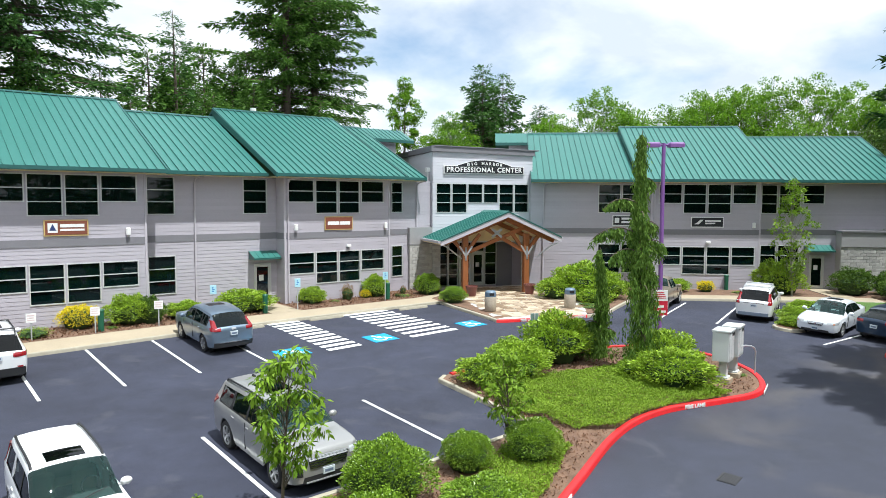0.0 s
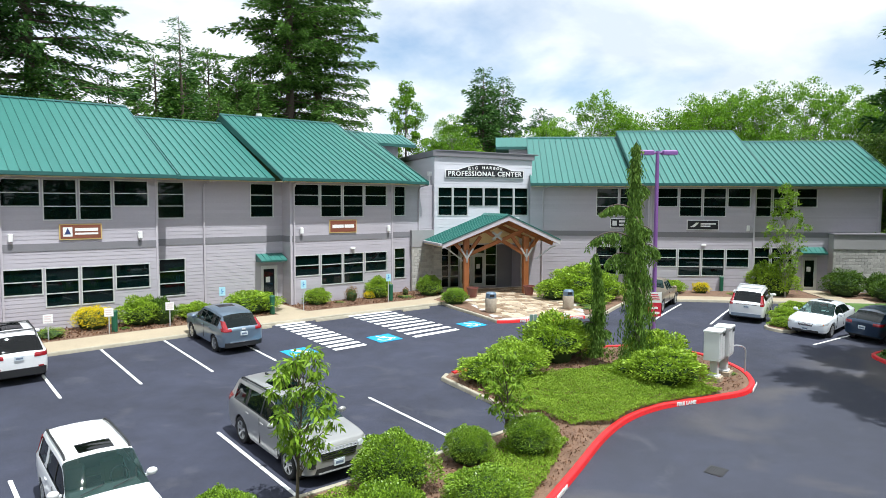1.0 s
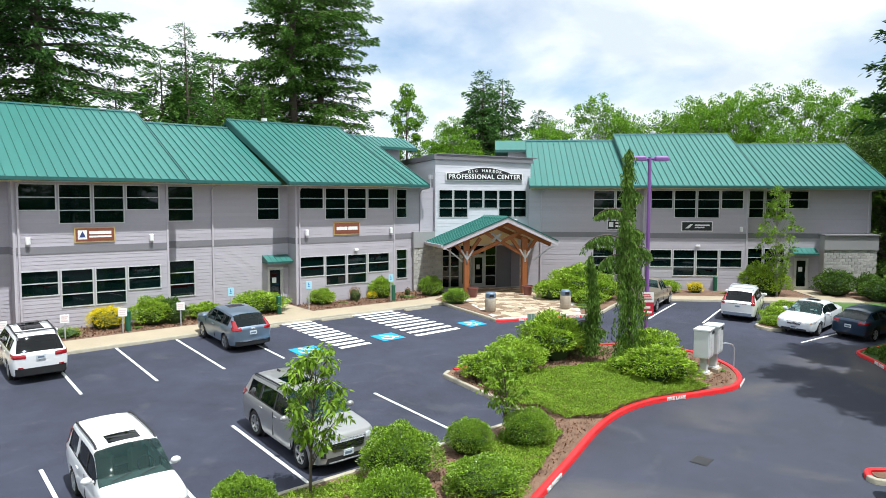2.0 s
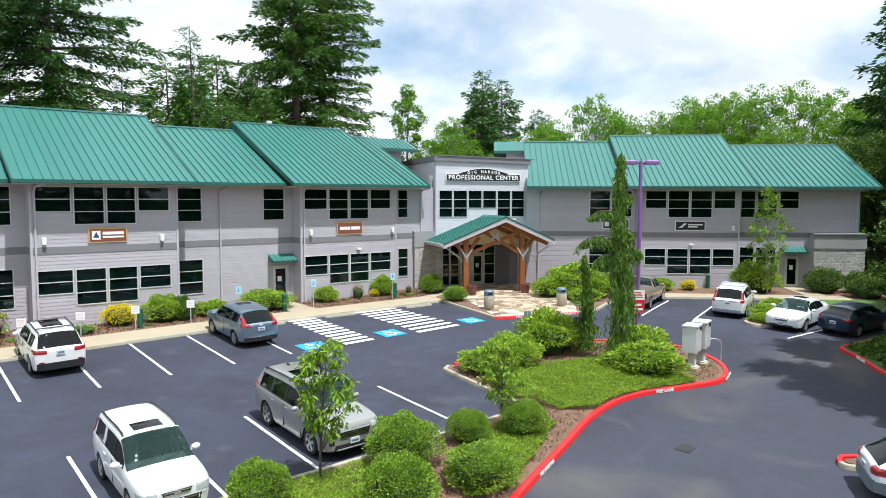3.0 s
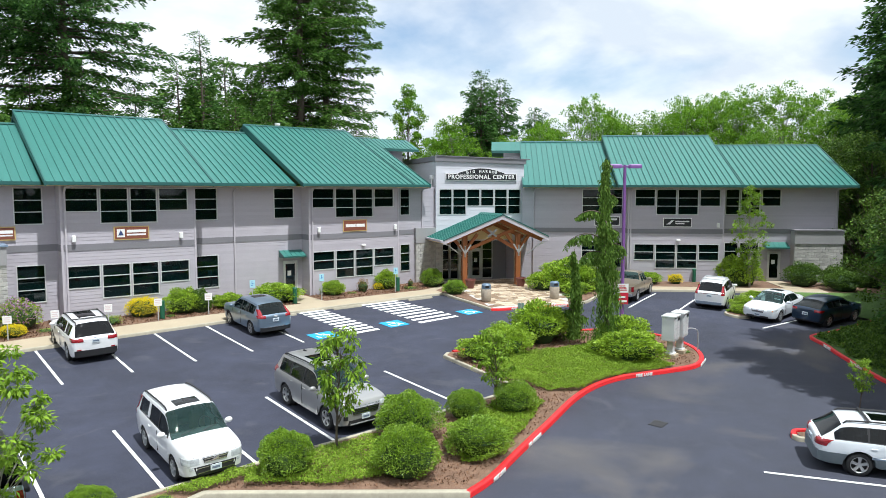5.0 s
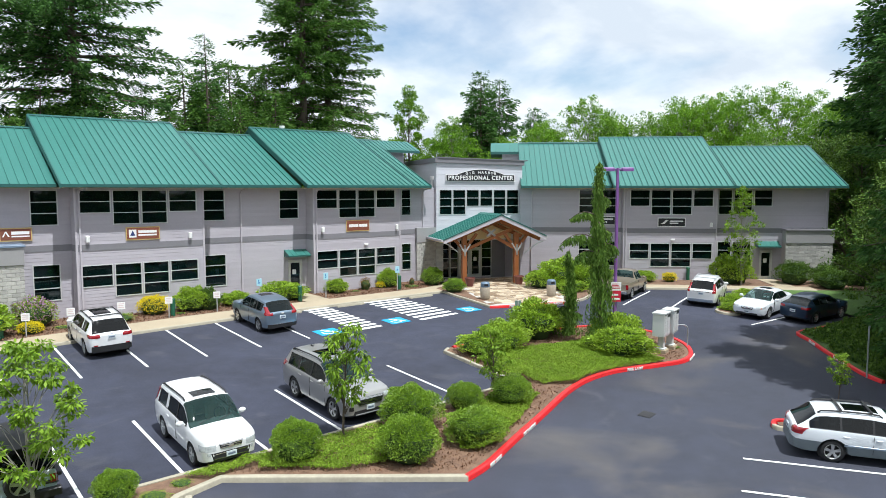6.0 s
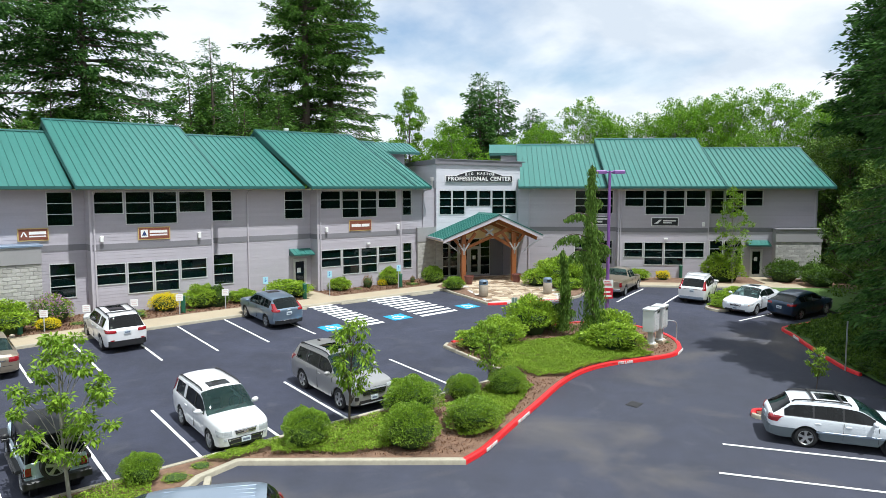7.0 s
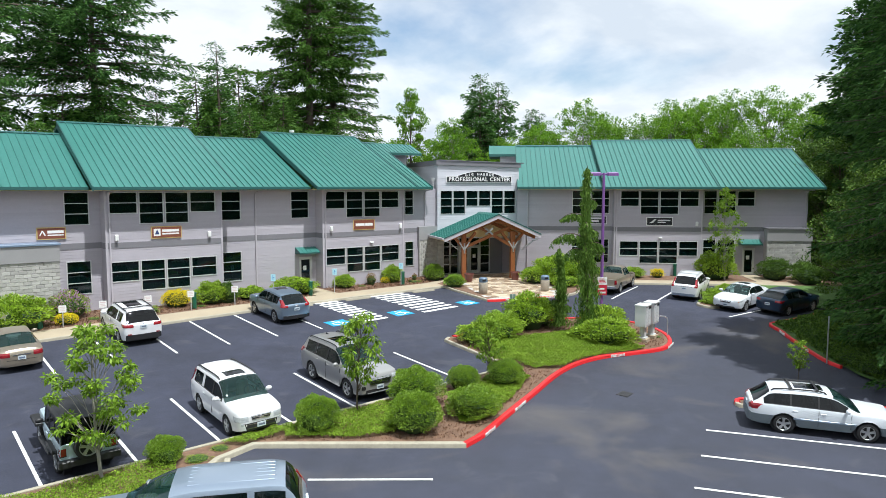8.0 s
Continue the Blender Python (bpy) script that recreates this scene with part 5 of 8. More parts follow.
def car(kind, label, m, L, W, wb, fo, rw, belt, top, wid, roofw, zones, windows, body_mat, sill=0.24, clad=None, clad_rows=2, roof_mat=None, pillar=None, sunroof=None, side_glass=None, spokes=5, lights=(), extras=(), rails=None, seat=SEAT, rim=ALLOY, plate_f=None, plate_r=None, grille=None, arch=0.075, patches=(), rear_post=None, flare=0.02, mirror=None, trim=BLACK):
    """A vehicle: a lofted body with wheel arches, glazing, wheels, lamps. d runs from the front bumper back; x is forward."""
    ob = thing("car" if kind != "pickup_truck" else kind, label, kind.replace("_", " "), m)
    marks = {0.0, L, *zones, *[e for w_ in windows for e in w_]}
    if sunroof:
        marks |= set(sunroof)
    for lst in (belt, top, wid, roofw):
        marks |= {p[0] for p in lst}
    wheels_d = (fo, fo + wb)
    ra = rw + arch
    for dw in wheels_d:
        marks |= {dw + ra * math.cos(math.pi * k / 14) for k in range(15)}
    ds = sorted(q for q in marks if 0 <= q <= L)
    ds = [q for i, q in enumerate(ds) if i == 0 or q - ds[i - 1] > 0.012]
    more = []
    for a, b in zip(ds, ds[1:]):
        k = max(1, int((b - a) / 0.11))
        more += [a + (b - a) * i / k for i in range(k)]
    ds = more + [L]
    belt_z, top_z, half, roof_half = eased(belt), eased(top), eased(wid), eased(roofw)

    def swell(d):
        return flare * max(math.exp(-((d - dw) / (ra * 1.12)) ** 6) for dw in wheels_d)

    def section(d):
        zb, zt, w, wr = belt_z(d), top_z(d), half(d), roof_half(d)
        zs = sill + 0.08 * max(0, 1 - d / 0.35) + 0.08 * max(0, 1 - (L - d) / 0.35)
        hi = zb - zs
        rr = min(0.085, max(0.0, zt - zb) * 0.4)
        f = swell(d)
        g0, g1 = (w - 0.045, zb), (wr, zt - rr)
        mixed = lambda t: (g0[0] + (g1[0] - g0[0]) * t, g0[1] + (g1[1] - g0[1]) * t)
        p = [(0, zs), (w - 0.15, zs), (w - 0.045 + f, zs + 0.05), (w - 0.018 + f, zs + 0.28 * hi), (w - 0.006 + f, zs + 0.50 * hi), (w + f * 0.8, zs + 0.68 * hi), (w - 0.016 + f * 0.5, zs + 0.78 * hi), (w - 0.014, zb - 0.06), g0,
             mixed(0.06), mixed(0.93), g1, (wr - 0.03, zt - rr * 0.38), (wr - 0.085, zt - rr * 0.08), (wr * 0.5, zt + 0.022 * (1 if zt - zb > 0.3 else 0.6)), (0, zt + 0.034 * (1 if zt - zb > 0.3 else 0.6))]
        for dw in wheels_d:
            if abs(d - dw) < ra:
                za = rw * 0.98 + math.sqrt(ra * ra - (d - dw) ** 2)
                p = [(y, max(z, min(za, zb - 0.07 + 0.006 * i))) if 1 <= i <= 7 else (y, max(z, min(za, zb - 0.1))) if i == 0 else (y, z) for i, (y, z) in enumerate(p)]
        return p
    secs = [section(d) for d in ds]
    np_ = len(secs[0])
    groups = {}

    def put(key, quad):
        groups.setdefault(key, []).append(quad)
    pt = lambda i, j, s: (L / 2 - ds[i], s * secs[i][j][0], secs[i][j][1])
    posts = [a for a, b in windows]
    for i in range(len(ds) - 1):
        dm = (ds[i] + ds[i + 1]) / 2
        for s in (1, -1):
            for j in range(np_ - 1):
                quad = [pt(i, j, s), pt(i, j + 1, s), pt(i + 1, j + 1, s), pt(i + 1, j, s)]
                if s > 0:
                    quad.reverse()
                key = ("body",)
                if clad and j <= clad_rows:
                    key = ("cladding",)
                if zones[0] < dm < zones[1] and j >= 11:
                    key = ("windshield",)
                elif zones[2] < dm < zones[3] and j >= 12:
                    key = ("rear_window",)
                elif j == 9 and zones[0] < dm < zones[3]:
                    w_in = [k for k, (a, b) in enumerate(windows) if a < dm < b]
                    n_post = sum(a < dm for a in posts)
                    if w_in:
                        key = ("side_window", w_in[0], s)
                        quad = [(x, y - s * 0.012, z) for x, y, z in quad]
                    elif pillar and 0 < n_post < len(windows):
                        key = ("pillar", n_post, s) if n_post == 1 or not rear_post else ("body",)
                elif j == 8 and windows[0][0] < dm < windows[-1][1] and trim:
                    key = ("belt_trim", s)
                elif roof_mat and j >= 10 and zones[1] < dm < zones[3]:
                    key = ("roof",)
                elif sunroof and j >= 14 and sunroof[0] < dm < sunroof[1]:
                    key = ("sunroof",)
                put(key, quad)
    for i, rev in ((0, True), (len(ds) - 1, False)):
        for j in range(np_ - 1):
            quad = [pt(i, j, 1), pt(i, j, -1), pt(i, j + 1, -1), pt(i, j + 1, 1)]
            put(("cladding",) if clad and j <= clad_rows else ("body",), quad[::-1] if rev else quad)
    mats = {"body": body_mat, "cladding": clad, "windshield": CAR_GLASS, "rear_window": side_glass or DARK_GLASS, "side_window": side_glass or DARK_GLASS, "pillar": pillar, "roof": roof_mat, "sunroof": DARK_GLASS, "belt_trim": trim}
    for key in sorted(groups, key=lambda k: k[0] != "body"):
        g, seen = Geo(), {}
        for quad in groups[key]:
            ids = []
            for p in quad:
                q = (round(p[0], 4), round(p[1], 4), round(p[2], 4))
                if q not in seen:
                    seen[q] = len(g.v)
                    g.v.append(q)
                if seen[q] not in ids:
                    ids.append(seen[q])
            if len(ids) > 2:
                g.f.append(tuple(ids))
                g.k.append(0)
        if g.f:
            glazed = key[0] in ("windshield", "rear_window", "side_window")
            o = part(key[0], g, mats[key[0]], ob, smooth=True, angle=32 if key[0] == "body" else 45)
            if glazed:
                o.visible_shadow = False
    # dark inner body under the arches, floor and seats
    hw = half(L / 2)
    part("underbody", Geo().box(-L / 2 + 0.3, L / 2 - 0.3, -hw + 0.25, hw - 0.25, sill - 0.02, rw * 2 + 0.05), BLACK, ob)
    zf = belt_z(zones[1])
    xs0, xs1 = L / 2 - zones[1], L / 2 - zones[2]
    for y in (-hw * 0.45, hw * 0.45):
        x = xs0 - 0.35
        part("seat", Geo().rbox(x - 0.25, x + 0.25, y - 0.25, y + 0.25, zf - 0.55, zf - 0.3, 0.06).rbox(x - 0.38, x - 0.2, y - 0.24, y + 0.24, zf - 0.4, zf + 0.22, 0.07).rbox(x - 0.36, x - 0.26, y - 0.12, y + 0.12, zf + 0.22, zf + 0.36, 0.04), seat, ob)
    if xs0 - xs1 > 1.6:
        part("rear_bench", Geo().rbox(xs0 - 1.5, xs0 - 1.0, -hw * 0.75, hw * 0.75, zf - 0.5, zf - 0.28, 0.06).rbox(xs0 - 1.68, xs0 - 1.46, -hw * 0.75, hw * 0.75, zf - 0.4, zf + 0.2, 0.06), seat, ob)
    xd = L / 2 - zones[0] - 0.15
    part("dashboard", Geo().rbox(xd - 0.5, xd, -hw + 0.14, hw - 0.14, zf - 0.35, zf - 0.03, 0.06), SEAT, ob)
    part("steering_wheel", Geo().pipe([(0.19 * math.cos(a), 0.19 * math.sin(a), 0) for a in np.linspace(0, 2 * math.pi, 17)], 0.016, 6, m=Matrix.Translation((xd - 0.62, hw * 0.45, zf + 0.02)) @ Matrix.Rotation(radians(65), 4, "Y")), BLACK, ob)
    # wipers lie on the foot of the screen
    z0w, slope = top_z(zones[0] + 0.04), math.atan2(top_z(zones[0] + 0.3) - top_z(zones[0] + 0.04), 0.26)
    for y0w, y1w in ((0.08, hw * 0.62), (-hw * 0.62, -0.08)):
        part("wiper", Geo().tube((L / 2 - zones[0] - 0.03, y0w, z0w + 0.045), (L / 2 - zones[0] - 0.14, y1w, z0w + 0.045 + 0.1 * math.tan(slope)), 0.011, 0.008, 5), BLACK, ob)
    tyre, rimm = wheel_meshes(rw, 0.225, spokes, rim)
    for dw in wheels_d:
        for s in (1, -1):
            base = Matrix.Translation((L / 2 - dw, s * (hw - 0.125), rw)) @ Matrix.Rotation(0 if s < 0 else math.pi, 4, "Z")
            w_ = part("wheel", tyre, None, ob, m=base)
            part("arch_liner", Geo().tube((L / 2 - dw, s * (hw - 0.36), rw), (L / 2 - dw, s * (hw - 0.16), rw), ra - 0.004, ra - 0.004, 20), BLACK, ob)
            part("rim", rimm, None, w_)
    # mirrors
    xm = L / 2 - zones[0] - 0.42
    for s in (1, -1):
        y = s * (half(zones[0] + 0.4) + 0.10)
        part("wing_mirror", Geo().blob((xm + 0.005, y, zf + 0.085), (0.085, 0.125, 0.085), 12, 0.0).box(xm - 0.03, xm + 0.03, min(y, y - s * 0.16), max(y, y - s * 0.16), zf + 0.01, zf + 0.05), mirror or body_mat, ob, smooth=True)
    # shut lines and handles on the flanks
    zl = sill + 0.16
    for k, e in enumerate([windows[0][0] - 0.10, (windows[0][1] + windows[min(1, len(windows) - 1)][0]) / 2] + ([windows[1][1] + 0.04] if len(windows) > 2 or kind == "sedan" else [])):
        for s in (1, -1):
            wv, zb = half(e), belt_z(e)
            if all(abs(e - dw) > ra + 0.02 for dw in wheels_d):
                part("door_gap", Geo().box(L / 2 - e - 0.006, L / 2 - e + 0.006, *sorted((s * (wv - 0.06), s * (wv - 0.0015))), zl, zb - 0.05), BLACK, ob)
            if k:
                part("door_handle", Geo().rbox(L / 2 - e + 0.06, L / 2 - e + 0.24, *sorted((s * (wv - 0.04), s * (wv + 0.015))), zb - 0.17, zb - 0.135, 0.01), body_mat, ob)

    # lamps follow the body: end, inner y, (unused), z0, z1, reach along the flank, material
    def half_width(d, z):
        zb, zt, w, wr = belt_z(d), top_z(d), half(d), roof_half(d)
        f = swell(d)
        hi = zb - sill
        rows = [(sill, w - 0.05), (sill + 0.28 * hi, w - 0.018 + f), (sill + 0.50 * hi, w - 0.006 + f), (sill + 0.68 * hi, w + f * 0.8), (sill + 0.78 * hi, w - 0.016 + f * 0.5), (zb - 0.06, w - 0.014), (zb, w - 0.045), (max(zt, zb + 0.01), wr)]
        return curve_at(rows, z)

    def face_at(end, z, y=0.0):
        """How far in from the end the body starts at height z and half width y."""
        for k in range(90):
            d = 0.009 * k
            e = d if end == "f" else L - d
            if max(belt_z(e), top_z(e)) >= z and half_width(e, z) >= y:
                return d
        return 0.8

    for end, y0, _, z0, z1, dp, mat in lights:
        sg = 1 if end == "f" else -1
        for s in (1, -1):
            rings = []
            for k in range(6):
                z = z0 + (z1 - z0) * k / 5
                reach = dp * (0.75 + 0.25 * k / 5)
                e0 = face_at(end, z, y0)
                ye = max(half_width(e0 + 0.06 if end == "f" else L - e0 - 0.06, z), y0 + 0.08)
                outer, inner = [], []
                for k_ in range(5):
                    y = y0 + (ye - y0) * k_ / 4
                    e = min(face_at(end, z, y), e0 + reach)
                    outer.append((sg * (L / 2 - e + 0.012), s * (y + 0.004 * k_ / 4), z))
                    inner.append((sg * (L / 2 - e - 0.05), s * (y - 0.04), z))
                for t_ in (0.3, 0.5, 0.75, 1.0):
                    e = e0 + max(reach, 0.1) * t_
                    wv = max(half_width(e if end == "f" else L - e, z), ye)
                    outer.append((sg * (L / 2 - e), s * (wv + 0.010), z))
                    inner.append((sg * (L / 2 - e - 0.02), s * (wv - 0.05), z))
                rings.append(outer + inner[::-1])
            part("headlight" if end == "f" else "tail_light", Geo().loft(rings), mat, ob, smooth=True, angle=50)

    def skin(name, mat, end, y0, y1, z0, z1, pinch=0.0, off=0.012, parent=None):
        """A panel that lies on the nose or the tail, from y0 to y1; pinch narrows its foot."""
        sg = 1 if end == "f" else -1
        k, rings = 9, []
        for i in range(k):
            row = []
            for j in range(4):
                z = z0 + (z1 - z0) * j / 3
                u = y0 + (y1 - y0) * i / (k - 1)
                u *= 1 - pinch * (1 - j / 3)
                row.append((sg * (L / 2 - face_at(end, z, abs(u)) + off), u, z))
            rings.append(row + [(x - sg * (off + 0.03), y, z) for x, y, z in row[::-1]])
        return part(name, Geo().loft(rings), mat, parent or ob, smooth=True, angle=40)

    if grille:
        y1, z0, z1, mat, slats = grille
        gr = skin("grille", BLACK, "f", -y1, y1, z0, z1, 0.12, 0.010)
        skin("grille_bar", mat, "f", -y1 - 0.015, y1 + 0.015, z1 - 0.012, z1 + 0.018, 0.0, 0.022, gr)
        for k in range(slats):
            z = z0 + (z1 - z0) * (k + 0.35) / slats
            skin("grille_bar", mat, "f", -y1 * (0.9 + 0.1 * k / slats) + 0.01, y1 * (0.9 + 0.1 * k / slats) - 0.01, z - 0.013, z + 0.013, 0.0, 0.024, gr)
        zg = (z0 + z1) / 2
        part("badge", Geo().lathe([(0.0, 0), (0.075, 0), (0.07, 0.02), (0, 0.022)], 14, m=Matrix.Translation((L / 2 - face_at("f", zg) + 0.022, 0, zg)) @ Matrix.Rotation(radians(90), 4, "Y") @ Matrix.Diagonal((0.75, 1.1, 1, 1))), CHROME, gr)
    for name, mat, end, y0, y1, z0, z1, pinch, off in patches:
        skin(name, mat, end, y0, y1, z0, z1, pinch, off)
    for zc, end in ((plate_f, "f"), (plate_r, "r")):
        if zc:
            sg = 1 if end == "f" else -1
            x = sg * (L / 2 - face_at(end, zc, 0.15) + 0.035)
            p = part("number_plate", Geo().box(min(x, x - sg * 0.05), max(x, x - sg * 0.05), -0.155, 0.155, zc - 0.078, zc + 0.078), PLATE, ob, "number plate with plain bars")
            part("plate_bar", Geo().box(min(x, x + sg * 0.004), max(x, x + sg * 0.004), -0.11, 0.11, zc - 0.035, zc + 0.03), PLATE_BAR, p)
    if rails:
        d0, d1, mat, cross = rails
        for s in (1, -1):
            pts = [(L / 2 - d0 - (d1 - d0) * t, s * (roof_half(d0 + (d1 - d0) * t) - 0.07), top_z(d0 + (d1 - d0) * t) + (-0.01 if t in (0.0, 1.0) else 0.045)) for t in (0.0, 0.05, 0.2, 0.35, 0.5, 0.65, 0.8, 0.95, 1.0)]
            part("roof_rail", Geo().pipe(pts, 0.026, 6), mat, ob, smooth=True)
        for c_ in cross:
            x, w_ = L / 2 - c_, roof_half(c_) - 0.06
            part("roof_bar", Geo().rbox(x - 0.04, x + 0.04, -w_, w_, top_z(c_) + 0.06, top_z(c_) + 0.10, 0.012), mat, ob)
    for name, mat, x0, x1, y0, y1, z0, z1, both in extras:
        for s in ((1, -1) if both else (1,)):
            a, b = sorted((s * y0, s * y1))
            part(name, Geo().rbox(L / 2 - x1, L / 2 - x0, a, b, z0, z1, 0.025), mat, ob)
    return ob


def suv(label, m, L=4.6, W=1.82, H=1.68, wb=2.66, fo=0.93, rw=0.35, mat=None, nose=0.98, hood=1.12, rake=0.72, tail=0.42, taper=0.80, fall=0.06, **kw):
    """Two-box outline: broad bonnet, raked screen, long roof, steep tailgate. hood: its length; rake, tail: run of the screen and of the rear window; fall: how far the roof drops."""
    h = W / 2
    z = [hood, hood + rake, L - tail, L - 0.09]
    b = nose
    spec = dict(belt=[(0, b - 0.23), (0.05, b - 0.13), (0.15, b - 0.05), (0.5, b - 0.015), (z[0], b + 0.03), (L - 0.7, b + 0.09), (L - 0.12, b + 0.06), (L, b - 0.02)],
                top=[(0, b - 0.20), (0.04, b - 0.11), (0.12, b - 0.02), (0.4, b + 0.045), (z[0], b + 0.095), (z[0] + rake * 0.5, b + 0.095 + (H - b - 0.13) * 0.56), (z[1], H - 0.035), (z[1] + 0.55, H), (L - 1.3, H - fall * 0.3), (z[2], H - fall), (z[2] + 0.07, H - fall - 0.07), (z[3], b + 0.10), (L - 0.03, b + 0.05), (L, b - 0.01)],
                wid=[(0, h * 0.60), (0.03, h * 0.76), (0.09, h * 0.87), (0.22, h * 0.945), (0.7, h * 0.985), (L * 0.5, h), (L - 0.6, h * 0.985), (L - 0.16, h * 0.945), (L - 0.05, h * 0.88), (L, h * 0.76)],
                roofw=[(0, h * 0.56), (0.05, h * 0.73), (0.2, h * 0.87), (z[0], h * 0.915), (z[1], h * taper), (L - 1.0, h * (taper - 0.005)), (z[2], h * (taper - 0.04)), (z[3], h * 0.84), (L, h * 0.72)],
                zones=z, windows=[(z[0] + 0.34, z[1] + 0.34), (z[1] + 0.40, z[1] + 1.20), (z[1] + 1.27, L - 0.40)], pillar=BLACK)
    spec.update(kw)
    return car("suv", label, m, L, W, wb, fo, rw, body_mat=mat, **spec)


def sedan(label, m, L=4.9, W=1.86, H=1.46, wb=2.78, fo=0.98, rw=0.335, mat=None, nose=0.86, **kw):
    h = W / 2
    z = [L * 0.255, L * 0.255 + 0.95, L - 1.50, L - 0.72]
    b = nose
    spec = dict(belt=[(0, b - 0.24), (0.06, b - 0.14), (0.2, b - 0.07), (0.6, b - 0.015), (z[0], b + 0.04), (L - 1.0, b + 0.10), (L - 0.1, b + 0.05), (L, b - 0.04)],
                top=[(0, b - 0.22), (0.05, b - 0.12), (0.18, b - 0.03), (0.6, b + 0.04), (z[0], b + 0.11), ((z[0] + z[1]) / 2, b + 0.11 + (H - b - 0.14) * 0.57), (z[1], H - 0.03), (z[1] + 0.5, H), (z[2], H - 0.05), (z[3], b + 0.19), (L - 0.12, b + 0.15), (L, b - 0.02)],
                wid=[(0, h * 0.62), (0.04, h * 0.78), (0.1, h * 0.87), (0.3, h * 0.95), (0.9, h * 0.99), (L * 0.5, h), (L - 0.7, h * 0.97), (L - 0.15, h * 0.91), (L - 0.04, h * 0.82), (L, h * 0.72)],
                roofw=[(0, h * 0.56), (0.08, h * 0.72), (0.3, h * 0.83), (z[0], h * 0.87), (z[1], h * 0.70), (z[2], h * 0.69), (z[3], h * 0.80), (L, h * 0.66)],
                zones=z, windows=[(z[0] + 0.45, z[1] + 0.42), (z[1] + 0.50, z[2] + 0.30)], pillar=BLACK)
    spec.update(kw)
    return car("sedan", label, m, L, W, wb, fo, rw, body_mat=mat, **spec)


L_ = lambda *a: a
# white compact SUV, nose towards the lower lane
suv("white compact SUV with sunroof and black lower bumpers", on_ground(-3.58, -19.55, -90), 4.57, 1.78, 1.68, 2.62, 0.90, 0.345, PAINT_WHITE, nose=1.0, hood=1.08, rake=0.80, taper=0.82, clad=BLACK, clad_rows=1, sunroof=(2.06, 2.56), seat=SEAT_TAN, rear_post=True, side_glass=SMOKE_GLASS,
    windows=[(1.36, 2.20), (2.27, 3.06), (3.26, 4.06)],
    lights=[L_("f", 0.46, 0.72, 0.66, 0.84, 0.36, LAMP_CLEAR), L_("r", 0.66, 0.80, 0.9, 1.5, 0.16, LAMP_RED)], grille=(0.36, 0.69, 0.83, CHROME, 2), plate_f=0.50,
    rails=(1.95, 4.1, BLACK, ()), patches=[("air_intake", BLACK, "f", -0.60, 0.60, 0.36, 0.60, 0.12, 0.010), ("fog_lamp", LAMP_CLEAR, "f", 0.61, 0.70, 0.53, 0.61, 0.0, 0.014), ("fog_lamp", LAMP_CLEAR, "f", -0.70, -0.61, 0.53, 0.61, 0.0, 0.014),
                                           ("bonnet_gap", BLACK, "f", -0.60, 0.60, 0.862, 0.872, 0.0, 0.004), ("intake_bar", CHROME, "f", -0.5, 0.5, 0.41, 0.425, 0.0, 0.02), ("intake_bar", CHROME, "f", -0.52, 0.52, 0.55, 0.565, 0.0, 0.02), ("rear_bumper", BLACK, "r", -0.76, 0.76, 0.34, 0.58, 0.0, 0.03)])
# silver three-row SUV, nose towards the lower lane
suv("warm silver three-row SUV with wide chrome grille", on_ground(1.68, -18.75, -90), 5.0, 1.93, 1.78, 2.89, 0.96, 0.385, PAINT_SILVER, nose=1.08, hood=1.22, rake=0.92, tail=0.46, taper=0.775, fall=0.08, clad=BLACK, clad_rows=1, sunroof=(2.5, 3.5), side_glass=SMOKE_GLASS,
    windows=[(1.60, 2.58), (2.65, 3.52), (3.64, 4.42)],
    lights=[L_("f", 0.58, 0.86, 0.83, 0.98, 0.42, LAMP_CLEAR), L_("r", 0.62, 0.84, 1.04, 1.24, 0.36, LAMP_RED)], grille=(0.54, 0.68, 0.93, CHROME, 4), plate_f=0.56, plate_r=0.95,
    rails=(2.15, 4.45, BLACK, ()), patches=[("air_intake", BLACK, "f", -0.62, 0.62, 0.36, 0.50, -0.08, 0.012), ("skid_plate", STEEL, "f", -0.58, 0.58, 0.35, 0.385, 0.0, 0.024), ("fog_lamp", BLACK, "f", 0.66, 0.80, 0.52, 0.66, 0.0, 0.012), ("fog_lamp", BLACK, "f", -0.80, -0.66, 0.52, 0.66, 0.0, 0.012), ("rear_bumper", BLACK, "r", -0.8, 0.8, 0.38, 0.62, 0.0, 0.03)],
    extras=[("antenna_fin", BLACK, 4.05, 4.25, -0.03, 0.03, 1.70, 1.83, False)])
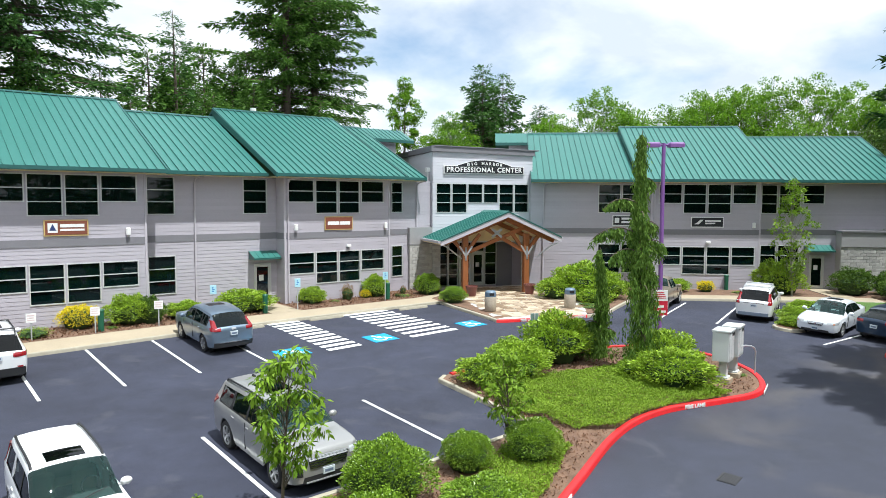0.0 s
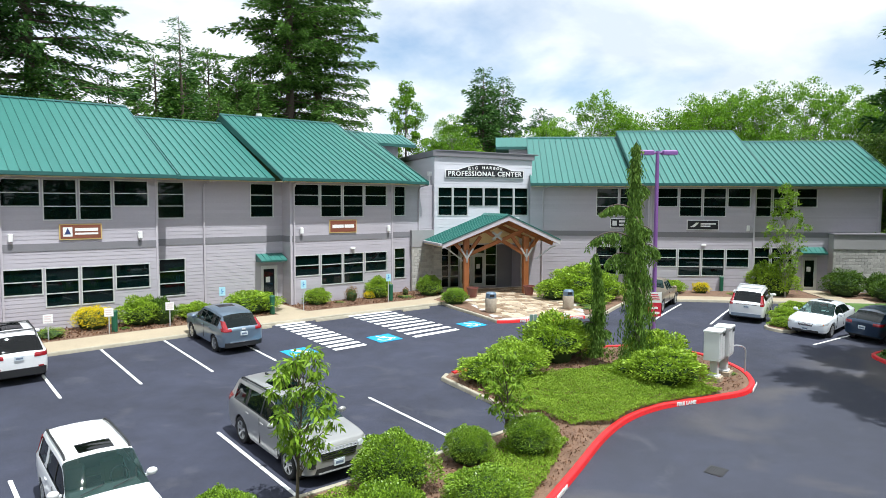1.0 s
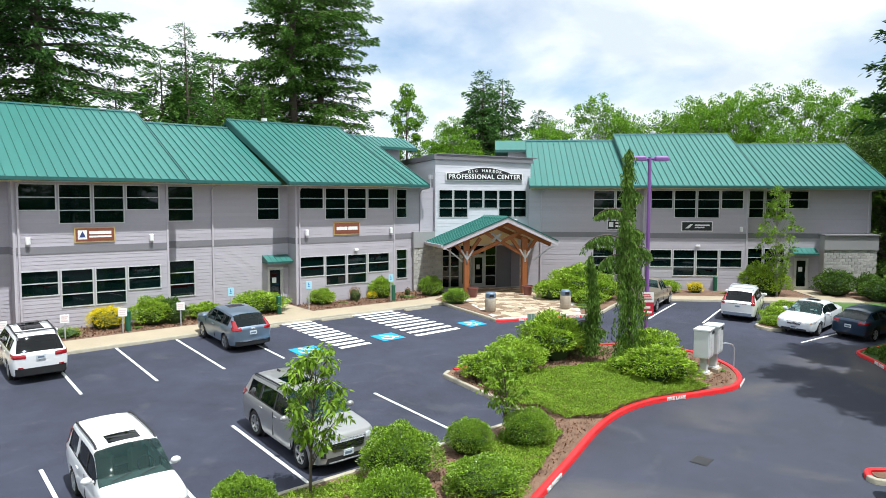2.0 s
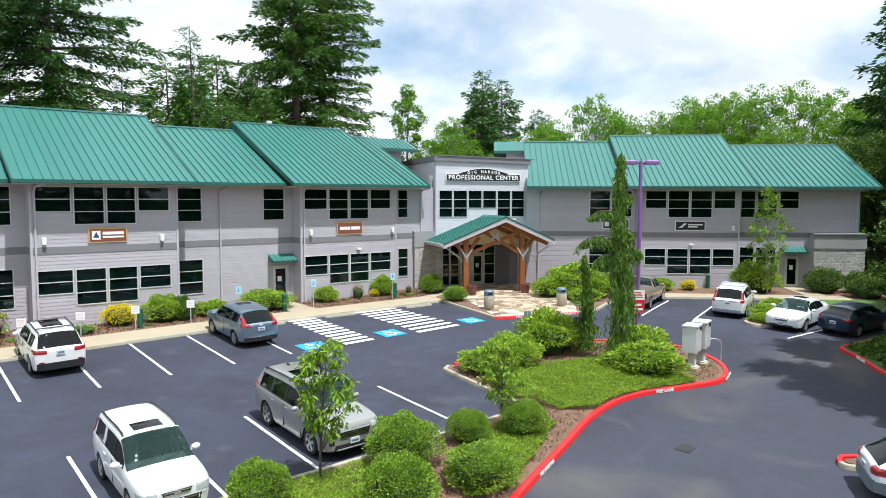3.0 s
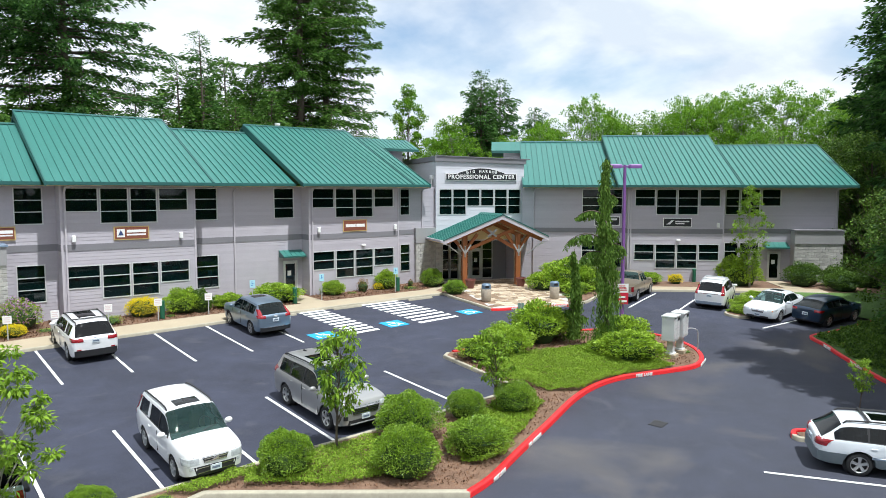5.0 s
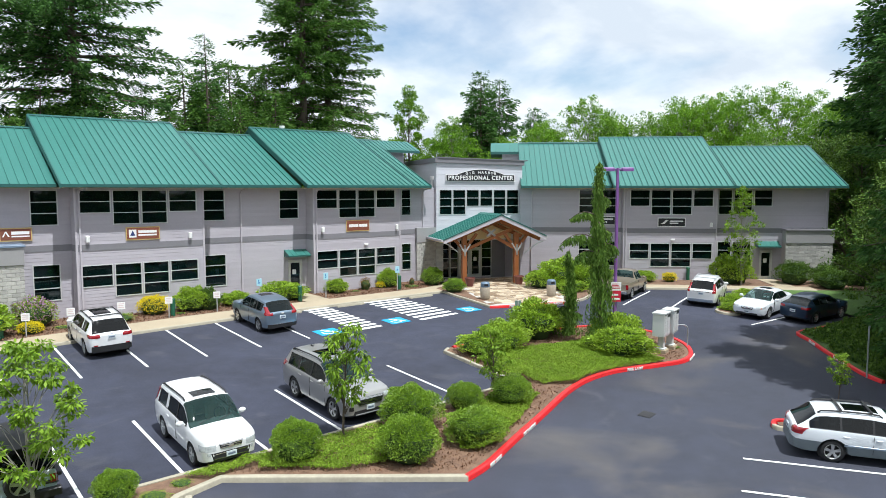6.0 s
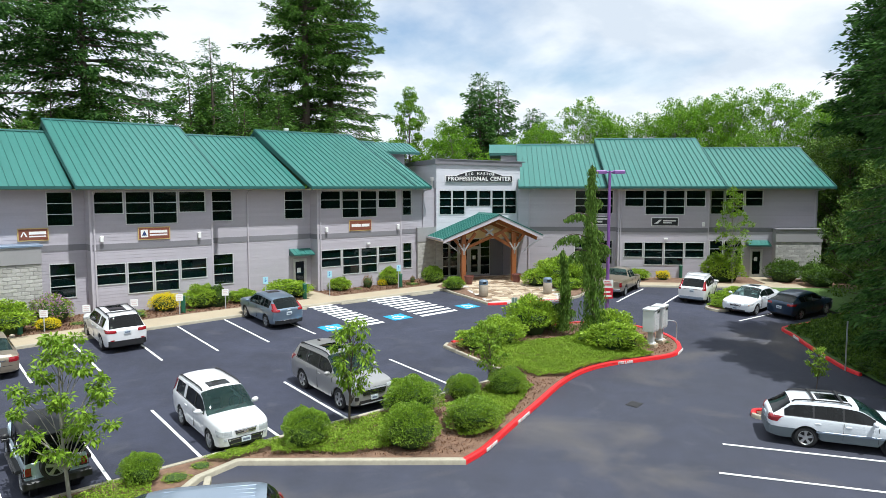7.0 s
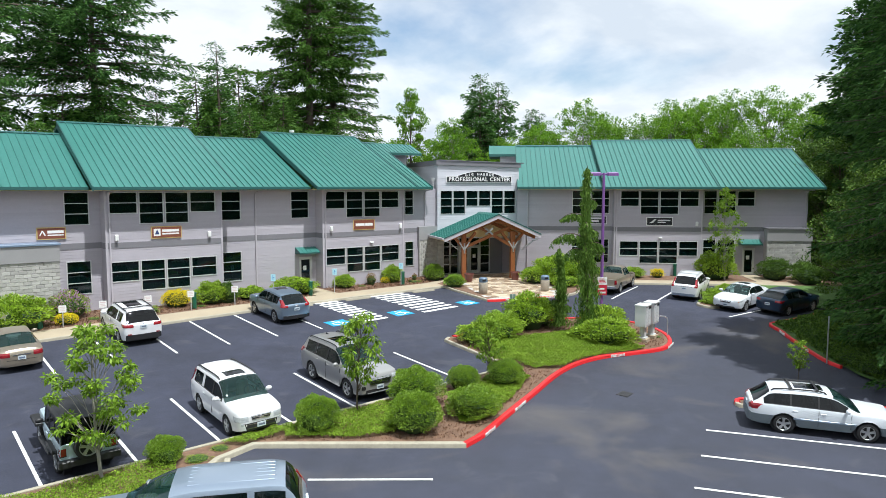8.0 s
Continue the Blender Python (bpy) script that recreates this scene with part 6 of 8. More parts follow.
# blue-grey SUV, nose to the walk
suv("blue grey compact SUV parked nose in to the walk", on_ground(4.64, -6.2, 90), 4.6, 1.85, 1.68, 2.66, 0.95, 0.35, PAINT_BLUEGREY, nose=1.02, hood=1.16, rake=0.86, tail=0.62, taper=0.77, fall=0.12, clad=BLACK, clad_rows=1, sunroof=(2.3, 2.9), side_glass=SMOKE_GLASS,
    windows=[(1.52, 2.42), (2.49, 3.22), (3.32, 3.92)],
    lights=[L_("f", 0.5, 0.8, 0.8, 0.92, 0.4, LAMP_CLEAR), L_("r", 0.52, 0.80, 0.98, 1.10, 0.30, LAMP_RED), L_("r", 0.66, 0.78, 1.10, 1.36, 0.22, LAMP_RED)], plate_r=0.86, grille=(0.5, 0.66, 0.86, CHROME, 2),
    patches=[("rear_bumper", BLACK, "r", -0.80, 0.80, 0.32, 0.52, 0.0, 0.03), ("skid_plate", CHROME, "r", -0.62, 0.62, 0.50, 0.53, 0.0, 0.045), ("badge", CHROME, "r", -0.09, 0.09, 1.0, 1.08, 0.0, 0.02)])
# white mid-size SUV, nose to the walk
suv("white mid-size SUV with tinted glass, nose in to the walk", on_ground(-3.42, -5.55, 90), 4.85, 1.93, 1.74, 2.93, 0.86, 0.38, PAINT_WHITE, nose=1.06, hood=1.2, rake=0.84, tail=0.52, taper=0.775, fall=0.09, clad=BLACK, clad_rows=1, sunroof=(2.3, 3.5), rear_post=True,
    windows=[(1.54, 2.44), (2.51, 3.34), (3.50, 4.18)], rails=(2.1, 4.4, BLACK, (2.5, 3.9)),
    lights=[L_("f", 0.5, 0.82, 0.8, 0.95, 0.4, LAMP_CLEAR), L_("r", 0.48, 0.84, 0.97, 1.12, 0.40, LAMP_RED)], plate_r=0.98, grille=(0.3, 0.7, 0.9, CHROME, 3),
    patches=[("rear_bumper", BLACK, "r", -0.84, 0.84, 0.34, 0.60, 0.0, 0.03), ("reflector", LAMP_RED, "r", 0.58, 0.76, 0.61, 0.66, 0.0, 0.03), ("reflector", LAMP_RED, "r", -0.76, -0.58, 0.61, 0.66, 0.0, 0.03), ("badge", NAVY, "r", -0.05, 0.05, 1.1, 1.18, 0.0, 0.02)])
# champagne saloon, nose to the walk
sedan("champagne saloon parked nose in to the walk", on_ground(-8.85, -6.75, 90), 4.98, 1.85, 1.47, 2.82, 1.0, 0.335, PAINT_TAN, nose=0.88, seat=SEAT_TAN, side_glass=CAR_GLASS,
      lights=[L_("f", 0.5, 0.8, 0.66, 0.8, 0.4, LAMP_CLEAR), L_("r", 0.45, 0.78, 0.74, 0.93, 0.4, LAMP_RED)], plate_r=0.68, grille=(0.4, 0.55, 0.72, CHROME, 3),
      patches=[("boot_trim", CHROME, "r", -0.35, 0.35, 0.80, 0.835, 0.0, 0.02), ("boot_gap", BLACK, "r", -0.70, 0.70, 0.58, 0.595, 0.0, 0.006)])
# pale blue off-roader seen from behind
jeep = car("off_roader", "pale blue boxy off-roader with black hard top and spare wheel", on_ground(-8.87, -19.35, 90), 4.1, 1.72, 2.95 - 0.35, 0.68, 0.39,
           belt=[(0, 0.98), (0.1, 1.02), (1.2, 1.08), (4.0, 1.10), (4.1, 1.08)], top=[(0, 1.0), (0.12, 1.06), (1.25, 1.14), (1.62, 1.72), (1.75, 1.78), (3.98, 1.80), (4.02, 1.76), (4.08, 1.14), (4.1, 1.12)],
           wid=[(0, 0.60), (0.2, 0.68), (1.2, 0.74), (1.6, 0.80), (4.05, 0.80), (4.1, 0.78)], roofw=[(0, 0.5), (1.2, 0.62), (1.7, 0.70), (4.0, 0.71), (4.08, 0.75), (4.1, 0.74)], zones=[1.25, 1.62, 4.0, 4.085],
           windows=[(1.72, 2.35), (2.45, 3.05), (3.15, 3.95)], body_mat=PAINT_ICE, sill=0.5, roof_mat=BLACK, pillar=BLACK, spokes=5, plate_r=None, clad=BLACK, clad_rows=1, flare=0.0, mirror=BLACK,
           lights=[L_("f", 0.42, 0.6, 0.8, 0.98, 0.05, LAMP_CLEAR), L_("r", 0.62, 0.80, 0.80, 1.02, 0.08, LAMP_RED)], grille=(0.34, 0.75, 0.97, PAINT_ICE, 1), arch=0.13,
           extras=[("rear_bumper", BLACK, 4.05, 4.27, -0.86, 0.86, 0.48, 0.68, False), ("front_bumper", BLACK, -0.25, 0.0, -0.8, 0.8, 0.5, 0.68, False), ("fender_flare", BLACK, 2.80, 3.80, 0.74, 0.95, 0.80, 0.90, True), ("fender_flare", BLACK, 0.2, 1.2, 0.66, 0.95, 0.82, 0.92, True),
                   ("running_board", BLACK, 1.2, 2.8, 0.74, 0.9, 0.42, 0.5, True), ("tailgate_hinge", BLACK, 4.08, 4.13, -0.62, -0.45, 0.78, 0.88, False), ("plate_mount", BLACK, 4.24, 4.28, 0.42, 0.78, 0.5, 0.66, False), ("lamp_guard", BLACK, 4.07, 4.12, 0.60, 0.82, 0.77, 0.80, True)])
tyre_s, rim_s = wheel_meshes(0.39, 0.25, 5, ALLOY)
sp = part("spare_wheel", tyre_s, None, jeep, m=Matrix.Translation((-4.1 / 2 - 0.16, 0.05, 1.02)) @ Matrix.Rotation(radians(-90), 4, "Z"))
part("rim", rim_s, None, sp)
# silver-white estate over grey cladding, in the angled bays
suv("silver white estate car with grey lower body and roof rails", on_ground(12.72, -33.15, -55.5), 4.79, 1.77, 1.60, 2.67, 0.98, 0.345, PAINT_PEARL, nose=0.93, clad=CLAD_GREY, clad_rows=3, sunroof=(2.35, 3.3), rim=ALLOY,
    top=[(0, 0.66), (0.05, 0.77), (0.16, 0.86), (0.6, 0.94), (1.25, 1.03), (1.68, 1.28), (2.1, 1.47), (2.7, 1.53), (3.8, 1.50), (4.15, 1.44), (4.22, 1.38), (4.66, 1.02), (4.76, 0.96), (4.79, 0.9)], zones=[1.25, 2.1, 4.15, 4.66], windows=[(1.62, 2.52), (2.58, 3.42), (3.48, 4.34)],
    roofw=[(0, 0.52), (0.08, 0.66), (0.3, 0.75), (1.25, 0.79), (2.1, 0.64), (4.15, 0.62), (4.66, 0.70), (4.79, 0.62)], rails=(2.3, 4.1, BLACK, (2.6, 3.45)), lights=[L_("f", 0.5, 0.78, 0.66, 0.84, 0.4, LAMP_CLEAR), L_("r", 0.52, 0.78, 0.80, 1.00, 0.34, LAMP_RED)], plate_r=0.78,
    patches=[("rear_bumper", CLAD_GREY, "r", -0.78, 0.78, 0.34, 0.66, 0.0, 0.04)], extras=[("side_moulding", PAINT_STEEL, 1.35, 3.35, 0.865, 0.89, 0.56, 0.62, True)])
# steel-blue people carrier, close to the camera
suv("steel blue people carrier with ribbed roof", on_ground(-7.78, -27.13, 153.5) @ Matrix.Scale(1.08, 4), 5.1, 1.96, 1.75, 3.0, 0.98, 0.35, PAINT_STEEL, nose=1.02, zones=[1.02, 2.15, 4.62, 5.0], rails=None, side_glass=SMOKE_GLASS,
    top=[(0, 0.76), (0.14, 0.92), (0.5, 1.02), (1.02, 1.10), (1.6, 1.45), (2.15, 1.68), (2.8, 1.75), (4.2, 1.74), (4.62, 1.68), (5.0, 1.16), (5.1, 1.0)], windows=[(1.6, 2.7), (2.78, 3.8), (3.95, 4.62)], rear_post=True,
    roofw=[(0, 0.56), (0.1, 0.76), (0.3, 0.86), (1.02, 0.88), (2.15, 0.74), (4.2, 0.73), (4.62, 0.71), (5.0, 0.82), (5.1, 0.72)],
    lights=[L_("f", 0.5, 0.82, 0.72, 0.9, 0.4, LAMP_CLEAR), L_("r", 0.72, 0.86, 0.9, 1.35, 0.3, LAMP_RED)], plate_r=0.95,
    extras=[("roof_rib", PAINT_STEEL, 2.5, 4.4, 0.18 * k + 0.07, 0.18 * k + 0.095, 1.745, 1.776 - 0.006 * k, True) for k in range(3)])
# champagne pickup before the far wing
car("pickup_truck", "champagne extended cab pickup with open bed", on_ground(27.9, -12.45, 21), 5.15, 1.78, 3.18, 0.85, 0.36,
    belt=[(0, 0.86), (0.1, 0.96), (1.3, 1.06), (3.1, 1.10), (5.1, 1.10), (5.15, 1.06)], top=[(0, 0.88), (0.14, 1.0), (1.3, 1.12), (1.95, 1.66), (2.2, 1.70), (3.0, 1.69), (3.12, 1.62), (3.22, 1.12), (3.26, 0.76), (5.04, 0.76), (5.06, 1.08), (5.15, 1.05)],
    wid=[(0, 0.66), (0.1, 0.78), (0.4, 0.86), (3, 0.89), (5.05, 0.88), (5.15, 0.84)], roofw=[(0, 0.6), (1.3, 0.74), (1.95, 0.62), (3.1, 0.63), (3.22, 0.76), (5.1, 0.76), (5.15, 0.74)], zones=[1.3, 1.95, 3.05, 3.2], windows=[(1.7, 2.55), (2.62, 3.02)],
    body_mat=PAINT_TAN, sill=0.36, side_glass=CAR_GLASS, lights=[L_("f", 0.5, 0.78, 0.76, 0.92, 0.2, LAMP_CLEAR), L_("r", 0.74, 0.86, 0.72, 1.02, 0.1, LAMP_RED)], plate_r=0.58, grille=(0.45, 0.72, 0.92, CHROME, 2), trim=None,
    extras=[("rear_bumper", CHROME, 5.12, 5.32, -0.84, 0.84, 0.44, 0.62, False), ("front_bumper", CHROME, -0.12, 0.04, -0.82, 0.82, 0.42, 0.62, False)])
# white SUV before the far wing
suv("white compact SUV with tall tail lamps, nose in to the walk", on_ground(30.25, -17.1, 20.5), 4.56, 1.82, 1.66, 2.62, 0.92, 0.345, PAINT_WHITE, nose=1.0, hood=1.12, rake=0.86, tail=0.6, taper=0.76, fall=0.12, clad=BLACK, clad_rows=1, rails=(2.1, 3.95, STEEL, (2.5, 3.4)),
    windows=[(1.48, 2.36), (2.42, 3.14), (3.24, 3.88)],
    lights=[L_("f", 0.5, 0.8, 0.76, 0.9, 0.4, LAMP_CLEAR), L_("r", 0.66, 0.80, 0.92, 1.42, 0.22, LAMP_RED)], plate_r=0.85, patches=[("rear_bumper", PAINT_STEEL, "r", -0.72, 0.72, 0.34, 0.5, 0.0, 0.03), ("rear_trim", CHROME, "r", -0.5, 0.5, 0.96, 0.99, 0.0, 0.02)])
# white saloon facing out, dark blue hatchback beside it
sedan("pearl white saloon facing out of its bay", on_ground(29.95, -20.95, 186), 4.95, 1.88, 1.45, 2.78, 1.0, 0.345, PAINT_PEARL, nose=0.88, sunroof=(2.5, 3.1), side_glass=SMOKE_GLASS,
      lights=[L_("f", 0.50, 0.80, 0.68, 0.79, 0.46, LAMP_CLEAR), L_("r", 0.5, 0.8, 0.75, 0.92, 0.4, LAMP_RED)], plate_f=0.46, grille=(0.34, 0.58, 0.71, CHROME, 2),
      patches=[("air_intake", BLACK, "f", -0.58, 0.58, 0.30, 0.40, -0.05, 0.01), ("side_marker", LAMP_AMBER, "f", 0.76, 0.80, 0.68, 0.75, 0.0, 0.02), ("side_marker", LAMP_AMBER, "f", -0.80, -0.76, 0.68, 0.75, 0.0, 0.02)])
suv("dark blue hatchback parked nose in to the turf", on_ground(31.0, -23.45, -6), 4.45, 1.80, 1.50, 2.66, 0.9, 0.34, PAINT_NAVY, nose=0.95, hood=1.1, rake=0.9, tail=0.75, taper=0.75, fall=0.12, clad=BLACK, clad_rows=1, side_glass=SMOKE_GLASS,
    windows=[(1.48, 2.36), (2.42, 3.10), (3.18, 3.66)],
    lights=[L_("f", 0.5, 0.8, 0.7, 0.84, 0.4, LAMP_CLEAR), L_("r", 0.48, 0.8, 0.86, 0.99, 0.36, LAMP_RED)], plate_r=0.72)

# ---- plants ----
def leaf_mesh(name, c, d, nrm, ln, wd, mat, fold=0.0):
    """Many four-cornered leaves: base, side, tip, side."""
    c, d, nrm = (np.asarray(a, float) for a in (c, d, nrm))
    d = d / (np.linalg.norm(d, axis=1, keepdims=True) + 1e-9)
    s = np.cross(d, nrm)
    s = s / (np.linalg.norm(s, axis=1, keepdims=True) + 1e-9)
    ln, wd = np.broadcast_to(np.asarray(ln, float), (len(c),))[:, None], np.broadcast_to(np.asarray(wd, float), (len(c),))[:, None]
    mid = c + d * ln * 0.45
    up = np.cross(s, d) * wd * fold
    v = np.stack([c, mid + s * wd / 2 + up, c + d * ln, mid - s * wd / 2 + up], 1).reshape(-1, 3)
    n = len(c)
    me = bpy.data.meshes.new(name)
    me.vertices.add(4 * n)
    me.vertices.foreach_set("co", v.astype(np.float32).ravel())
    me.loops.add(4 * n)
    me.loops.foreach_set("vertex_index", np.arange(4 * n, dtype=np.int32))
    me.polygons.add(n)
    me.polygons.foreach_set("loop_start", np.arange(0, 4 * n, 4, dtype=np.int32))
    me.polygons.foreach_set("loop_total", np.full(n, 4, dtype=np.int32))
    me.materials.append(mat)
    me.update(calc_edges=True)
    me.validate()
    return me


def unit(r, n):
    a = r.normal(size=(n, 3))
    return a / np.linalg.norm(a, axis=1, keepdims=True)


def lumps(d, seed, freq=2.0):
    return np.array([noise.noise(Vector(p) * freq + Vector((seed * 5.3, seed * 2.1, seed))) for p in d])


def shrub_thing(name, label, mat, seed, rx, ry, rz, n, leaf=0.075, ratio=0.5, rough=0.16, group="", mix=None, mix_mat=None):
    """A rounded shrub: a shell of small leaves with gaps over a solid core painted dark as inner shade. Stands at z =
    0.
    """
    r = np.random.RandomState(seed)
    ob = thing(name, label, "shrub", group=group)
    d = unit(r, n)
    d[:, 2] = np.where(d[:, 2] < -0.35, -d[:, 2], d[:, 2])
    k = 1 + rough * 2.2 * lumps(d, seed, 2.3) + 0.5 * rough * lumps(d, seed + 9, 5.5)
    depth = 1 - 0.24 * r.rand(n) ** 1.6
    size = np.array((rx, ry, rz))
    c = d * (k * depth)[:, None] * size
    c[:, 2] += rz * 0.72
    c[:, 2] = np.maximum(c[:, 2], 0.03)
    way = d * 0.8 + unit(r, n) * 0.75 + np.array((0, 0, 0.35))
    ln = leaf * (0.7 + 0.6 * r.rand(n))
    part("foliage", leaf_mesh("foliage", c, way, d + 0.5 * unit(r, n), ln, ln * ratio, mat, 0.15), None, ob)
    if mix:
        pick = r.rand(n) < mix
        part("blossom", leaf_mesh("blossom", c[pick] * np.array((1.03, 1.03, 1.02)), way[pick], d[pick] + 0.5 * unit(r, pick.sum()), ln[pick], ln[pick] * 0.8, mix_mat, 0.1), None, ob)
    # solid core; its dark colour stands in for shade between the leaves
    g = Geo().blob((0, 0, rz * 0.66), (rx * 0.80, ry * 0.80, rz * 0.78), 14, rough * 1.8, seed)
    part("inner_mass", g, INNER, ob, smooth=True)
    return ob


def away(x, y, r):
    """Centre of a round thing whose front foot is at x, y."""
    return x + 0.5 * r * 0.63, y + 0.5 * r * 0.78


def plant_all(sources, spots, h=0.1):
    """Places shrubs: foot x, y, width and height. The first of each source is moved, the rest are copies."""
    r = random.Random(len(spots))
    used = set()
    for i, (x, y, w, t) in enumerate(spots):
        src = sources[i % len(sources)]
        cx, cy = away(x, y, w / 2)
        m = Matrix.Translation((cx, cy, gz(cx, cy) + h)) @ Matrix.Rotation(r.uniform(0, 6.28), 4, "Z") @ Matrix.Diagonal((w / 2, w / 2, t / 1.72, 1))
        if src.name in used:
            copy_thing(src, m)
        else:
            used.add(src.name)
            src.matrix_basis = m


clipped = [shrub_thing("shrub", "clipped rounded evergreen shrub in bark mulch", SHRUB, s, 1, 1, 1, 11000, 0.066, 0.6, 0.13, "clipped shrubs") for s in (1, 2, 3)]
plant_all(clipped, [(-2.14, -22.94, 1.5, 1.2), (2.12, -22.99, 2.0, 1.35), (0.5, -25.1, 1.8, 1.4), (4.68, -22.81, 1.75, 1.35), (3.06, -25.27, 1.95, 1.35), (6.53, -23.35, 1.7, 1.25), (-7.11, -22.38, 1.5, 1.2), (-13.5, -22.6, 1.6, 1.2),
                    (19.59, -1.9, 1.7, 1.6), (18.65, -5.5, 2.0, 1.3)])
laurel = [shrub_thing("rhododendron", "broad glossy evergreen shrub", LAUREL, s, 1, 1, 1, 5600, 0.125, 0.42, 0.2, "broad-leaved shrubs") for s in (11, 12, 13)]
plant_all(laurel, [(13.97, -17.5, 2.5, 1.75), (9.9, -17.95, 2.0, 0.95), (11.2, -18.0, 2.1, 1.15), (12.2, -17.2, 1.7, 1.0), (15.0, -22.2, 2.5, 2.3), (16.3, -20.7, 2.2, 2.1), (15.2, -16.8, 1.6, 1.2), (14.9, -20.7, 1.7, 1.3),
                   (24.9, -7.9, 2.3, 1.8), (26.2, -8.6, 2.6, 1.9), (25.3, -10.1, 2.1, 1.3), (27.2, -7.6, 2.4, 1.9), (26.9, -9.6, 2.0, 1.4), (28.6, -8.4, 2.2, 1.7),
                   (8.0, -1.3, 2.6, 1.55), (2.45, -1.3, 1.5, 1.25), (5.0, -1.2, 1.7, 1.4), (12.25, -0.9, 1.35, 1.3), (16.55, -0.7, 1.15, 1.2), (33.2, -10.3, 1.6, 1.4), (38.9, -11.3, 1.5, 1.3), (37.6, -14.9, 2.2, 1.9), (31.5, -9.2, 1.8, 1.5),
                   (28.4, -19.9, 1.0, 0.7), (29.6, -19.6, 1.3, 0.7), (31.6, -18.9, 1.4, 0.7), (33.4, -18.2, 1.3, 0.6), (-8.3, -1.9, 2.4, 1.6), (-9.9, -1.7, 2.2, 1.5), (-12.2, -1.8, 2.2, 1.5)])
dark = [shrub_thing("rhododendron", "glossy evergreen shrub with shade painted into its dark leaves", DARKLEAF, s, 1, 1, 1, 3000, 0.13, 0.45, 0.2, "dark shrubs") for s in (21, 22)]
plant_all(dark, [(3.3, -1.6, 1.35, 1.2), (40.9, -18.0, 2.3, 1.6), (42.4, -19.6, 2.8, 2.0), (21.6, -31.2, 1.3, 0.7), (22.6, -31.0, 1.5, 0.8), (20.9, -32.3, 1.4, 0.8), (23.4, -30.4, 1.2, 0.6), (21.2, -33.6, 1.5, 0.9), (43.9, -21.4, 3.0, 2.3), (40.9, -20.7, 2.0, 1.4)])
gold = shrub_thing("golden_shrub", "bright golden yellow shrub in bark mulch", GOLDLEAF, 31, 1, 1, 1, 4000, 0.09, 0.5, 0.16, "golden shrubs")
plant_all([gold], [(0.3, -1.1, 1.65, 1.05), (-5.9, -1.95, 1.45, 0.95), (15.85, -0.75, 0.85, 0.8), (34.7, -11.5, 1.3, 1.15), (-11.0, -1.9, 1.3, 0.9)])
bronze = shrub_thing("bronze_shrub", "small bronze leaved shrub in bark mulch", BRONZE, 41, 1, 1, 1, 1800, 0.08, 0.5, 0.2, "bronze shrubs")
plant_all([bronze], [(14.6, -0.75, 0.8, 0.85), (18.6, -0.7, 1.1, 1.0), (17.6, -1.5, 0.9, 0.5)])
mauve = shrub_thing("flowering_shrub", "green shrub with mauve blossom by the wall", LAUREL, 51, 1, 1, 1, 2600, 0.1, 0.5, 0.18, "", 0.35, BLOSSOM)
plant_all([mauve], [(-5.6, -0.8, 2.0, 1.5)])
heath = shrub_thing("low_shrub", "low spreading green shrub at the foot of the wall", COVER, 61, 1, 1, 1, 2200, 0.09, 0.4, 0.25, "low shrubs")
plant_all([heath], [(-1.6, -1.9, 1.3, 0.42), (-4.4, -1.6, 1.2, 0.4), (1.6, -1.8, 0.9, 0.4), (13.6, -1.0, 1.0, 0.35), (17.9, -1.7, 1.5, 0.5), (24.2, -10.6, 1.6, 0.5), (23.6, -11.2, 1.3, 0.4), (35.8, -13.2, 1.4, 0.4), (-5.3, -22.3, 0.9, 0.3), (-6.2, -22.7, 1.2, 0.35), (18.3, -22.6, 0.8, 0.35)])


def ground_cover(name, label, polys, mat, density, seed, leaf=0.075, low=0.03, high=0.2, base=0.11, wave=0.35):
    """A mat of small leaves over patches of the bed."""
    r = np.random.RandomState(seed)
    pts = []
    for poly in polys:
        xs, ys = [p[0] for p in poly], [p[1] for p in poly]
        n = int((max(xs) - min(xs)) * (max(ys) - min(ys)) * density)
        q = np.stack([r.uniform(min(xs), max(xs), n), r.uniform(min(ys), max(ys), n)], 1)
        pts += [p for p in q if in_poly(poly, p[0] + wave * noise.noise(Vector((p[0] * 1.3, p[1] * 1.3, seed))), p[1] + wave * noise.noise(Vector((p[1] * 1.3, p[0] * 1.3, seed + 4))))]
    pts = np.array(pts)
    n = len(pts)
    hump = np.array([0.5 + 0.5 * noise.noise(Vector((x * 1.1, y * 1.1, seed))) + 0.25 * noise.noise(Vector((x * 4, y * 4, seed))) for x, y in pts])
    z = np.array([gz(x, y) for x, y in pts]) + base + low + (high - low) * np.clip(hump, 0, 1.2) * r.uniform(0.55, 1.0, n)
    c = np.column_stack([pts, z])
    ln = leaf * (0.7 + 0.7 * r.rand(n))
    way = unit(r, n) + np.array((0, 0, 0.45))
    ob = part(name, leaf_mesh(name, c, way, unit(r, n) * 0.6 + np.array((0, 0, 1)), ln, ln * 0.6, mat, 0.1))
    return tagged(ob, label, "ground cover", kind="stuff")


def in_poly(poly, x, y):
    hit = False
    for (x0, y0), (x1, y1) in zip(poly, poly[1:] + poly[:1]):
        if (y0 > y) != (y1 > y) and x < (x1 - x0) * (y - y0) / (y1 - y0) + x0:
            hit = not hit
    return hit


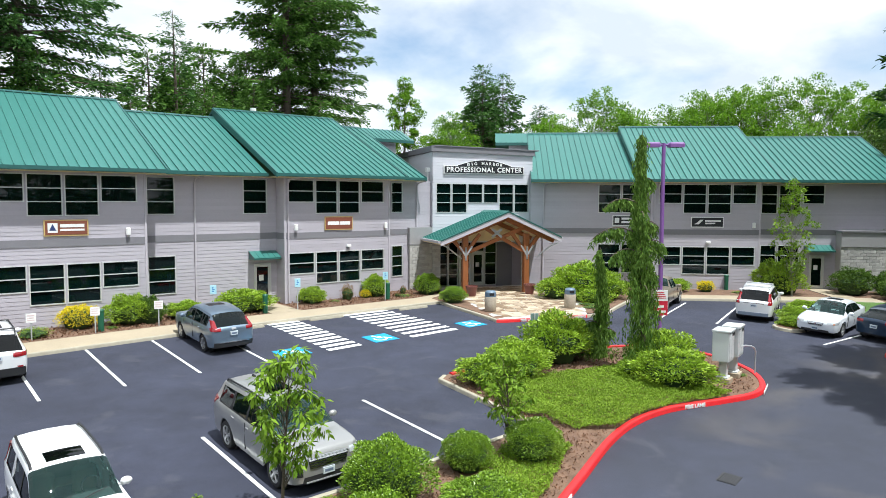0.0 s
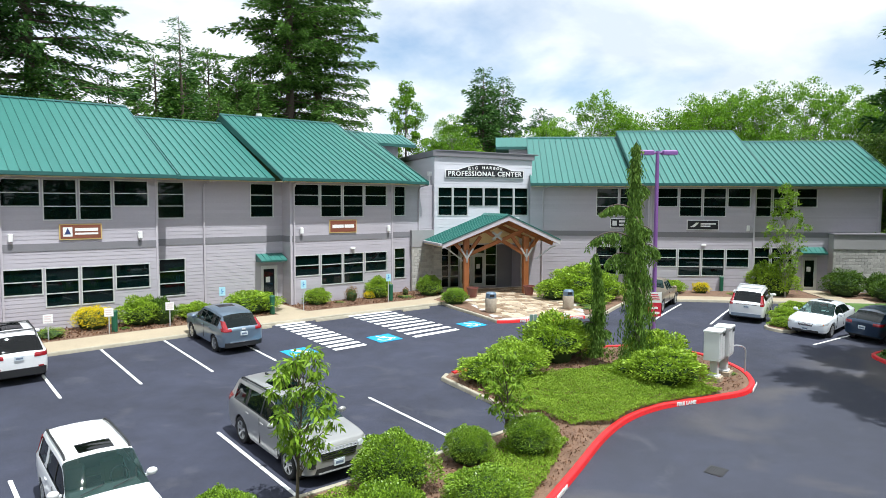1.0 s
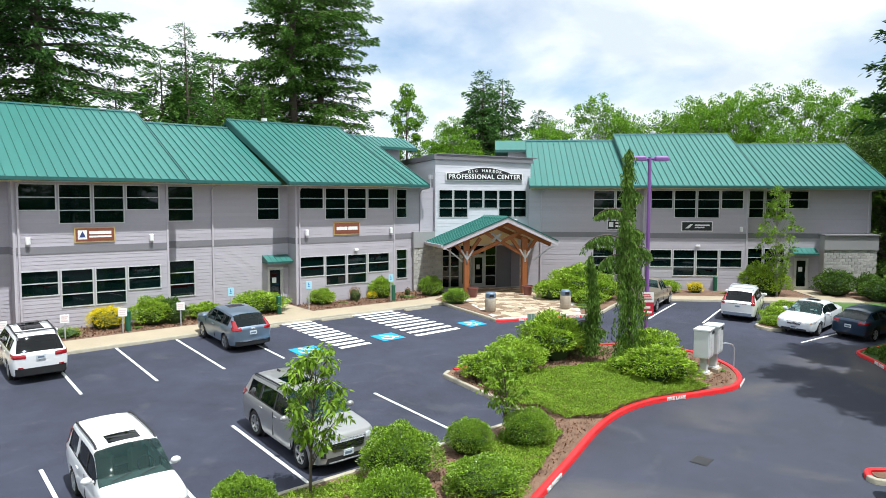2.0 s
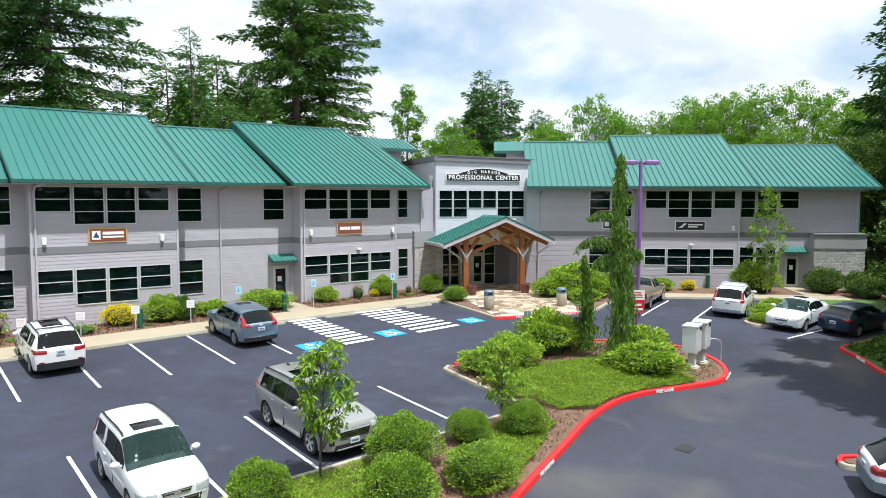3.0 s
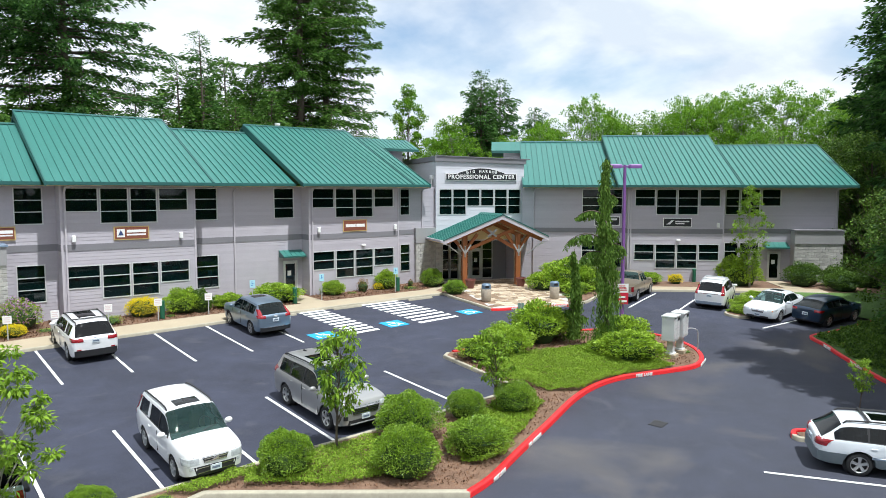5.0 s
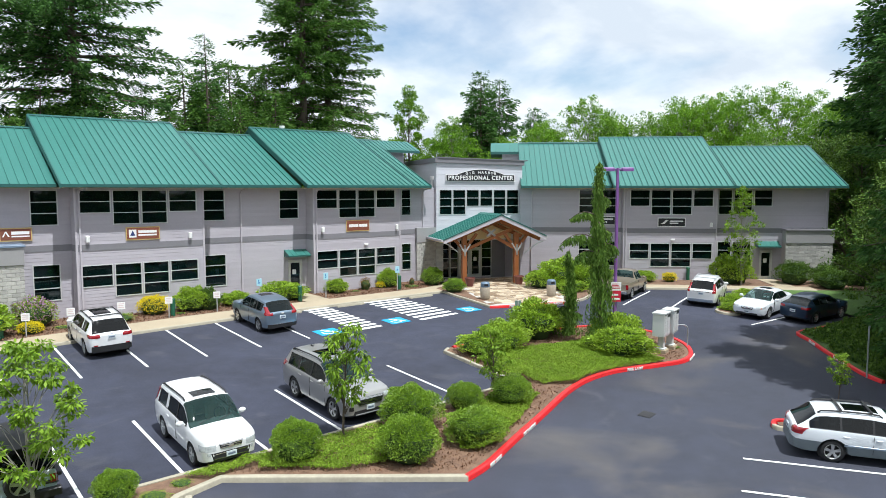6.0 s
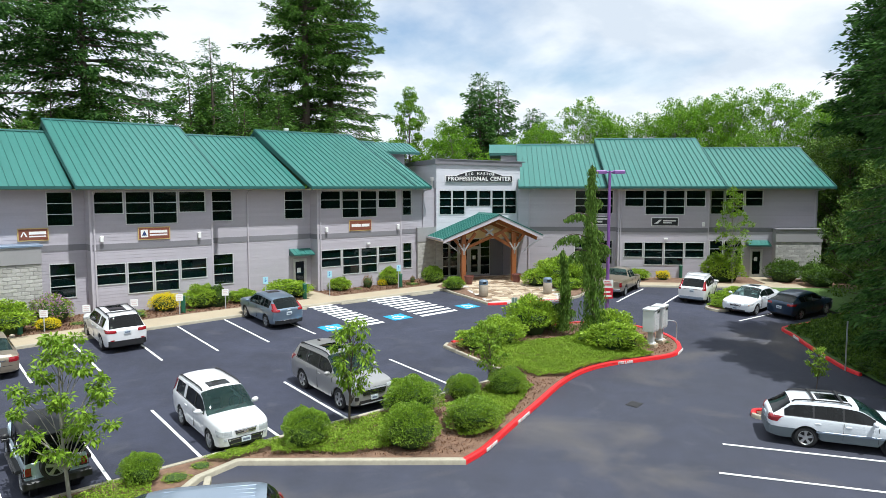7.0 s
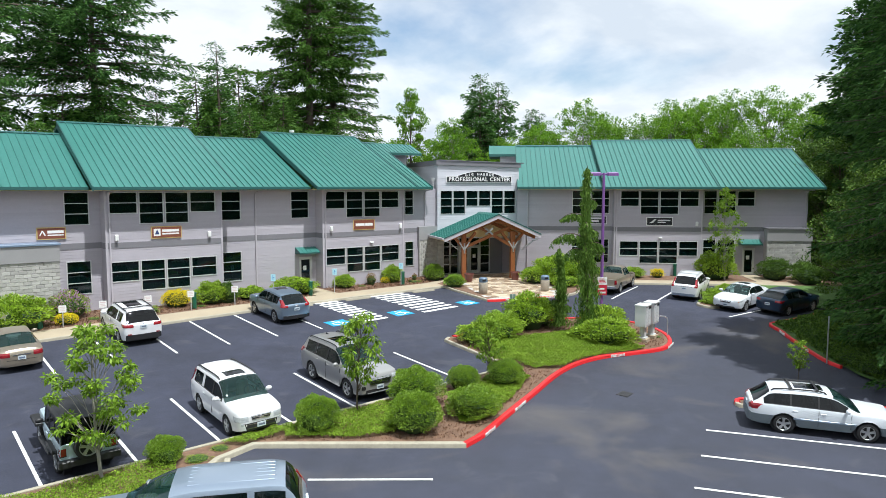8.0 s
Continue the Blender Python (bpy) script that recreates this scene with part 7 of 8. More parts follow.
ground_cover("ground_cover", "dense green ground cover on the island", [[(9.9, -18.0), (12.0, -18.2), (15.3, -19.2), (16.4, -20.8), (16.0, -23.5), (15.0, -23.4), (13.2, -22.9), (11.4, -22.9), (10.3, -23.15), (9.2, -22.4), (8.9, -20.6), (9.2, -18.4)]], COVER, 2600, 3, 0.052, 0.03, 0.36, wave=0.12)
ground_cover("ground_cover", "green ground cover between the clipped shrubs", [[(-2.6, -22.0), (1.6, -22.0), (1.3, -23.4), (0.1, -24.6), (-1.6, -23.9), (-3.2, -22.7)], [(3.3, -24.0), (5.5, -22.6), (7.2, -22.0), (8.2, -22.0), (8.0, -23.3), (4.4, -25.2), (2.9, -25.7), (2.4, -25.2)], [(-5.0, -21.8), (-2.4, -21.8), (-2.6, -22.4), (-4.6, -22.3)]], COVER, 2400, 5, 0.05, 0.02, 0.3, wave=0.15)
ground_cover("ground_cover", "green ground cover along the lower lane", [[(-16, -21.9), (-6.8, -21.9), (-6.9, -23.4), (-9.4, -25.0), (-12.3, -26.9), (-16, -27)]], COVER, 1500, 7, 0.052, 0.02, 0.28)
ground_cover("ground_cover", "ground cover in the small island", [[(28.2, -19.2), (34.6, -17.1), (35.8, -18.2), (34, -19.3), (29.5, -20.2), (28.0, -20.1)]], COVER, 900, 9, 0.08, 0.02, 0.2)
ground_cover("bark_chips", "loose bark chips on the planting island", [[(9.3, -16.4), (17.0, -16.9), (19.2, -18.3), (19.9, -20.2), (19.3, -22.1), (18.1, -23.2), (16.9, -23.6), (15.2, -23.25), (13.2, -22.72), (11.4, -22.72), (9.5, -23.2), (7.0, -24.25), (4.35, -25.35), (2.6, -26.05), (1.7, -26.3), (-3.9, -22.3), (8.2, -21.8)]], CHIPS, 150, 21, 0.07, 0.0, 0.006, wave=0.05)
ground_cover("bark_chips", "loose bark chips in the beds along the walls", [[(-16, -2.48), (9.02, -2.48), (9.02, 0.7), (-16, 0.7)], [(10.84, -2.48), (18.2, -2.48), (20.3, -1.8), (20.3, 0.7), (10.84, 0.7)]], CHIPS, 90, 22, 0.10, 0.0, 0.012, 0.122, 0.03)
# the dark leaf colour paints the trees' shade into this grass
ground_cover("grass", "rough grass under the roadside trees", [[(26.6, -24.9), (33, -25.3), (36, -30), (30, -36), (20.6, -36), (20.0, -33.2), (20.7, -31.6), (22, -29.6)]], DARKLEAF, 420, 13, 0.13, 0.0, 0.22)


def pipe_tree(g, pts, r0, r1, n=7):
    k = len(pts)
    g.pipe(pts, [r0 + (r1 - r0) * i / (k - 1) for i in range(k)], n)


def conifer(label, seed, height, radius, mat, clear=0.12, density=1.0, spray=0.5, droop=0.25, shape=0.8, lean=0.0, gap=0.0, name="fir_tree", ragged=0.5, rise_top=0.55, step=0.0042):
    """A conifer: straight tapered trunk, uneven limbs that sag and lift at the tip, plumes of needles along each."""
    r = np.random.RandomState(seed)
    ob = thing(name, label, "tree")
    g = Geo()
    sway = lambda t: (lean * t * t + 0.12 * math.sin(3 * t + seed), 0.1 * math.cos(4 * t + seed), height * t)
    pipe_tree(g, [sway(t) for t in np.linspace(-0.02, 1, 10)], height * 0.0165, 0.02, 9)
    C, D, N, LN = [], [], [], []
    z, a = height * clear, 0.0
    while z < height * 0.985:
        t = min(0.99, max(0.02, (z + height * r.uniform(-0.025, 0.025)) / height))
        a += 2.4 + r.uniform(-0.6, 0.6)
        z += height * step * (1.15 - 0.4 * t)
        reach = radius * (1 - max(0, t - clear) / (1 - clear)) ** shape * (1.0 if t > clear + 0.06 else 0.7)
        uneven = noise.noise(Vector((math.cos(a) * 1.3, math.sin(a) * 1.3, t * height * 0.16 + seed * 7.7)))
        if r.rand() < gap + 0.5 * max(0.0, -uneven - 0.1):
            continue
        ln = max(0.2, reach * (1 + 1.5 * ragged * uneven) * r.uniform(0.6, 1.1) * (1.0 + ragged * 0.75 * (r.rand() < 0.07)))
        sag = droop * r.uniform(0.4, 1.5)
        base = Vector(sway(t))
        rise = rise_top * (t - 0.4) if t > 0.4 else -0.1
        n_seg = 6
        pts = [base]
        for k in range(1, n_seg + 1):
            f = k / n_seg
            bend = a + 0.25 * math.sin(f * 2 + a)
            pts.append(base + Vector((math.cos(bend) * ln * f, math.sin(bend) * ln * f, ln * (rise * f - sag * f * f * 1.5 + sag * 0.95 * f ** 3))))
        pipe_tree(g, [pts[0], pts[2], pts[4], pts[6]], 0.014 + 0.012 * ln, 0.010, 4)
        plumes = int(max(3, ln * 3.4 * density))
        for q in range(plumes):
            f = 0.14 + 0.86 * (q + r.uniform(0.2, 0.8)) / plumes
            i = min(int(f * n_seg), n_seg - 1)
            p = pts[i].lerp(pts[i + 1], f * n_seg - i)
            out = (pts[i + 1] - pts[i]).normalized()
            sd = Vector((-math.sin(a), math.cos(a), 0)) * (1 if q % 2 else -1)
            way = (out * r.uniform(0.5, 1.0) + sd * r.uniform(0.3, 1.0) * (1.15 - f) + Vector((0, 0, r.uniform(-0.5, 0.15)))).normalized()
            size = spray * (0.8 + 1.5 * (1 - f)) * r.uniform(0.7, 1.3)
            across = way.cross(Vector((0, 0, 1)))
            for k in range(9):
                u = (k + r.rand()) / 9
                at = p + way * size * u * 1.5 + Vector((0, 0, -0.35 * size * u * u + r.normal() * 0.22 * spray)) + across * r.normal() * 0.16 * size * (1 - 0.5 * u)
                C.append(at)
                D.append(way + across * r.choice((-1, 1)) * r.uniform(0.2, 1.0) * (1 - 0.6 * u) + Vector((0, 0, r.uniform(-0.6, 0.45))))
                N.append((r.normal() * 0.7, r.normal() * 0.7, 0.55 + r.normal() * 0.6))
                LN.append(spray * r.uniform(0.55, 1.15) * (0.7 if t > 0.9 else 1))
    part("trunk", g, BARK, ob, smooth=True, angle=60)
    LN = np.array(LN)
    part("crown", leaf_mesh("crown", np.array([tuple(c) for c in C]), np.array([tuple(d) for d in D]), np.array(N), LN, LN * 0.34, mat, 0.2), None, ob)
    return ob


def broadleaf(label, seed, height, radius, mat, leaf=0.2, n_leaves=9000, bare=0.25, trunk=0.16, bark=None, name="broadleaf_tree", clumps=34, drop=0.3, ratio=0.55, flat=0.9, spread=0.42):
    """A broad-leaved tree: forking trunk and limbs, leaves in uneven clumps with gaps."""
    r = np.random.RandomState(seed)
    ob = thing(name, label, "tree")
    g = Geo()
    pipe_tree(g, [(0.1 * math.sin(seed + 2 * t), 0.08 * math.cos(seed * 2 + 3 * t), height * t * 0.82) for t in np.linspace(-0.03, 1, 8)], trunk, trunk * 0.22, 9)
    cents = []
    for i in range(clumps):
        f = (i + 0.5) / clumps
        z = height * (bare + (0.97 - bare) * f)
        prof = math.sin(math.pi * min(1, 0.12 + 0.86 * f)) ** 0.65
        a = i * 2.4 + r.uniform(-0.5, 0.5)
        rad = radius * prof * r.uniform(0.3, 1.12)
        z *= r.uniform(0.93, 1.05)
        c = Vector((rad * math.cos(a), rad * math.sin(a), z))
        s = Vector((0, 0, max(height * bare * 0.6, z - rad * 0.9 - 0.1 * height)))
        s.z = min(s.z, height * 0.78)
        mid = s.lerp(c, 0.55) + Vector((0, 0, rad * 0.12))
        pipe_tree(g, [s, mid, c], max(0.012, trunk * 0.28 * (1.1 - f)), 0.008, 5)
        cents.append((c, radius * r.uniform(0.5, 1.0) * spread))
    idx = r.randint(0, clumps, n_leaves)
    base = np.array([tuple(c) for c, _ in cents])[idx]
    size = np.array([s for _, s in cents])[idx]
    d = unit(r, n_leaves)
    c = base + d * (size * r.uniform(0.25, 1.05, n_leaves))[:, None] * np.array((1, 1, flat * 0.75))
    way = d * 0.7 + unit(r, n_leaves) * 0.8 - np.array((0, 0, drop))
    ln = leaf * r.uniform(0.6, 1.3, n_leaves)
    part("trunk", g, bark or GREY_BARK, ob, smooth=True, angle=60)
    part("crown", leaf_mesh("crown", c, way, unit(r, n_leaves) * 0.7 + np.array((0, 0, 1)), ln, ln * ratio, mat, 0.15), None, ob)
    return ob


def stand(ob, x, y, turn=0.0, s=1.0, h=0.0):
    ob.matrix_basis = Matrix.Translation((x, y, gz(x, y) + h)) @ Matrix.Rotation(turn, 4, "Z") @ Matrix.Scale(s, 4)
    return ob


def again(src, x, y, turn, s, sz=None, h=-0.3):
    return copy_thing(src, Matrix.Translation((x, y, gz(x, y) + h)) @ Matrix.Rotation(turn, 4, "Z") @ Matrix.Diagonal((s, s, sz or s, 1)))


# firs behind the building
big_fir = stand(conifer("tall spreading dark fir behind the roof", 3, 34, 8.8, FIR, 0.10, 1.5, 0.48, 0.14, 0.46, gap=0.12, ragged=0.85, step=0.0029), 2.6, 25.5, 0.4)
twin = stand(conifer("very tall dense fir behind the roof", 5, 41, 6.5, FIR_WARM, 0.10, 1.7, 0.46, 0.16, 0.40, gap=0.12, ragged=0.85, step=0.0027), 25.4, 28.0, 1.0)
again(twin, 29.2, 29.5, 2.6, 0.94)
again(big_fir, -8.2, 25.0, 2.0, 1.05)
slim = stand(conifer("slender young fir with a thin sparse top", 7, 21.5, 4.6, FIR, 0.08, 1.2, 0.38, 0.02, 1.05, gap=0.25, ragged=0.4, rise_top=0.75, step=0.0045), 13.6, 25.0)
again(slim, 8.4, 27.5, 1.0, 0.80)
again(slim, 17.2, 36.0, 3.0, 0.95)
pair = stand(conifer("mid-height fir in the woods behind", 9, 25, 6.2, FIR, 0.08, 1.1, 0.55, 0.26, 0.75, gap=0.08, ragged=0.6, step=0.0036), 55.2, 32.5, 0.0, 0.93)
low_fir = stand(conifer("leafy young fir behind the roof and, unseen, behind the camera", 10, 15, 4.2, FIR_WARM, 0.06, 0.95, 0.46, 0.2, 0.75, gap=0.05, ragged=0.5, step=0.005), 27.0, 24.5)
again(pair, 59.0, 33.0, 2.0, 0.98)
again(pair, 57.2, 36.0, 4.0, 0.92)
again(pair, 67.0, 34.0, 3.0, 0.84)
again(slim, 71.0, 36.0, 3.0, 0.9)
stand(broadleaf("upright light green poplar behind the entrance", 15, 20, 2.8, ALDER, 0.30, 14000, 0.1, 0.25, BARK, "poplar_tree", 110, 0.0, spread=0.28), 42.4, 32.0)
alder = stand(broadleaf("light green alder in the wood's edge", 17, 16.5, 4.8, ALDER, 0.23, 20000, 0.12, 0.22, GREY_BARK, "alder_tree", 240, 0.1, spread=0.16), 47.8, 30.0)
alder_b = stand(broadleaf("feathery light green alder behind the far wing", 19, 17.5, 5.6, ALDER, 0.23, 20000, 0.18, 0.2, GREY_BARK, "alder_tree", 300, 0.1, spread=0.14), 52.5, 11.5)
for i, (x, y, s) in enumerate(((15.4, 29.0, 1.16), (18.3, 31.0, 1.32), (20.4, 29.5, 1.2), (22.8, 31.5, 1.28), (12.2, 29.5, 0.8), (17.0, 27.5, 1.05))):
    again(low_fir, x, y, i * 2.3 + 0.4, s, s * 1.05)
for i, (x, y, s) in enumerate(((44.6, 28.5, 0.86), (50.6, 33.0, 0.92), (36.5, 33.0, 0.84), (33.5, 34.0, 0.8), (52.6, 24.0, 0.86), (63.5, 30.0, 0.85), (48.2, 19.5, 0.8), (21.4, 27.5, 0.80), (16.8, 28.5, 0.78), (33.0, 30.0, 0.80), (9.6, 29.0, 0.74))):
    again(alder, x, y, i * 1.3, s)
for i, (x, y, s) in enumerate(((49.2, 15.5, 0.86), (55.8, 10.2, 0.9), (58.6, 7.4, 0.92), (61.0, 5.0, 0.98), (63.9, 4.0, 1.02), (67.0, 1.4, 1.08), (69.6, -2.0, 1.1), (72.5, -5.0, 1.05), (60.0, 14.0, 0.95), (66.0, 8.0, 1.05), (75.0, -9.0, 1.1), (62.0, -3.5, 0.8), (66.0, -9.0, 0.9), (54.0, 19.0, 0.9), (70.0, 5.5, 1.08))):
    again(alder_b, x, y, i * 0.9 + 0.3, s)
for i, (x, y, s) in enumerate(((-14, 21.5, 0.6), (-9.5, 22.5, 0.55), (-3.0, 21.0, 0.52), (5.2, 22.0, 0.55), (9.6, 23.5, 0.58), (16.6, 24.5, 0.62), (20.6, 25.0, 0.66), (23.4, 23.5, 0.55), (31.0, 26.0, 0.56), (34.0, 28.0, 0.55), (-18.0, 24.0, 0.7), (18.4, 22.0, 0.55), (-0.5, 23.5, 0.66), (3.4, 24.0, 0.7), (11.8, 26.0, 0.75), (-7.0, 24.0, 0.7))):
    again(low_fir, x, y, i * 1.1, s * 1.75, s * 1.65)
# full firs whose shade lies on the drive
drive_fir = stand(conifer("full dark fir at the mouth of the drive", 18, 24, 4.4, FIR, 0.05, 2.6, 0.27, 0.34, 0.42, gap=0.12, ragged=0.25, step=0.0040), 30.6, -32.4)
for i, (x, y, s) in enumerate(((26.0, -32.2, 1.04), (22.0, -33.2, 1.02), (20.4, -36.0, 1.1), (14.6, -47.5, 1.0))):
    again(drive_fir, x, y, 1.3 + i * 1.9, s, h=0.0)

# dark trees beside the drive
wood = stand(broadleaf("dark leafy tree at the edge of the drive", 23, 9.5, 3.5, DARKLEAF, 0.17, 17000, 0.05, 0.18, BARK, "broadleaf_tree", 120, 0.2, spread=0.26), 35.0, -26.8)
for i, (x, y, s) in enumerate(((30.4, -29.8, 0.82), (27.0, -31.6, 0.72), (44.6, -25.0, 0.95), (49.4, -23.6, 1.1), (26.0, -34.6, 0.8), (33.5, -31.5, 1.1), (29.0, -34.5, 1.05), (39.5, -27.0, 1.2), (50.0, -18.5, 1.2), (54.0, -14.0, 1.2), (25.4, -31.0, 0.40))):
    again(wood, x, y, i * 1.7, s, h=0.0)
road_fir = stand(conifer("dark dense fir beside the drive", 14, 26, 6.8, FIR, 0.04, 1.2, 0.55, 0.30, 0.6, gap=0.08, ragged=0.5, step=0.0036), 52.0, -24.5, 0.6)
for i, (x, y, s, t) in enumerate(((57.5, -21.5, 1.1, 1.1), (41.5, -30.6, 0.85, 1.0), (63.0, -17.0, 1.1, 1.1), (31.6, -34.2, 0.72, 1.2), (34.2, -32.6, 0.7, 1.1))):
    again(road_fir, x, y, i * 1.4, s, s * t, h=0.0)
# unseen fir row added behind the camera to darken the window reflections
for i in range(17):
    x = -72 + 8.6 * i
    again(low_fir, x, -74 - 9 * math.sin(i * 1.9), i * 0.8, 1.75 + 0.25 * math.sin(i * 2.7), h=0.0)
again(pair, 64.5, -15.5, 1.0, 1.0, 0.98, h=0.0)

# young trees in the islands and beds
young = stand(broadleaf("young tree with long drooping bright green leaves", 31, 3.9, 0.82, CHERRY, 0.19, 1600, 0.36, 0.045, BARK, "young_tree", 34, 0.95, 0.36, spread=0.36), 0.07, -22.25, 0.3, 1.0, 0.1)
stand(broadleaf("young spreading tree with layered bright green leaves", 37, 4.8, 1.35, CHERRY, 0.17, 3500, 0.28, 0.06, GREY_BARK, "young_tree", 46, 0.6, 0.4, flat=0.55, spread=0.27), -8.74, -21.95, 2.2, 1.0, 0.1)
again(young, 6.37, -22.45, 4.0, 0.82, 0.76, h=0.1)
again(young, 17.3, -30.4, 5.2, 0.52, 0.48, h=0.1)
again(young, -14.6, -22.6, 0.9, 1.4, 1.2, h=0.1)
stand(broadleaf("slender light green tree before the far wing", 33, 7.2, 1.3, CHERRY, 0.17, 3000, 0.2, 0.07, GREY_BARK, "young_tree", 60, 0.15, spread=0.26), 37.3, -15.5, 0.0, 1.0, 0.1)


def weeping(label, seed, height, spots, tail, mat, width=0.72):
    """A weeping conifer: a bent leader with limbs that arch out and hang in curtains."""
    r = np.random.RandomState(seed)
    ob = thing("weeping_cedar", label, "tree")
    g = Geo()
    lead = lambda t: Vector((0.18 * math.sin(5 * t + seed), 0.15 * math.cos(4 * t + seed), height * t))
    pipe_tree(g, [lead(t) for t in np.linspace(-0.02, 1, 14)], 0.11, 0.012, 8)
    C, D = [], []
    for _ in range(int(330 * height / 9)):
        t = r.uniform(0.05, 0.99) ** 1.1
        a = r.uniform(0, 6.28)
        out = (0.03 + width * (1 - t) ** 1.3) * r.uniform(0.15, 1.15)
        p1 = lead(t) + Vector((math.cos(a) * out, math.sin(a) * out, 0.05))
        fall = r.uniform(0.5, 1.3) * (0.45 if t > 0.85 else 1)
        for k in range(42):
            f = k / 42
            spread = 0.035 + 0.05 * f
            C.append(p1 + Vector((math.cos(a) * 0.12 * f + r.normal() * spread, math.sin(a) * 0.12 * f + r.normal() * spread, -fall * f)))
            D.append(Vector((r.normal() * 0.3, r.normal() * 0.3, -1)))
    for t, a, out, fall in spots:
        p0 = lead(t)
        pts = [p0 + Vector((math.cos(a) * out * f, math.sin(a) * out * f, 0.28 * out * math.sin(2.2 * f) - 0.35 * out * f * f)) for f in np.linspace(0, 1, 7)]
        pipe_tree(g, pts, 0.035, 0.01, 5)
        for k in range(int(28 * out)):
            f = r.uniform(0.08, 1.0)
            i = min(int(f * 6), 5)
            p = pts[i].lerp(pts[i + 1], f * 6 - i)
            drop = fall * r.uniform(0.35, 1.0) * (0.5 + 0.5 * math.sin(math.pi * min(1, f + 0.15)))
            for q in range(26):
                u = q / 26
                C.append(p + Vector((r.normal() * (0.03 + 0.04 * u), r.normal() * (0.03 + 0.04 * u), -drop * u)))
                D.append(Vector((r.normal() * 0.35, r.normal() * 0.35, -1)))
    for k in range(int(tail * 900)):
        a, q = r.uniform(0, 6.28), r.rand() ** 0.7 * tail
        C.append(Vector((q * math.cos(a), q * math.sin(a), r.uniform(0.05, 1.5) * (1.1 - 0.55 * q / tail))))
        D.append(Vector((math.cos(a) * 0.5 + r.normal() * 0.3, math.sin(a) * 0.5 + r.normal() * 0.3, -0.8)))
    n = len(C)
    ln = 0.17 * r.uniform(0.6, 1.3, n)
    part("trunk", g, BARK, ob, smooth=True, angle=60)
    part("crown", leaf_mesh("crown", np.array([tuple(c) for c in C]), np.array([tuple(d) for d in D]), unit(r, n), ln, ln * 0.26, mat, 0.1), None, ob)
    return ob


# the view runs along (0.63, 0.78); across it is (0.78, -0.63)
stand(weeping("tall weeping cedar with hanging curtains of foliage", 2, 9.0, [(0.80, -0.7, 0.5, 0.7), (0.70, 2.45, 1.35, 0.45), (0.575, 2.4, 1.8, 0.6), (0.54, -0.65, 0.95, 1.1), (0.62, -0.6, 0.7, 0.9), (0.50, 2.5, 1.1, 1.0), (0.44, 1.0, 0.8, 0.9), (0.36, -2.2, 0.7, 0.9), (0.66, -2.3, 0.7, 0.8), (0.42, -0.7, 0.6, 1.0)], 0.8, CEDAR), 15.6, -20.0, 0.0, 1.0, 0.1)
stand(weeping("small leaning weeping cedar beside a taller one", 6, 4.5, [(0.30, 2.6, 0.9, 0.6), (0.24, -0.8, 0.7, 0.6)], 0.75, CEDAR, 0.30), 16.0, -17.8, 0.0, 1.0, 0.1)

# ---- lamps, letter boxes, bins, signs ----
lamp = thing("street_lamp", "purple painted twin-head car park lamp", "street lamp", Matrix.Translation((17.05, -19.88, gz(17.05, -19.88) + 0.1)))
part("base", Geo().lathe([(0.0, -0.3), (0.24, -0.3), (0.24, 0.32), (0.2, 0.36), (0, 0.36)], 16), CONCRETE, lamp, smooth=True)
part("pole", Geo().tube((0, 0, 0.34), (0, 0, 8.6), 0.095, 0.07, 14), PURPLE, lamp, smooth=True)
for s in (-1, 1):
    d = Vector((0.77, -0.64, 0)) * s
    arm = part("arm", Geo().tube((0, 0, 8.52), tuple(d * 0.22 + Vector((0, 0, 8.52))), 0.045, 0.045, 8), PURPLE, lamp)
    head = part("lamp_head", Geo().rbox(-0.30, 0.30, -0.2, 0.2, 8.44, 8.62, 0.05), PURPLE, lamp)
    head.matrix_basis = Matrix.Translation(d * 0.46) @ Matrix.Rotation(math.atan2(d.y, d.x), 4, "Z")
    lens = part("lens", Geo().box(-0.22, 0.22, -0.14, 0.14, 8.43, 8.445), LAMP_CLEAR, head)
board_ = part("notice", Geo().box(-0.26, 0.26, -0.145, -0.12, 2.0, 2.55), SIGN_RED, lamp, "red and white parking notice")
board_.matrix_basis = Matrix.Rotation(radians(-39), 4, "Z")
part("notice_top", Geo().box(-0.26, 0.26, -0.147, -0.12, 2.56, 2.98), WHITE, board_)
for k in range(4):
    part("text_bar", Geo().box(-0.2, 0.2 - 0.03 * k, -0.152, -0.146, 2.66 + 0.07 * k, 2.69 + 0.07 * k), SIGN_RED, board_)
for k, (a, b) in enumerate(((-0.18, 0.19), (-0.2, 0.12))):
    part("text_bar", Geo().box(a, b, -0.152, -0.144, 2.10 + 0.2 * k, 2.19 + 0.2 * k), WHITE, board_)


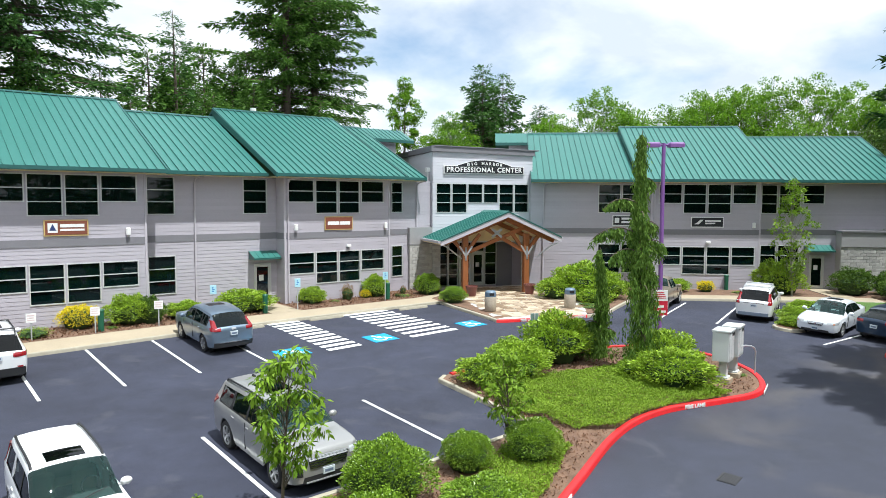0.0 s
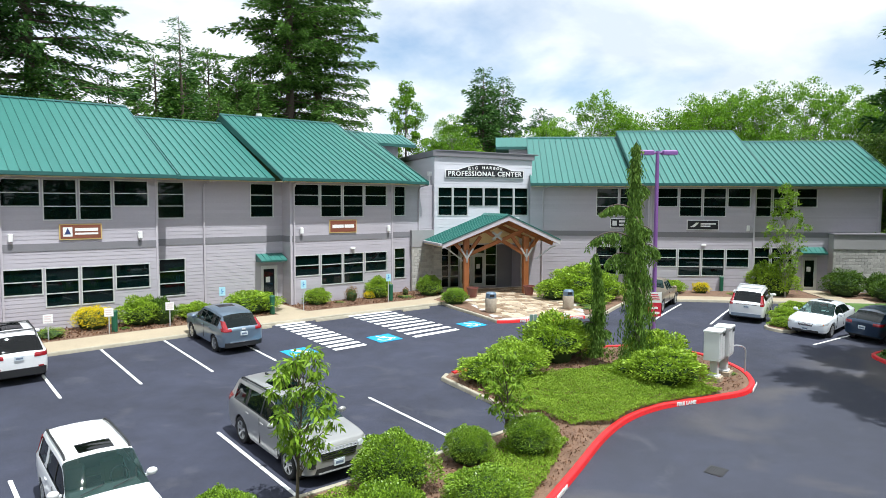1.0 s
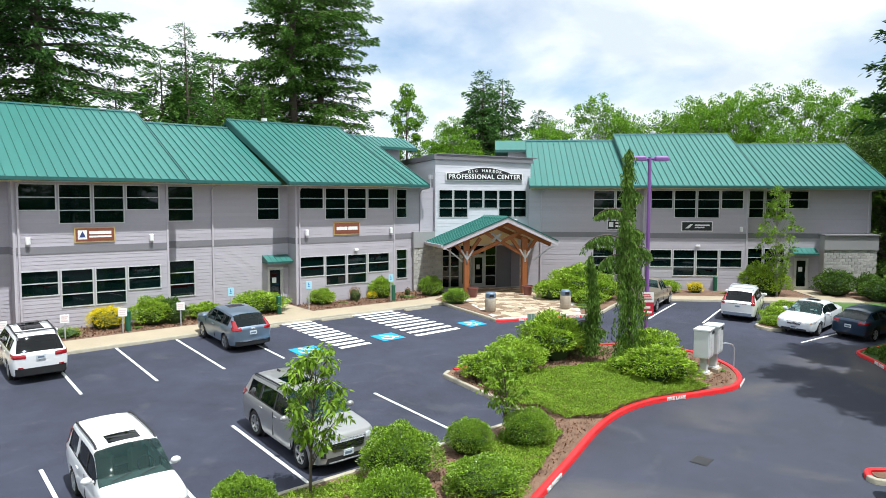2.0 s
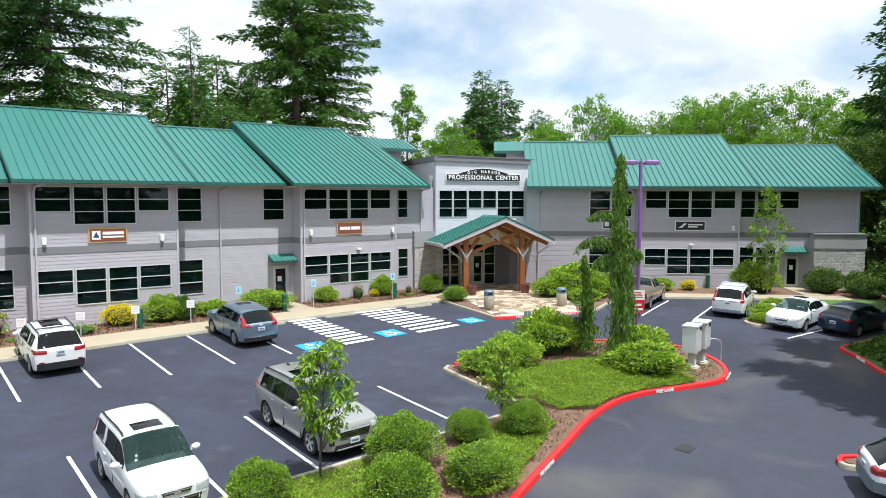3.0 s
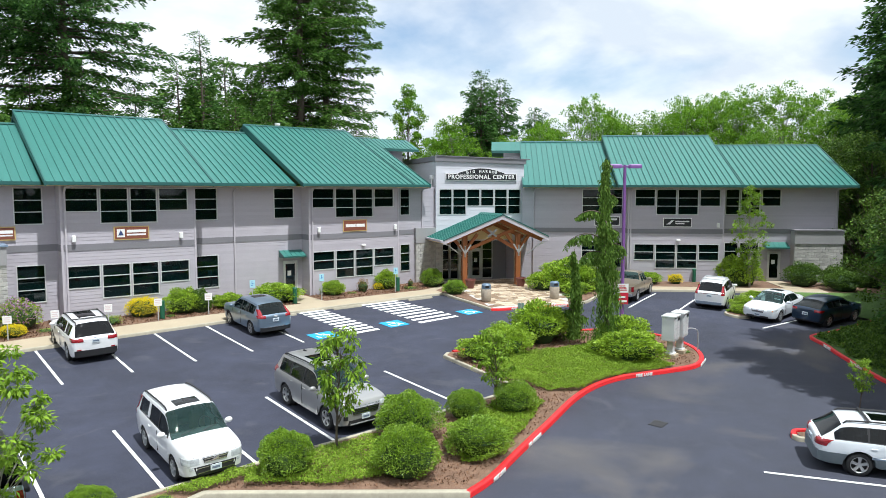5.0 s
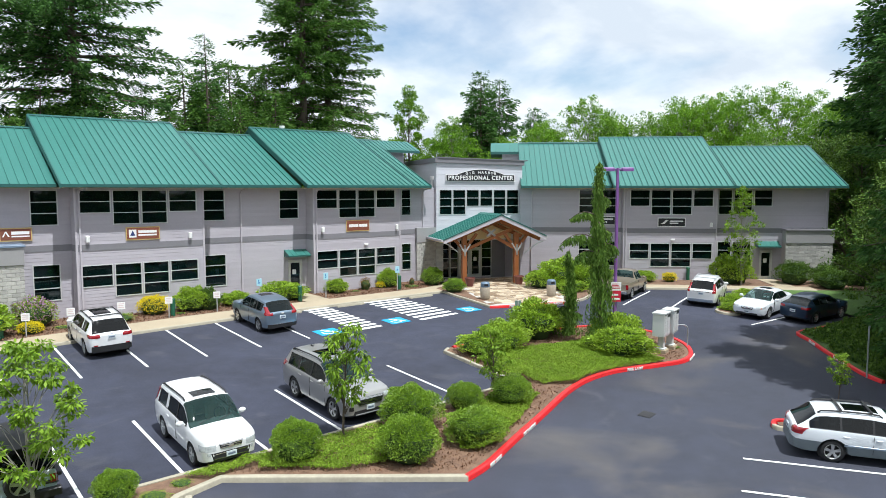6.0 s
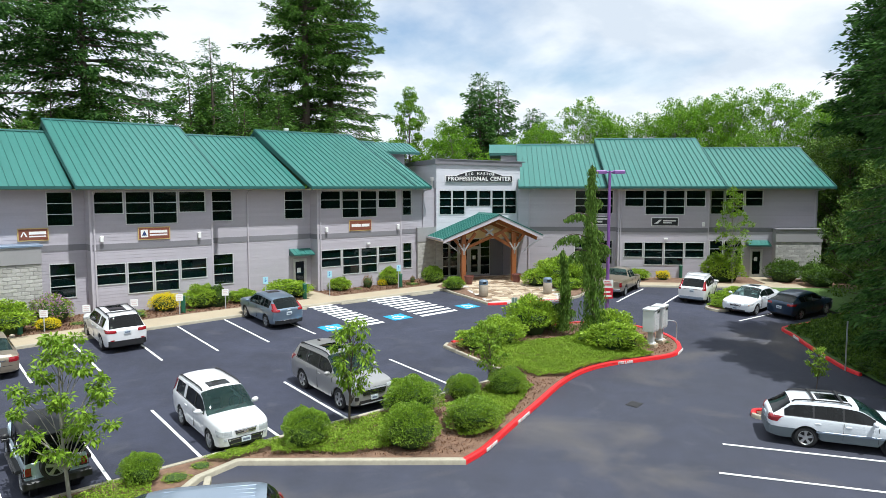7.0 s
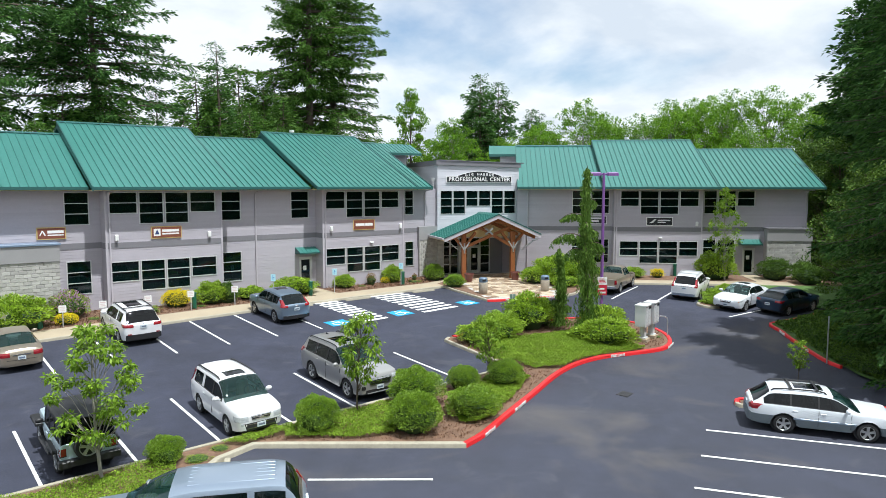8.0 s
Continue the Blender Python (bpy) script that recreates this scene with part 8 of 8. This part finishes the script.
def letter_box(x, y, heading):
    """A cluster of locked letter boxes on a pedestal."""
    ob = thing("mailbox", "grey pedestal cluster mailbox on the island", "mailbox", Matrix.Translation((x, y, gz(x, y) + 0.11)) @ Matrix.Rotation(radians(heading), 4, "Z"), "cluster mailboxes")
    part("footing", Geo().rbox(-0.28, 0.28, -0.28, 0.28, -0.1, 0.16, 0.02), CONCRETE, ob)
    part("pedestal", Geo().rbox(-0.14, 0.14, -0.14, 0.14, 0.16, 0.82, 0.02).rbox(-0.22, 0.22, -0.2, 0.2, 0.16, 0.22, 0.02), MAILBOX, ob)
    part("cabinet", Geo().rbox(-0.40, 0.40, -0.26, 0.32, 0.80, 1.86, 0.02), MAILBOX, ob)
    part("door_frame", Geo().box(-0.37, 0.37, -0.263, -0.25, 0.85, 1.84), BAND, ob)
    part("roof", Geo().rbox(-0.43, 0.43, -0.30, 0.35, 1.86, 1.93, 0.02), MAILBOX, ob)
    for i in range(2):
        for j in range(6):
            dr = part("door", Geo().rbox(-0.36 + 0.37 * i, -0.01 + 0.37 * i, -0.276, -0.256, 0.87 + 0.16 * j, 1.015 + 0.16 * j, 0.006), MAILBOX, ob)
            part("lock", Geo().box(-0.08 + 0.37 * i, -0.05 + 0.37 * i, -0.286, -0.274, 0.92 + 0.16 * j, 0.95 + 0.16 * j), STEEL, dr)
    part("outgoing_slot", Geo().box(0.02, 0.34, -0.288, -0.27, 1.70, 1.80), BLACK, ob)
    return ob


letter_box(17.22, -22.48, 17)
letter_box(18.18, -22.32, 17)
rack = thing("rail_hoop", "grey steel hoop beside the mailboxes", "railing", Matrix.Translation((19.0, -22.75, gz(19.0, -22.75) + 0.1)))
part("hoop", Geo().pipe([(0, 0, -0.1), (0, 0, 0.9), (-0.04, 0.03, 1.03), (-0.14, 0.11, 1.1), (-0.3, 0.24, 1.12), (-0.42, 0.34, 1.08)], 0.03, 8), STEEL, rack, smooth=True)


def bin_(x, y):
    ob = thing("litter_bin", "pebble faced litter bin with blue lid", "litter bin", Matrix.Translation((x, y, gz(x, y) + 0.14)), "litter bins")
    part("body", Geo().lathe([(0, 0), (0.27, 0), (0.30, 0.06), (0.32, 0.72), (0.30, 0.76), (0, 0.76)], 20), PEBBLE, ob, smooth=True)
    part("lid", Geo().lathe([(0.29, 0.76), (0.30, 0.80), (0.29, 1.0), (0.22, 1.08), (0, 1.1)], 20), BLUE_LID, ob, smooth=True)
    part("opening", Geo().box(-0.12, 0.12, -0.305, -0.2, 0.84, 0.97, m=Matrix.Rotation(radians(-30), 4, "Z")), BLACK, ob)


bin_(18.6, -8.6)
bin_(22.75, -10.45)


def pot(x, y, seed):
    ob = thing("flower_pot", "dark red glazed planter by a canopy post", "flower pot", Matrix.Translation((x, y, gz(x, y) + 0.14)), "flower pots")
    part("vessel", Geo().lathe([(0, 0), (0.24, 0), (0.30, 0.3), (0.36, 0.55), (0.39, 0.56), (0.38, 0.62), (0.33, 0.62), (0.31, 0.5), (0, 0.48)], 20), POT, ob, smooth=True)
    part("soil", Geo().lathe([(0, 0.5), (0.31, 0.5), (0.0, 0.53)], 14), MULCH, ob)


p_l, p_r = place(M_C, (21.35, -4.5), (25.1, -4.6))
pot(*p_l, 1)
pot(*p_r, 2)


def small_sign(x, y, heading, h, w, t, face, label, bars_mat=None, symbol=False, post_mat=None):
    ob = thing("sign_post", label, "sign", Matrix.Translation((x, y, gz(x, y) + 0.08)) @ Matrix.Rotation(radians(heading), 4, "Z"), "bay signs")
    part("post", Geo().box(-0.025, 0.025, -0.018, 0.018, -0.1, h), post_mat or STEEL, ob)
    pl = part("plate", Geo().rbox(-w / 2, w / 2, -0.034, -0.02, h - t, h, 0.006), face, ob)
    if bars_mat:
        for k in range(3):
            part("text_bar", Geo().box(-w * 0.36, w * (0.36 - 0.08 * (k % 2)), -0.04, -0.033, h - t * (0.28 + 0.25 * k), h - t * (0.18 + 0.25 * k)), bars_mat, pl)
    if symbol:
        part("symbol", Geo().box(-w * 0.12, w * 0.02, -0.04, -0.033, h - t * 0.28, h - t * 0.18).box(-w * 0.12, -w * 0.02, -0.04, -0.033, h - t * 0.55, h - t * 0.3).box(-w * 0.02, w * 0.2, -0.04, -0.033, h - t * 0.52, h - t * 0.45).box(-w * 0.22, w * 0.1, -0.04, -0.033, h - t * 0.72, h - t * 0.64), HC_BLUE, pl)


SIGN_FADED = surf("faded red sign print", (0.68, 0.55, 0.56), 0.5, var=0.1)
for x in (6.2, 10.7, 16.25):
    small_sign(x, -2.25, -20, 1.7, 0.30, 0.44, HC_PALE, "pale blue accessible bay sign on a steel post", symbol=True)
for x in (-8.6, -5.95, -3.95, -1.55, 0.9, 3.6):
    small_sign(x, -2.3, -20, 1.2, 0.38, 0.38, WHITE, "white reserved bay sign with faded red bars on a post", SIGN_FADED)
small_sign(13.6, -16.55, 150, 1.9, 0.32, 0.55, surf("dull green plate back", (0.16, 0.24, 0.22), 0.5), "sign plate seen from behind on a steel post")
small_sign(21.3, -29.9, -35, 2.2, 0.08, 0.1, STEEL, "bare steel sign post at the turf")


def hydrant_pipe(x, y):
    ob = thing("bollard", "dark green steel standpipe bollard in the bed", "bollard", Matrix.Translation((x, y, gz(x, y) + 0.1)), "green bollards")
    part("shaft", Geo().lathe([(0, -0.1), (0.13, -0.1), (0.13, 0.88), (0, 0.88)], 16), GREEN_PIPE, ob, smooth=True)
    part("cap", Geo().lathe([(0.14, 0.88), (0.145, 0.95), (0.11, 1.0), (0, 1.02)], 16), GREEN_PIPE, ob, smooth=True)


for x, y in ((1.2, -2.0), (8.9, -2.2), (16.6, -2.0), (-7.0, -2.05), (36.8, -11.6)):
    hydrant_pipe(x, y)
vent = thing("roof_vent", "white roof vent pipe on the ridge", "roof vent", M_L @ Matrix.Translation((13.2, 8.6, 11.5)))
part("pipe", Geo().lathe([(0.12, -0.4), (0.12, 0.45), (0.2, 0.45), (0.2, 0.62), (0.0, 0.64)], 14), WHITE, vent, smooth=True)
vent = thing("roof_vent", "white roof vent pipe on the ridge", "roof vent", M_R @ Matrix.Translation((32.2, 8.6, 11.5)))
part("pipe", Geo().lathe([(0.12, -0.4), (0.12, 0.45), (0.2, 0.45), (0.2, 0.62), (0.0, 0.64)], 14), WHITE, vent, smooth=True)

# ---- flagstones of the forecourt ----
def inside(poly, x, y):
    hit = False
    for (x0, y0), (x1, y1) in zip(poly, poly[1:] + poly[:1]):
        if (y0 > y) != (y1 > y) and x < (x1 - x0) * (y - y0) / (y1 - y0) + x0:
            hit = not hit
    return hit


rnd = random.Random(11)
local = [(20.0, -12.1), (25.0, -12.05), (26.5, -8.8), (26.7, -0.1), (20.3, -0.1), (20.35, -4.5)]
nu, nv, cell = 14, 24, 0.5
jit = {(i, j): (19.9 + i * cell + rnd.uniform(-0.16, 0.16), -12.1 + j * cell + rnd.uniform(-0.16, 0.16)) for i in range(nu + 1) for j in range(nv + 1)}
for i in range(nu):
    for j in range(nv):
        quad = [jit[i, j], jit[i + 1, j], jit[i + 1, j + 1], jit[i, j + 1]]
        cu_, cv_ = sum(p[0] for p in quad) / 4, sum(p[1] for p in quad) / 4
        if not all(inside(local, *p) for p in quad):
            continue
        pts = []
        for (x, y), (xn, yn) in zip(quad, quad[1:] + quad[:1]):
            pts += [(x + (xn - x) * 0.14, y + (yn - y) * 0.14), (x + (xn - x) * 0.86, y + (yn - y) * 0.86)]
        pts = [(cu_ + (x - cu_) * 0.95, cv_ + (y - cv_) * 0.95) for x, y in pts]
        wpts = place(M_C, *pts)
        cx, cy = place(M_C, (cu_, cv_))[0]
        z0, up = gz(cx, cy) + 0.115, rnd.uniform(0.018, 0.03)
        gq = Geo().loft([[(x - cx, y - cy, gz(x, y) + 0.115 - z0) for x, y in wpts], [(x - cx, y - cy, gz(x, y) + 0.115 + up - z0) for x, y in wpts]])
        part("flagstone", gq, FLAG, plaza, m=Matrix.Translation((cx, cy, z0)))
